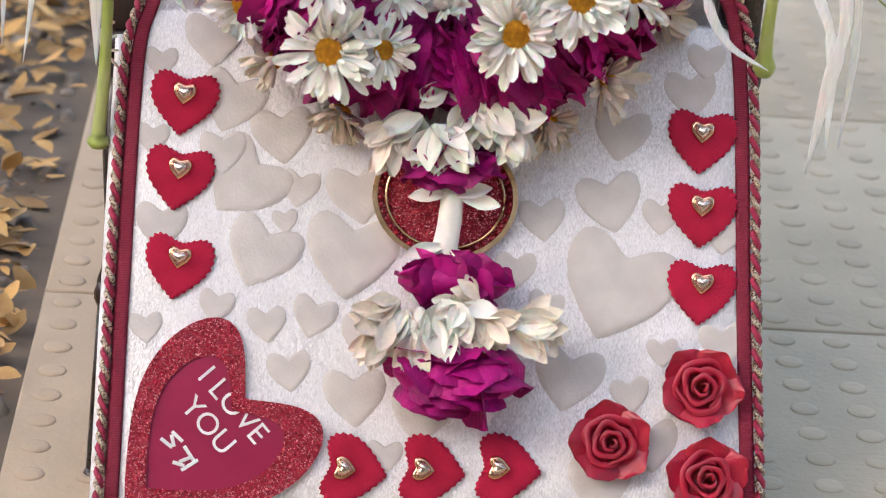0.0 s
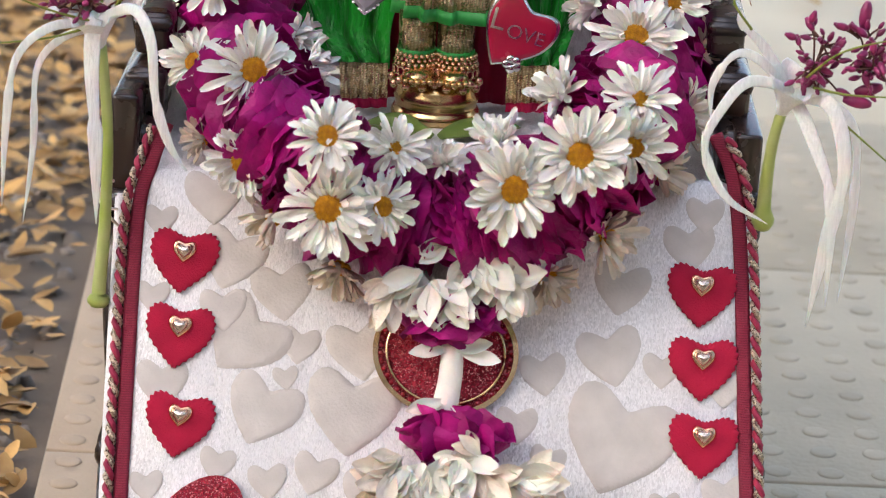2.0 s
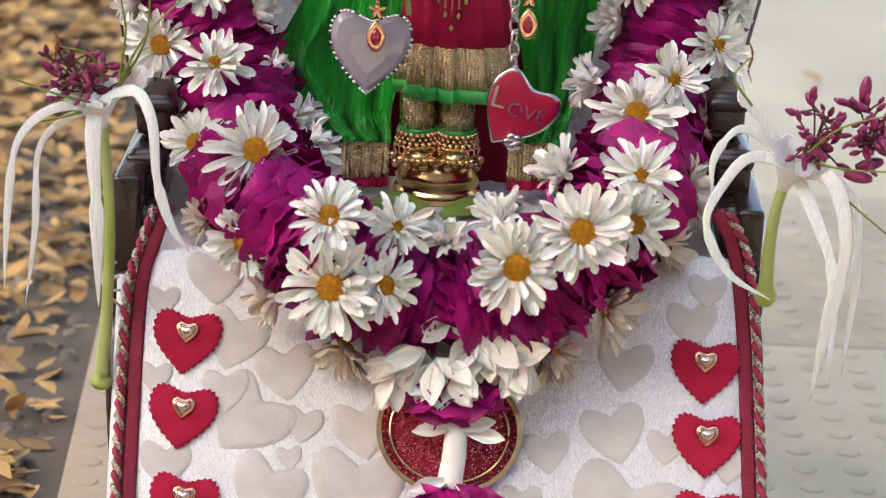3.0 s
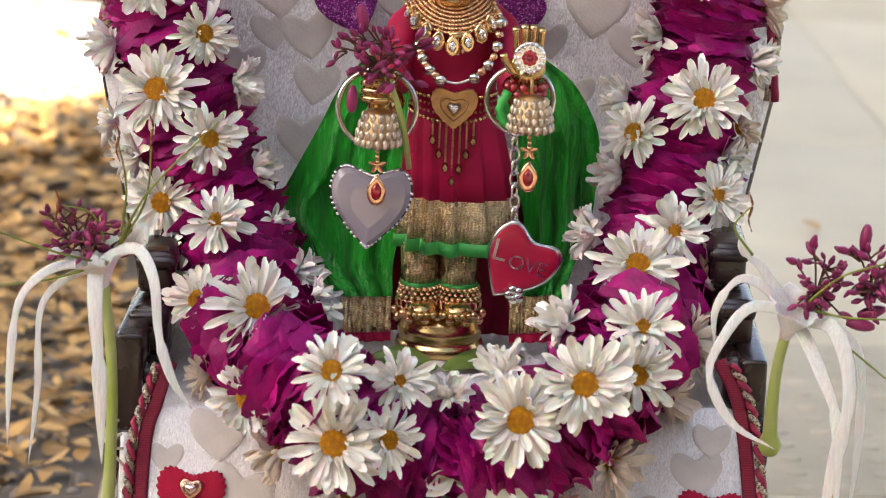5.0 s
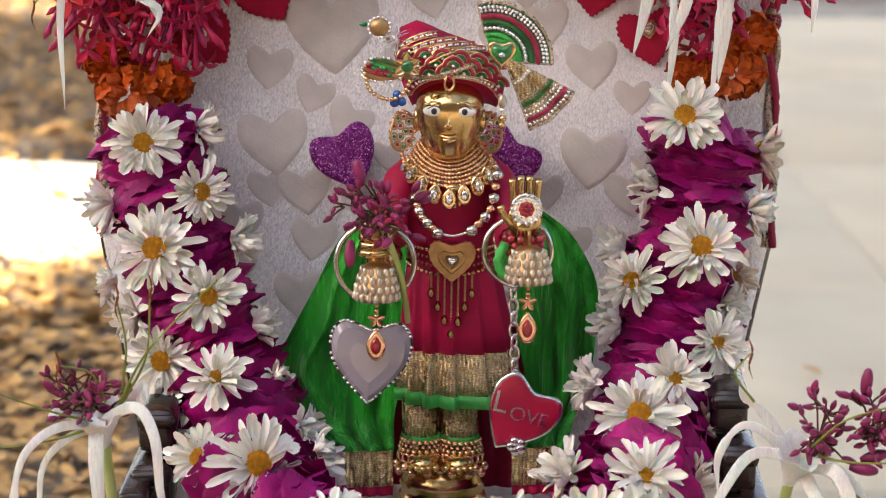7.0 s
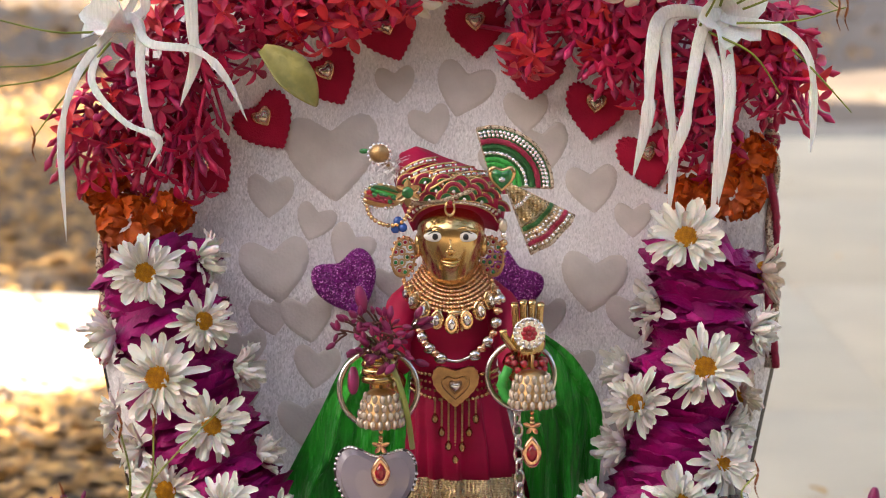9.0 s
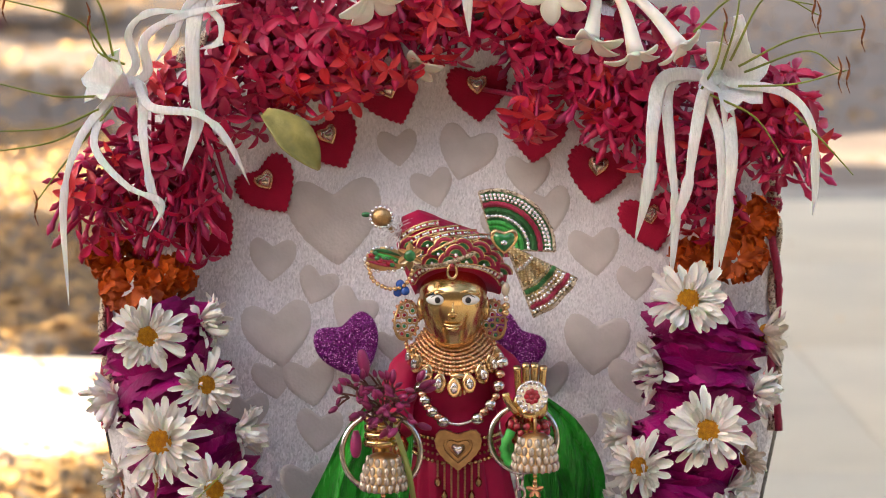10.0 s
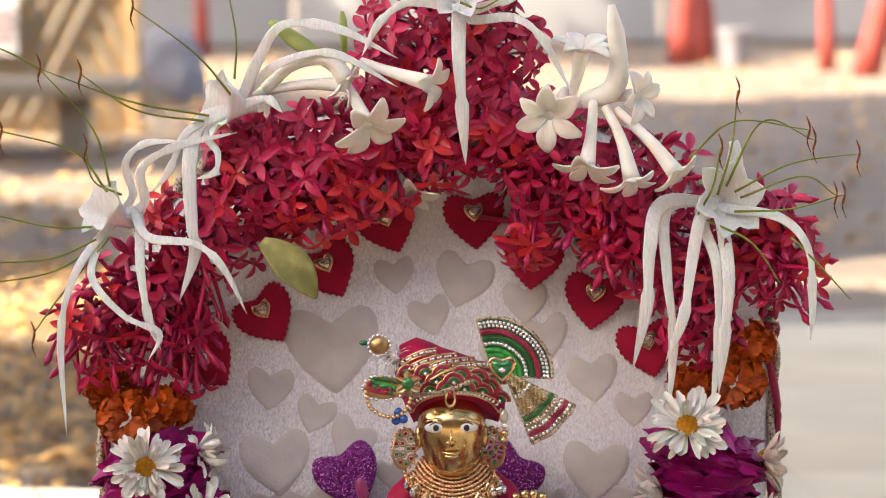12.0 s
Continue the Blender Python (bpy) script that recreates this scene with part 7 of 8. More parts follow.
spider_lily("white spider lily leaning from the other arm", [
    ([(0.1285, 1.172, 0.2425), (0.1119, 1.165, 0.2465), (0.1013, 1.16, 0.2349), (0.0964, 1.158, 0.22), (0.1064, 1.158, 0.2006), (0.1244, 1.16, 0.1895)], 0.0046),
    ([(0.1263, 1.174, 0.2435), (0.1148, 1.17, 0.255), (0.1056, 1.168, 0.2561), (0.098, 1.166, 0.2446), (0.0984, 1.166, 0.2295)], 0.0040),
    ([(0.1343, 1.172, 0.2405), (0.1462, 1.164, 0.2378), (0.1526, 1.16, 0.2136), (0.1482, 1.16, 0.1824), (0.144, 1.162, 0.1464)], 0.0068),
    ([(0.139, 1.174, 0.2403), (0.1552, 1.168, 0.2301), (0.1584, 1.166, 0.2002), (0.1563, 1.166, 0.1567)], 0.0042),
    ([(0.1324, 1.172, 0.2369), (0.141, 1.164, 0.221), (0.1488, 1.16, 0.1992), (0.1507, 1.16, 0.1561)], 0.0058),
    ([(0.1271, 1.176, 0.2436), (0.1177, 1.176, 0.2582), (0.1084, 1.174, 0.2675), (0.1067, 1.174, 0.2743)], 0.0046)],
    [([(0.1118, 1.172, 0.2659), (0.1037, 1.168, 0.2779), (0.1092, 1.168, 0.2863)], True), ([(0.1335, 1.17, 0.2469), (0.147, 1.162, 0.2615), (0.1682, 1.16, 0.2692)], False),
     ([(0.1382, 1.17, 0.2444), (0.1509, 1.162, 0.2445), (0.1707, 1.16, 0.2451)], False), ([(0.1389, 1.172, 0.2397), (0.155, 1.165, 0.2287), (0.1738, 1.16, 0.215)], False)],
    ((0.1275, 1.176, 0.2326), (0.25, -0.4, 1.0), 0.0112),
    [(0.1275, 1.176, 0.2326), (0.1251, 1.178, 0.2181), (0.1245, 1.182, 0.1977), (0.1251, 1.186, 0.1794)])

spider_lily("white spider lily at the arch's shoulder", [
    ([(-0.1517, 1.335, 0.4503), (-0.1441, 1.325, 0.4399), (-0.1234, 1.322, 0.4371), (-0.111, 1.32, 0.4266), (-0.1011, 1.322, 0.4062)], 0.0042),
    ([(-0.1493, 1.335, 0.4477), (-0.1478, 1.325, 0.4276), (-0.1444, 1.322, 0.4055), (-0.1389, 1.322, 0.3905)], 0.0046),
    ([(-0.1618, 1.335, 0.4441), (-0.1754, 1.322, 0.4256), (-0.1821, 1.318, 0.3988), (-0.1805, 1.318, 0.3534)], 0.0040),
    ([(-0.1641, 1.333, 0.4405), (-0.1688, 1.322, 0.4231), (-0.1543, 1.318, 0.4061), (-0.1391, 1.318, 0.3985), (-0.1445, 1.32, 0.3859)], 0.0036),
    ([(-0.1518, 1.337, 0.4576), (-0.1546, 1.335, 0.4714), (-0.1459, 1.332, 0.4803), (-0.1284, 1.33, 0.4815)], 0.0038),
    ([(-0.1469, 1.337, 0.4538), (-0.1477, 1.335, 0.4689), (-0.1323, 1.332, 0.4789), (-0.105, 1.332, 0.485)], 0.0046)],
    [([(-0.1674, 1.33, 0.4441), (-0.1861, 1.322, 0.445), (-0.2125, 1.318, 0.4514)], False), ([(-0.1675, 1.33, 0.4384), (-0.1864, 1.322, 0.4311), (-0.2129, 1.318, 0.4297)], False),
     ([(-0.1688, 1.33, 0.4346), (-0.1865, 1.322, 0.4251), (-0.2131, 1.318, 0.4208)], False), ([(-0.1624, 1.332, 0.4593), (-0.176, 1.325, 0.4777), (-0.2071, 1.32, 0.4871)], True),
     ([(-0.1611, 1.332, 0.4618), (-0.1672, 1.325, 0.487), (-0.1898, 1.32, 0.5144)], True), ([(-0.1562, 1.332, 0.458), (-0.1677, 1.326, 0.4648), (-0.171, 1.325, 0.4797)], True), ([(-0.1613, 1.33, 0.4396), (-0.182, 1.324, 0.4155), (-0.1947, 1.32, 0.3981)], True)],
    ((-0.1556, 1.34, 0.4456), (-0.55, -0.5, 0.4), 0.0115))

spider_lily("white spider lily high on the arch", [
    ([(-0.1215, 1.338, 0.4897), (-0.126, 1.33, 0.4716), (-0.1251, 1.328, 0.4445), (-0.124, 1.328, 0.4321), (-0.1312, 1.33, 0.4114)], 0.0068),
    ([(-0.1191, 1.338, 0.4847), (-0.1138, 1.332, 0.4763), (-0.115, 1.33, 0.4678), (-0.1237, 1.33, 0.4647)], 0.0034),
    ([(-0.1029, 1.34, 0.5006), (-0.0961, 1.335, 0.5156), (-0.0846, 1.332, 0.5317), (-0.0599, 1.33, 0.5298), (-0.0344, 1.33, 0.5169)], 0.0052),
    ([(-0.1055, 1.34, 0.4957), (-0.0926, 1.334, 0.4996), (-0.0851, 1.332, 0.4935)], 0.0046),
    ([(-0.1117, 1.34, 0.4932), (-0.1274, 1.334, 0.485), (-0.1349, 1.332, 0.469), (-0.1428, 1.334, 0.459)], 0.0040),
    ([(-0.0979, 1.34, 0.5055), (-0.0849, 1.334, 0.5156), (-0.0625, 1.33, 0.5193), (-0.0343, 1.33, 0.5043)], 0.0044)],
    [([(-0.1064, 1.338, 0.5082), (-0.1051, 1.335, 0.5256), (-0.108, 1.334, 0.5453)], False), ([(-0.1077, 1.338, 0.5007), (-0.1226, 1.328, 0.5198), (-0.1494, 1.322, 0.5404)], True),
     ([(-0.1176, 1.336, 0.4922), (-0.1511, 1.326, 0.4992), (-0.1893, 1.32, 0.5139)], False), ([(-0.1201, 1.336, 0.4898), (-0.1487, 1.326, 0.4955), (-0.1722, 1.32, 0.5119)], True), ([(-0.1893, 1.32, 0.5139), (-0.199, 1.32, 0.5194), (-0.2111, 1.32, 0.5248)], False)],
    ((-0.1008, 1.344, 0.4954), (-0.75, -0.45, 0.15), 0.0125))

spider_lily("white spider lily crowning the arch", [
    ([(-0.0077, 1.335, 0.5384), (-0.0079, 1.328, 0.5177), (-0.0065, 1.326, 0.4933), (-0.0052, 1.328, 0.4705)], 0.0066),
    ([(-0.0021, 1.335, 0.5334), (0.0163, 1.33, 0.5342), (0.0285, 1.328, 0.5248), (0.0413, 1.33, 0.5013)], 0.0044),
    ([(-0.0132, 1.335, 0.5397), (-0.0303, 1.33, 0.5411), (-0.0421, 1.328, 0.5327), (-0.0502, 1.33, 0.518)], 0.0044),
    ([(-0.0046, 1.337, 0.5371), (0.009, 1.332, 0.5408), (0.0213, 1.33, 0.5444)], 0.0050),
    ([(-0.0119, 1.337, 0.5409), (-0.0254, 1.334, 0.5471), (-0.0377, 1.334, 0.5485)], 0.0042)],
    [([(-0.007, 1.332, 0.5409), (0.0016, 1.325, 0.5385), (0.0114, 1.322, 0.5434)], False)],
    ((-0.0088, 1.342, 0.5375), (0.05, -0.8, 0.5), 0.0115))

spider_lily("white spider lilies with long petals hanging from the arch", [
    ([(0.0806, 1.33, 0.4529), (0.0747, 1.322, 0.4339), (0.0733, 1.32, 0.4094), (0.0673, 1.322, 0.3813)], 0.0066),
    ([(0.0832, 1.332, 0.4502), (0.0822, 1.324, 0.4237), (0.085, 1.322, 0.3942), (0.0829, 1.324, 0.3602)], 0.0052),
    ([(0.0979, 1.33, 0.4478), (0.0931, 1.322, 0.4288), (0.0893, 1.32, 0.4043), (0.0816, 1.322, 0.3842)], 0.0058),
    ([(0.0988, 1.332, 0.4439), (0.1039, 1.324, 0.4261), (0.1047, 1.322, 0.394), (0.1015, 1.324, 0.3576)], 0.0052),
    ([(0.1073, 1.33, 0.4403), (0.1091, 1.322, 0.4188), (0.107, 1.32, 0.3943), (0.1048, 1.322, 0.3704)], 0.0062),
    ([(0.1099, 1.332, 0.4501), (0.1314, 1.325, 0.4468), (0.1435, 1.322, 0.4334), (0.1455, 1.322, 0.4087), (0.1446, 1.322, 0.3933)], 0.0044),
    ([(0.1028, 1.336, 0.456), (0.1099, 1.332, 0.4674), (0.1121, 1.33, 0.4787), (0.1164, 1.328, 0.4632)], 0.0050)],
    [([(0.1046, 1.328, 0.4566), (0.1102, 1.322, 0.478), (0.1125, 1.32, 0.5025)], True), ([(0.1083, 1.328, 0.4603), (0.1235, 1.32, 0.489), (0.1453, 1.318, 0.4809)], True),
     ([(0.0923, 1.328, 0.4728), (0.1113, 1.32, 0.4891), (0.1428, 1.318, 0.4854)], True), ([(0.112, 1.328, 0.4578), (0.1358, 1.32, 0.4706), (0.1643, 1.318, 0.4749)], True),
     ([(0.1145, 1.328, 0.4553), (0.1407, 1.32, 0.4652), (0.1546, 1.318, 0.4571)], True), ([(0.112, 1.328, 0.4492), (0.1358, 1.32, 0.4509), (0.1581, 1.318, 0.4571)], True),
     ([(0.0996, 1.326, 0.4457), (0.1187, 1.32, 0.4363), (0.1308, 1.318, 0.4191)], False), ([(0.0959, 1.326, 0.4482), (0.102, 1.32, 0.461), (0.105, 1.318, 0.4778)], True), ([(0.1365, 1.326, 0.438), (0.1482, 1.32, 0.4262), (0.1615, 1.318, 0.4115)], False)],
    ((0.1036, 1.34, 0.4514), (0.35, -0.75, 0.2), 0.0150))


def ixora_meshes():
    r = random.Random(13)
    out = []
    for k in range(5):
        bm = bmesh.new()
        for i in range(4):
            petal(bm, 0.0106 * r.uniform(0.85, 1.1), 0.0043, pose(0, 0, 0, r.uniform(0, 22), 0, 90 * i + r.uniform(-8, 8)), r.uniform(-0.3, 0.9), 0.45, 5, 3, 0.42, 0.02)
        ball(bm, (0, 0, 0.0006), 0.0008, u=6, v=4)
        sweep(bm, [(0, 0, 0.0002), (0.0006, 0, -0.012), (0.0014, 0.0004, -0.026)], lambda s: 0.0009 - 0.0003 * s, 5, mi=1)
        out.append(mesh_of("floret", bm, [IXORA_BRIGHT if k == 0 else IXORA, TUBE]))
    buds = []
    for k in range(3):
        bm = bmesh.new()
        sweep(bm, [(0, 0, 0.0065), (0, 0, 0.003), (0, 0, 0), (0.0008, 0, -0.014), (0.002, 0.0005, -0.030)], lambda s: (0.0003 + 0.0065 * s if s < 0.25 else 0.0019 - 0.0034 * (s - 0.25) if s < 0.5 else 0.0010), 6, mi=0)
        buds.append(mesh_of("bud", bm, [IXORA if k else TUBE]))
    return out, buds


IX_OPEN, IX_BUDS = ixora_meshes()


def ixora_cluster(c, radius, n, droop, share, seed, bright):
    """Florets on long tubes that spread from the cluster's foot towards the viewer."""
    r = random.Random(seed)
    t = thing("ixora_cluster", "crimson ixora flower head of starry florets" if share > 0.6 else "crimson ixora head of long tubes and closed buds", "flower", "ixora heads")
    c = Vector(c)
    for k in range(n):
        a, q = k * 2.39996 + r.uniform(-0.3, 0.3), math.sqrt((k + 0.4) / n)
        tip = c + Vector((math.cos(a) * q * radius, -0.019 * math.sqrt(1 - q * q) + r.uniform(-0.004, 0.004), math.sin(a) * q * radius - droop * 0.002))
        d = Vector((math.cos(a) * q * 0.9, -0.75 + 0.25 * q, math.sin(a) * q * 0.9 - droop)).normalized()
        if r.random() < share:
            z = (d + Vector((r.uniform(-0.55, 0.55), -0.1, r.uniform(-0.55, 0.55)))).normalized()
            me = r.choice(IX_OPEN[1:]) if r.random() > bright else IX_OPEN[0]
        else:
            z = (d + Vector((r.uniform(-0.4, 0.4), 0.2, r.uniform(-0.5, 0.3)))).normalized()
            me = r.choice(IX_BUDS)
        f = frame_of((r.uniform(-1, 1), r.uniform(-0.4, 0.4), r.uniform(-1, 1)), z)
        y = f.col[1].xyz - z * z.dot(f.col[1].xyz)
        y.normalize()
        s = r.uniform(0.8, 1.2)
        m = Matrix((y.cross(z), y, z)).transposed().to_4x4()
        piece(me.name.split(".")[0], me, t, Matrix.Translation(tip) @ m @ Matrix.Diagonal((s, s, s, 1)))
    foot = c + Vector((0, 0.024, -0.004))
    for k in range(7):
        bm = bmesh.new()
        a = k * 0.9
        sweep(bm, [foot, c + Vector((math.cos(a) * radius * 0.4, 0.008, math.sin(a) * radius * 0.4))], 0.0011, 5)
        part("stalk", bm, TWIG, t)


for k, (c, rad, n, droop, share, bright) in enumerate([
        ((-0.1698, 1.352, 0.3943), 0.024, 34, 0.35, 0.35, 0.2), ((-0.1497, 1.356, 0.4141), 0.026, 40, 0.2, 0.45, 0.15), ((-0.1387, 1.356, 0.3885), 0.024, 34, 0.9, 0.3, 0.2), ((-0.1224, 1.358, 0.4386), 0.027, 42, 0.25, 0.6, 0.12),
        ((-0.1263, 1.362, 0.4056), 0.014, 16, 1.1, 0.3, 0.1), ((-0.095, 1.362, 0.461), 0.028, 44, 0.1, 0.8, 0.15), ((-0.1026, 1.366, 0.4803), 0.020, 24, -0.1, 0.7, 0.1), ((-0.0697, 1.364, 0.4688), 0.027, 42, 0.15, 0.85, 0.15), ((-0.0734, 1.36, 0.4552), 0.023, 36, 0.3, 0.85, 0.35),
        ((-0.0481, 1.362, 0.4662), 0.022, 32, 0.4, 0.75, 0.3), ((-0.0365, 1.362, 0.4877), 0.024, 32, 0.1, 0.85, 0.15), ((-0.0262, 1.364, 0.5216), 0.028, 44, -0.1, 0.8, 0.1), ((0.0016, 1.364, 0.5239), 0.028, 44, -0.1, 0.8, 0.1),
        ((-0.0112, 1.36, 0.4964), 0.029, 44, 0.1, 0.85, 0.12), ((0.0101, 1.36, 0.4842), 0.025, 40, 0.25, 0.85, 0.3), ((-0.0164, 1.36, 0.4758), 0.018, 24, 0.3, 0.8, 0.5), ((0.031, 1.362, 0.4637), 0.022, 34, 0.35, 0.6, 0.15), ((0.0225, 1.362, 0.434), 0.010, 16, 0.5, 0.8, 0.4),
        ((0.0572, 1.36, 0.4459), 0.023, 38, 0.35, 0.55, 0.2), ((0.0443, 1.366, 0.4653), 0.024, 30, 0.0, 0.7, 0.1), ((0.0579, 1.36, 0.4302), 0.012, 18, 0.7, 0.4, 0.2), ((0.0747, 1.366, 0.46), 0.024, 30, 0.0, 0.6, 0.1), ((0.0766, 1.356, 0.433), 0.024, 32, 0.4, 0.55, 0.15),
        ((0.0978, 1.352, 0.4206), 0.025, 34, 0.5, 0.5, 0.2), ((0.0992, 1.354, 0.395), 0.018, 20, 0.7, 0.6, 0.3), ((0.1218, 1.354, 0.4304), 0.026, 38, 0.2, 0.35, 0.1), ((0.1367, 1.352, 0.4204), 0.020, 28, 0.35, 0.25, 0.1), ((0.132, 1.356, 0.4428), 0.017, 20, -0.1, 0.3, 0.1)]):
    ixora_cluster(c, rad, n, droop, share, 200 + k, bright)


def marigold(c, rx, seed, label):
    r = random.Random(seed)
    t = thing("marigold", label, "flower", "marigolds")
    forms = []
    for k in range(4):
        bm = bmesh.new()
        petal(bm, 0.0075, 0.0075, None, r.uniform(0.4, 1.2), r.uniform(0.2, 0.6), 4, 6, 0.7, 0.8, wave=0.45)
        forms.append(mesh_of("petal", bm, MARIGOLD))
    c = Vector(c)
    for k in range(46):
        z = 1 - 1.25 * (k + 0.5) / 46
        a = k * 2.39996
        q = math.sqrt(max(0, 1 - z * z))
        n3 = Vector((math.cos(a) * q, -abs(z) * 0.9 - 0.1, math.sin(a) * q * 0.75))
        y = Vector((math.cos(a) + r.uniform(-0.4, 0.4), -0.3 - 0.4 * abs(z), math.sin(a) * 0.8 + r.uniform(-0.4, 0.4)))
        piece("petal", r.choice(forms), t, Matrix.Translation(c + n3 * rx * 0.62) @ frame_of(y, n3) @ pose(0, -0.002, 0, r.uniform(-10, 30), r.uniform(-25, 25), 0))


marigold((-0.1545, 1.345, 0.3576), 0.0185, 1, "ruffled orange marigold at the garland's top")
marigold((-0.1411, 1.35, 0.3613), 0.0150, 2, "ruffled orange marigold under red flowers")
marigold((-0.1649, 1.356, 0.3682), 0.0125, 3, "dark orange marigold half hidden")
marigold((0.1191, 1.356, 0.387), 0.0150, 4, "dark orange marigold beside the arch")
marigold((0.114, 1.35, 0.3713), 0.0160, 5, "ruffled orange marigold at the garland's top")
marigold((0.096, 1.352, 0.3698), 0.0120, 6, "orange marigold behind white petals")


def tuberose(label, tube, lobes, lobe_len=0.0165, bud=False, fat=0.0030):
    t = thing("tuberose", label, "flower", "tuberoses")
    path = smooth_path(tube, 14)
    bm = bmesh.new()
    sweep(bm, path, (lambda s: fat * (0.55 + 0.75 * math.sin(math.pi * min(1, 0.15 + s * 0.8)) if s < 0.85 else 1.05 - 4.2 * (s - 0.85))) if bud else (lambda s: fat * (0.72 + 0.6 * s * s)), 12)
    part("bud" if bud else "tube", bm, TUBEROSE, t, "closed waxy white bud" if bud else "waxy white tube")
    r = random.Random(len(label) + int(abs(tube[0][0]) * 1e4))
    end, d = path[-1], (path[-1] - path[-3]).normalized()
    for k in range(lobes):
        a = math.tau * k / max(1, lobes) + r.uniform(-0.2, 0.2)
        f = frame_of(d, FACE)
        side = f @ Vector((math.cos(a), 0, math.sin(a)))
        bm = bmesh.new()
        s = lobe_len * r.uniform(0.85, 1.1)
        petal(bm, s, s * 0.52, None, r.uniform(0.7, 1.5), 0.35, 7, 4, 0.5, 0.2)
        lobe = part("lobe", bm, TUBEROSE, t, m=Matrix.Translation(end - d * 0.001 + side * fat * 0.4) @ frame_of(side + d * 0.9, d - side * 0.6))
        mod = lobe.modifiers.new("thickness", "SOLIDIFY")
        mod.thickness, mod.offset = 0.0007, -1
    return t


tuberose("open white tuberose star facing out", [(0.0387, 1.345, 0.5019), (0.0347, 1.335, 0.4962), (0.0313, 1.326, 0.4918)], 6, 0.0175)
tuberose("white tuberose tube hanging with curled lips", [(0.0509, 1.338, 0.4972), (0.0495, 1.328, 0.4829), (0.0473, 1.322, 0.4705)], 5, 0.0155)
tuberose("white tuberose tube slanting down", [(0.0563, 1.336, 0.4947), (0.0627, 1.326, 0.4805), (0.0668, 1.32, 0.4642)], 5, 0.0135)
tuberose("long white tuberose tube leaning outward", [(0.0608, 1.338, 0.4934), (0.0751, 1.328, 0.4803), (0.0858, 1.322, 0.4671)], 5, 0.0125)
tuberose("upright closed tuberose bud", [(0.0461, 1.342, 0.497), (0.0588, 1.338, 0.5021), (0.062, 1.336, 0.5145), (0.0588, 1.336, 0.5396)], 0, bud=True, fat=0.0038)
tuberose("tuberose flower opening upward", [(0.0407, 1.345, 0.4969), (0.0436, 1.342, 0.5069), (0.046, 1.338, 0.5195)], 6, 0.0150)
tuberose("white tuberose with back-curled lips", [(0.0512, 1.346, 0.4967), (0.0635, 1.342, 0.4993), (0.0706, 1.336, 0.4996)], 6, 0.0135)
tuberose("hanging white tuberose with open mouth", [(-0.0583, 1.345, 0.5063), (-0.0529, 1.332, 0.4982), (-0.0477, 1.322, 0.4884)], 6, 0.0165)
tuberose("white tuberose tube with curled lips", [(-0.0508, 1.345, 0.5149), (-0.0356, 1.334, 0.5103), (-0.0202, 1.326, 0.5061)], 5, 0.0140)
tuberose("curved white tuberose bud", [(-0.0933, 1.345, 0.5028), (-0.0803, 1.338, 0.5142), (-0.0652, 1.334, 0.5167), (-0.0573, 1.332, 0.5081)], 3, 0.0100, fat=0.0034)
tuberose("slender white tuberose lying along the arch", [(-0.0985, 1.348, 0.5014), (-0.0755, 1.34, 0.5054), (-0.0566, 1.334, 0.5055)], 2, 0.0110, fat=0.0028)
tuberose("small white tuberose peeping under the arch", [(-0.028, 1.366, 0.4658), (-0.0279, 1.36, 0.4612), (-0.0286, 1.356, 0.4565)], 5, 0.0120, fat=0.0022)
tuberose("small white tuberose between red florets", [(-0.0012, 1.362, 0.4836), (-0.0017, 1.356, 0.479), (-0.0018, 1.352, 0.4755)], 4, 0.0100, fat=0.0020)

for path, w, label in (([(-0.0905, 1.34, 0.5332), (-0.08, 1.336, 0.5254), (-0.0677, 1.336, 0.5166), (-0.0569, 1.34, 0.5052)], 0.0075, "pale green folded flower bract"), ([(-0.0591, 1.342, 0.5374), (-0.0584, 1.34, 0.5275), (-0.0577, 1.342, 0.5101)], 0.0040, "small pale green bract")):
    bm = bmesh.new()
    sweep(bm, smooth_path(path, 16), lambda s: w / 2 * (0.15 + 0.85 * math.sin(math.pi * min(1, 0.1 + s))), 10, 0.5, up=FACE)
    solo("bract", bm, STEM, label, "bract", "bracts")


def leaf(base, tip, width, up, material, label, curl=0.5):
    b, e = Vector(base), Vector(tip)
    bm = bmesh.new()
    n = (e - b).length
    petal(bm, n, width, Matrix.Translation(b) @ frame_of(e - b, up), curl, 0.35, 12, 8, 0.45, 0.10, wave=0.22)
    ob = solo("leaf", bm, material, label, "leaf", "leaves")
    mod = ob.modifiers.new("thickness", "SOLIDIFY")
    mod.thickness = 0.0004


leaf((-0.0958, 1.34, 0.4362), (-0.0666, 1.33, 0.4165), 0.0185, (0.3, -0.9, 0.5), YELLOW_LEAF, "yellowing leaf hanging from the red flowers", 0.9)
leaf((-0.0130, 1.264, 0.1850), (-0.0435, 1.281, 0.1866), 0.020, (0, -0.1, 1), GREEN_LEAF, "green leaf lying by the idol's foot", 0.15)
leaf((-0.0090, 1.264, 0.1850), (0.0255, 1.288, 0.1880), 0.020, (0, -0.1, 1), GREEN_LEAF, "green leaf lying under the idol", 0.15)


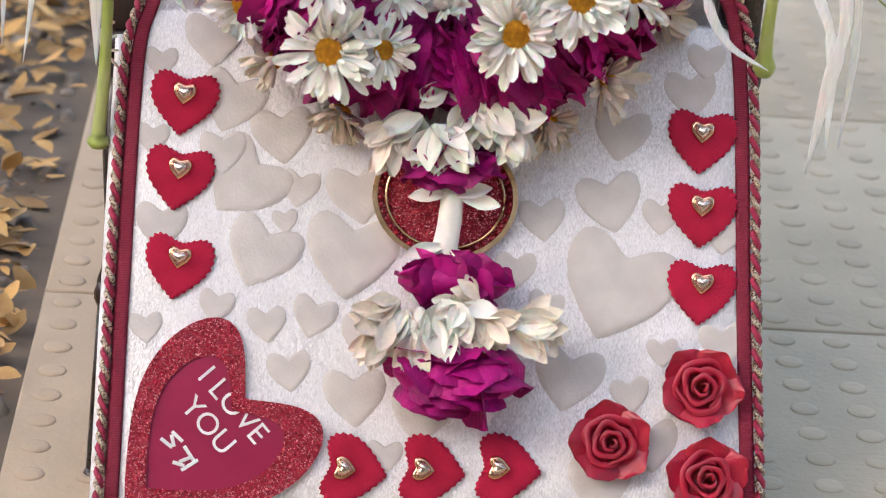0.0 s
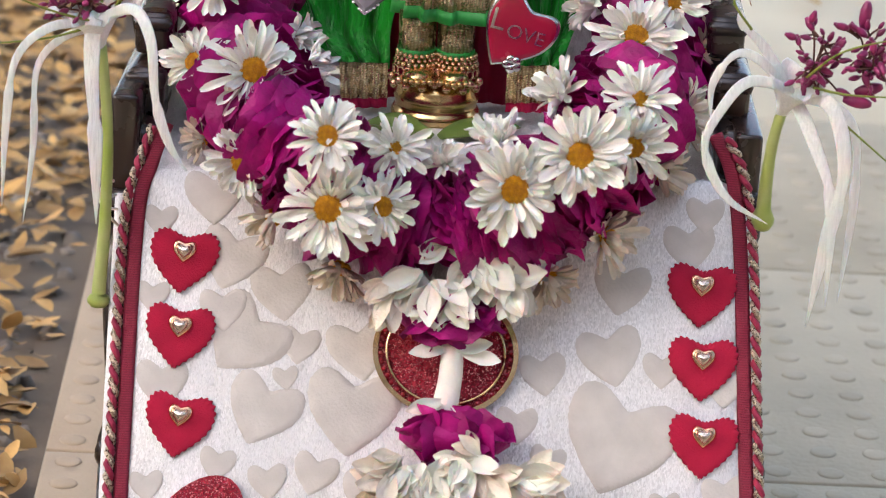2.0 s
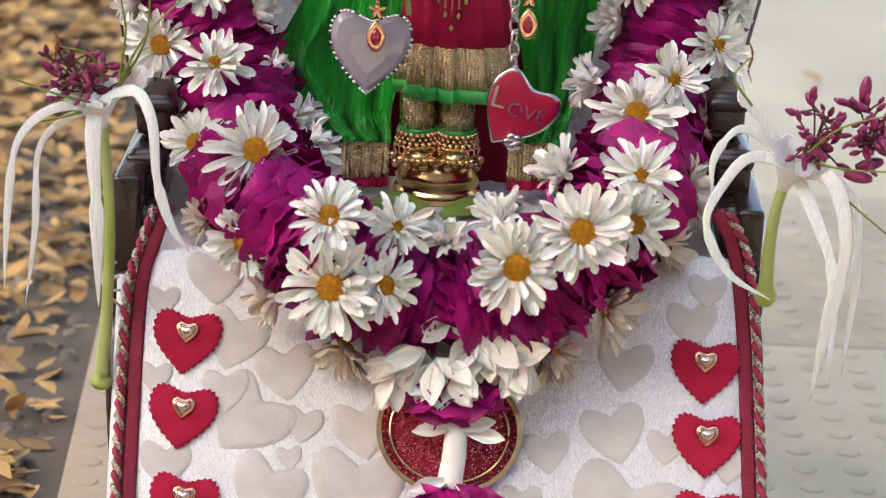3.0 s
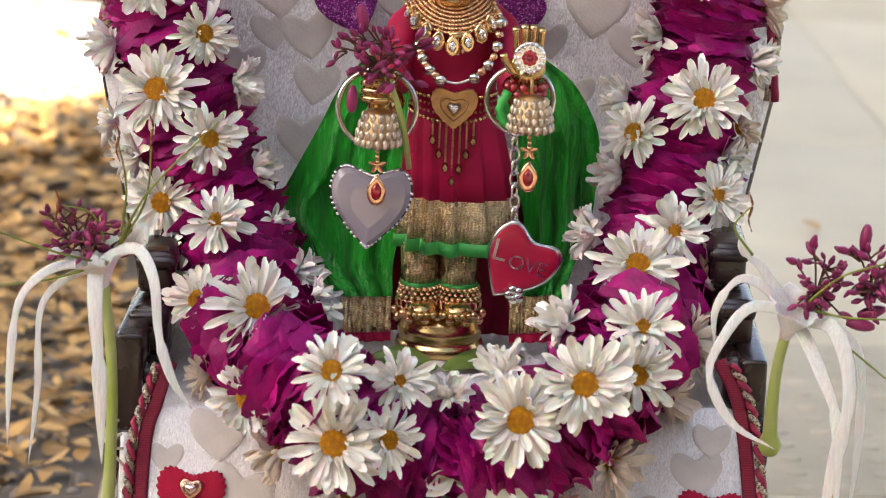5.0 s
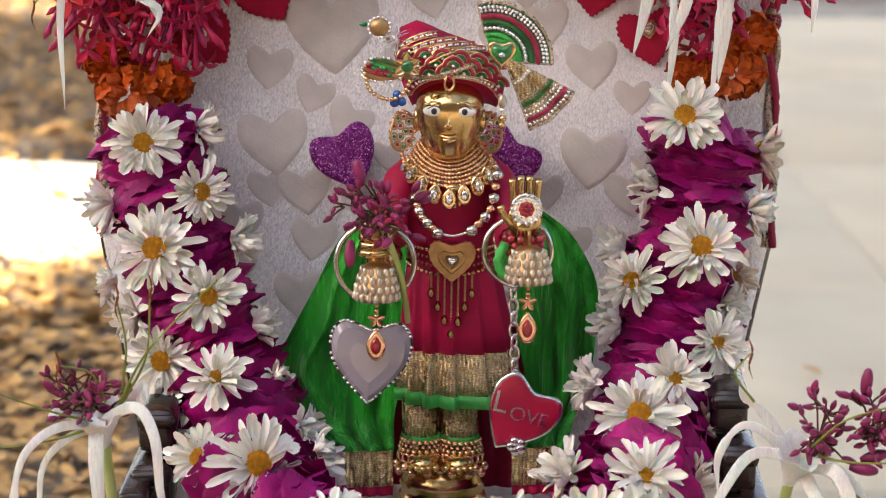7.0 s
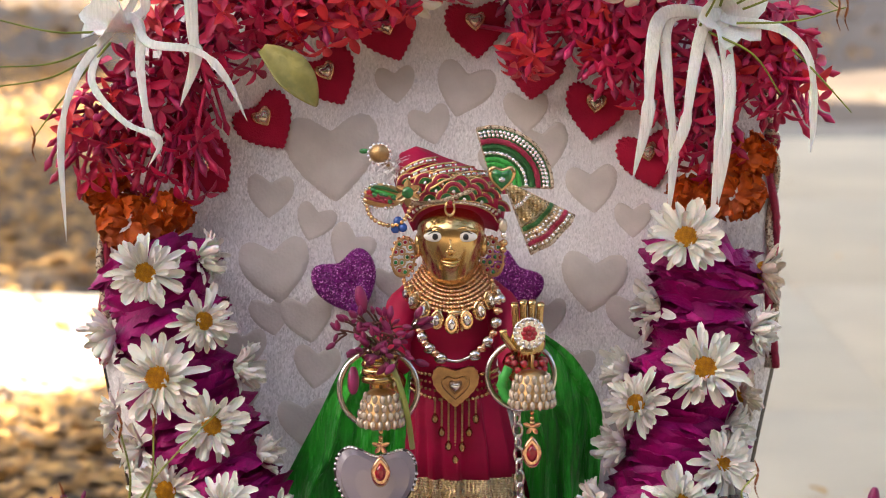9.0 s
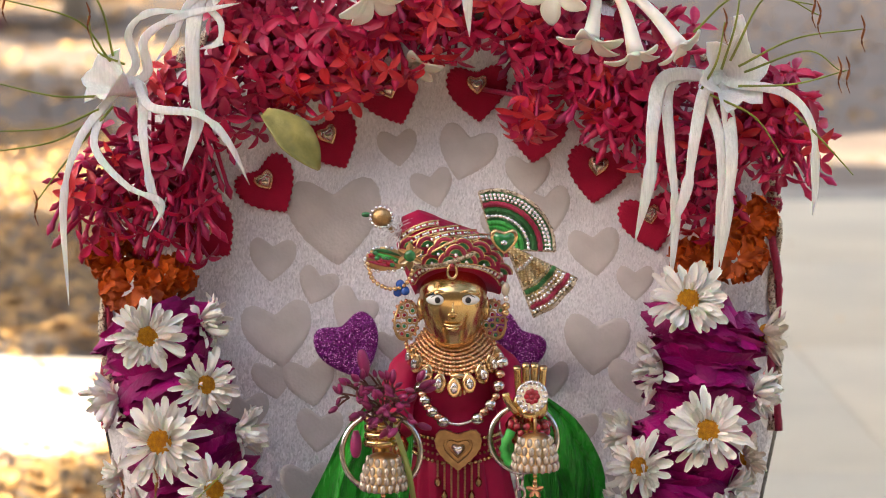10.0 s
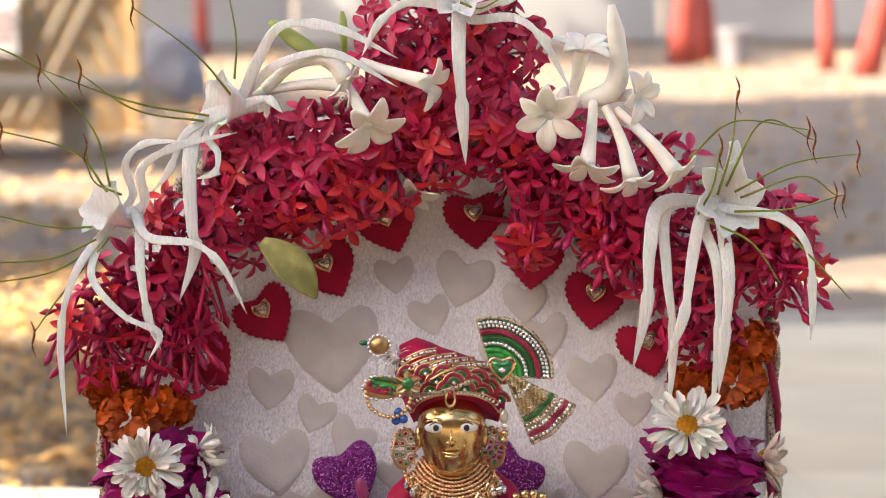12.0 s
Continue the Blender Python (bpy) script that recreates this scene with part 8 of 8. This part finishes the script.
def bud_spray(label, root, spread, n, seed, stem=None, big=None):
    """Branched spray of pink buds."""
    r = random.Random(seed)
    t = thing("bud_spray", label, "flower buds", "bud sprays")
    root = Vector(root)
    tips, nodes = [], []
    for k in range(n):
        a = k * 2.39996
        q = math.sqrt((k + 0.5) / n)
        p = root + Vector((math.cos(a) * q * spread[0], -0.010 * math.sqrt(1 - q * q) + r.uniform(-0.003, 0.003), abs(math.sin(a)) * q * spread[1] * (1 if math.sin(a) > -0.55 else -0.35) + 0.004))
        if k % 4:
            p = nodes[-1] + Vector((r.uniform(-1, 1), r.uniform(-0.8, 0.3), r.uniform(-0.7, 1))).normalized() * r.uniform(0.004, 0.0085)
        else:
            nodes.append(root.lerp(p, 0.8))
        mid = nodes[-1] if k % 4 else root.lerp(p, 0.55) + Vector((r.uniform(-0.002, 0.002), 0, 0.002))
        bm = bmesh.new()
        sweep(bm, [mid, (mid + p) / 2 + Vector((0, 0, 0.0004)), p] if k % 4 else smooth_path([root, mid, p], 5), 0.00045, 5)
        part("twig", bm, TWIG, t)
        tips.append((p, p - mid))
    if stem:
        bm = bmesh.new()
        sweep(bm, smooth_path(stem, 16), 0.0013, 6)
        part("stem", bm, STEM, t, "pale green stem")
    forms = []
    for s in (0.40, 0.52, 0.66):
        bm = bmesh.new()
        sweep(bm, [(0, y * 0.0085 * s, 0) for y in (-0.05, 0.15, 0.35, 0.6, 0.8, 1.0)], lambda q: 0.0023 * s * (0.3 + 0.75 * math.sin(math.pi * min(0.93, 0.1 + q * 0.9))), 8)
        forms.append(mesh_of("bud", bm, BUD))
    for p, d in tips:
        piece("bud", r.choice(forms), t, Matrix.Translation(p) @ frame_of(d + Vector((r.uniform(-0.004, 0.004), 0, r.uniform(-0.002, 0.004))), FACE))
    for p, d in big or ():
        bm = bmesh.new()
        sweep(bm, [(0, y * 0.0115, 0) for y in (0, 0.2, 0.45, 0.7, 0.9, 1.0)], lambda q: 0.0024 * (0.25 + 0.8 * math.sin(math.pi * min(0.94, 0.08 + q * 0.9))), 10)
        part("bud", bm, BUD, t, "larger opening bud", Matrix.Translation(p) @ frame_of(d, FACE))


bud_spray("spray of dark pink buds behind the lily", (-0.1545, 1.182, 0.255), (0.020, 0.015), 60, 41)
bud_spray("spray of bright pink buds beside the lily", (0.1386, 1.18, 0.2489), (0.012, 0.016), 48, 42)
bud_spray("spray of bright pink buds with one tall bud", (0.1597, 1.178, 0.2512), (0.013, 0.015), 52, 43, big=[((0.1559, 1.176, 0.2679), (0.1, 0, 1)), ((0.1552, 1.174, 0.2424), (1, -0.2, 0.35)), ((0.1506, 1.172, 0.2398), (1, -0.1, -0.1))])
bud_spray("bunch of dark pink buds held in the idol's fist", (-0.0409, 1.254, 0.3173), (0.019, 0.018), 68, 44, [(-0.0409, 1.254, 0.3173), (-0.0355, 1.252, 0.3106), (-0.0301, 1.254, 0.2933), (-0.0276, 1.262, 0.2744)],
          [((-0.052, 1.248, 0.3122), (0.0, -0.1, -1)), ((-0.0475, 1.248, 0.3351), (-0.2, 0, 1))])
# thin loop of white thread tying the lily to the arm
for path in ([(-0.141, 1.19, 0.1802), (-0.1444, 1.18, 0.1807), (-0.1447, 1.176, 0.1759), (-0.1418, 1.18, 0.1688), (-0.1384, 1.188, 0.1615)], [(-0.1397, 1.188, 0.1749), (-0.1431, 1.178, 0.1761), (-0.1425, 1.178, 0.1723), (-0.1391, 1.188, 0.1688)]):
    bm = bmesh.new()
    sweep(bm, smooth_path(path, 24), 0.0006, 6)
    solo("thread", bm, TUBEROSE, "loop of pale thread round the lily stem", "thread", "threads")


# ---- pavement pieces ----
def build_pavement():
    # bed under the tiles, with a kerb face on the left
    bm = bmesh.new()
    box(bm, (3.0, 0.9, -0.014), (6.0, 4.85, 0.02), 0.002)
    bed = tagged(new("pavement", mesh_of("pavement", bm, JOINT)), "cream cement pavement of dotted tiles and plain slabs", "pavement", kind="structure")
    bed.matrix_basis = PAVE
    bm = bmesh.new()
    g = 0.0012
    box(bm, (TILE / 2, TILE / 2, -0.008), (TILE - g * 2, TILE - g * 2, 0.016), 0.0012)
    pitch = TILE / 12
    for i in range(12):
        for j in range(12):
            c = ((i + 0.5) * pitch, (j + 0.5) * pitch)
            loft(bm, [[Vector((c[0] + math.cos(a) * q, c[1] + math.sin(a) * q, z)) for a in (math.tau * k / 12 for k in range(12))] for q, z in ((0.0068, -0.0003), (0.0064, 0.0004), (0.0056, 0.0008), (0.0030, 0.0010))])
    dotted = mesh_of("tile", bm, CONCRETE)
    tan = dotted.copy()
    tan.materials[0] = TAN
    for i in range(3):
        for j in range(-3, 2):
            piece("tile", tan if i == 0 else dotted, bed, pose(i * TILE, j * TILE, 0))
    bm = bmesh.new()
    box(bm, (TILE, TILE, -0.0085), (2 * TILE - 0.0010, 2 * TILE - 0.0010, 0.016), 0.0005)
    plain = mesh_of("slab", bm, SLAB)
    for i in range(9):
        for j in range(-2, 5):
            if j < 1 and i < 2:
                continue
            if j >= 1 or i >= 2:
                if not (j < 1 and i * 2 < 3):
                    piece("slab", plain, bed, pose(i * 2 * TILE + (0 if j >= 1 else -TILE), 2 * TILE * j, 0))


build_pavement()
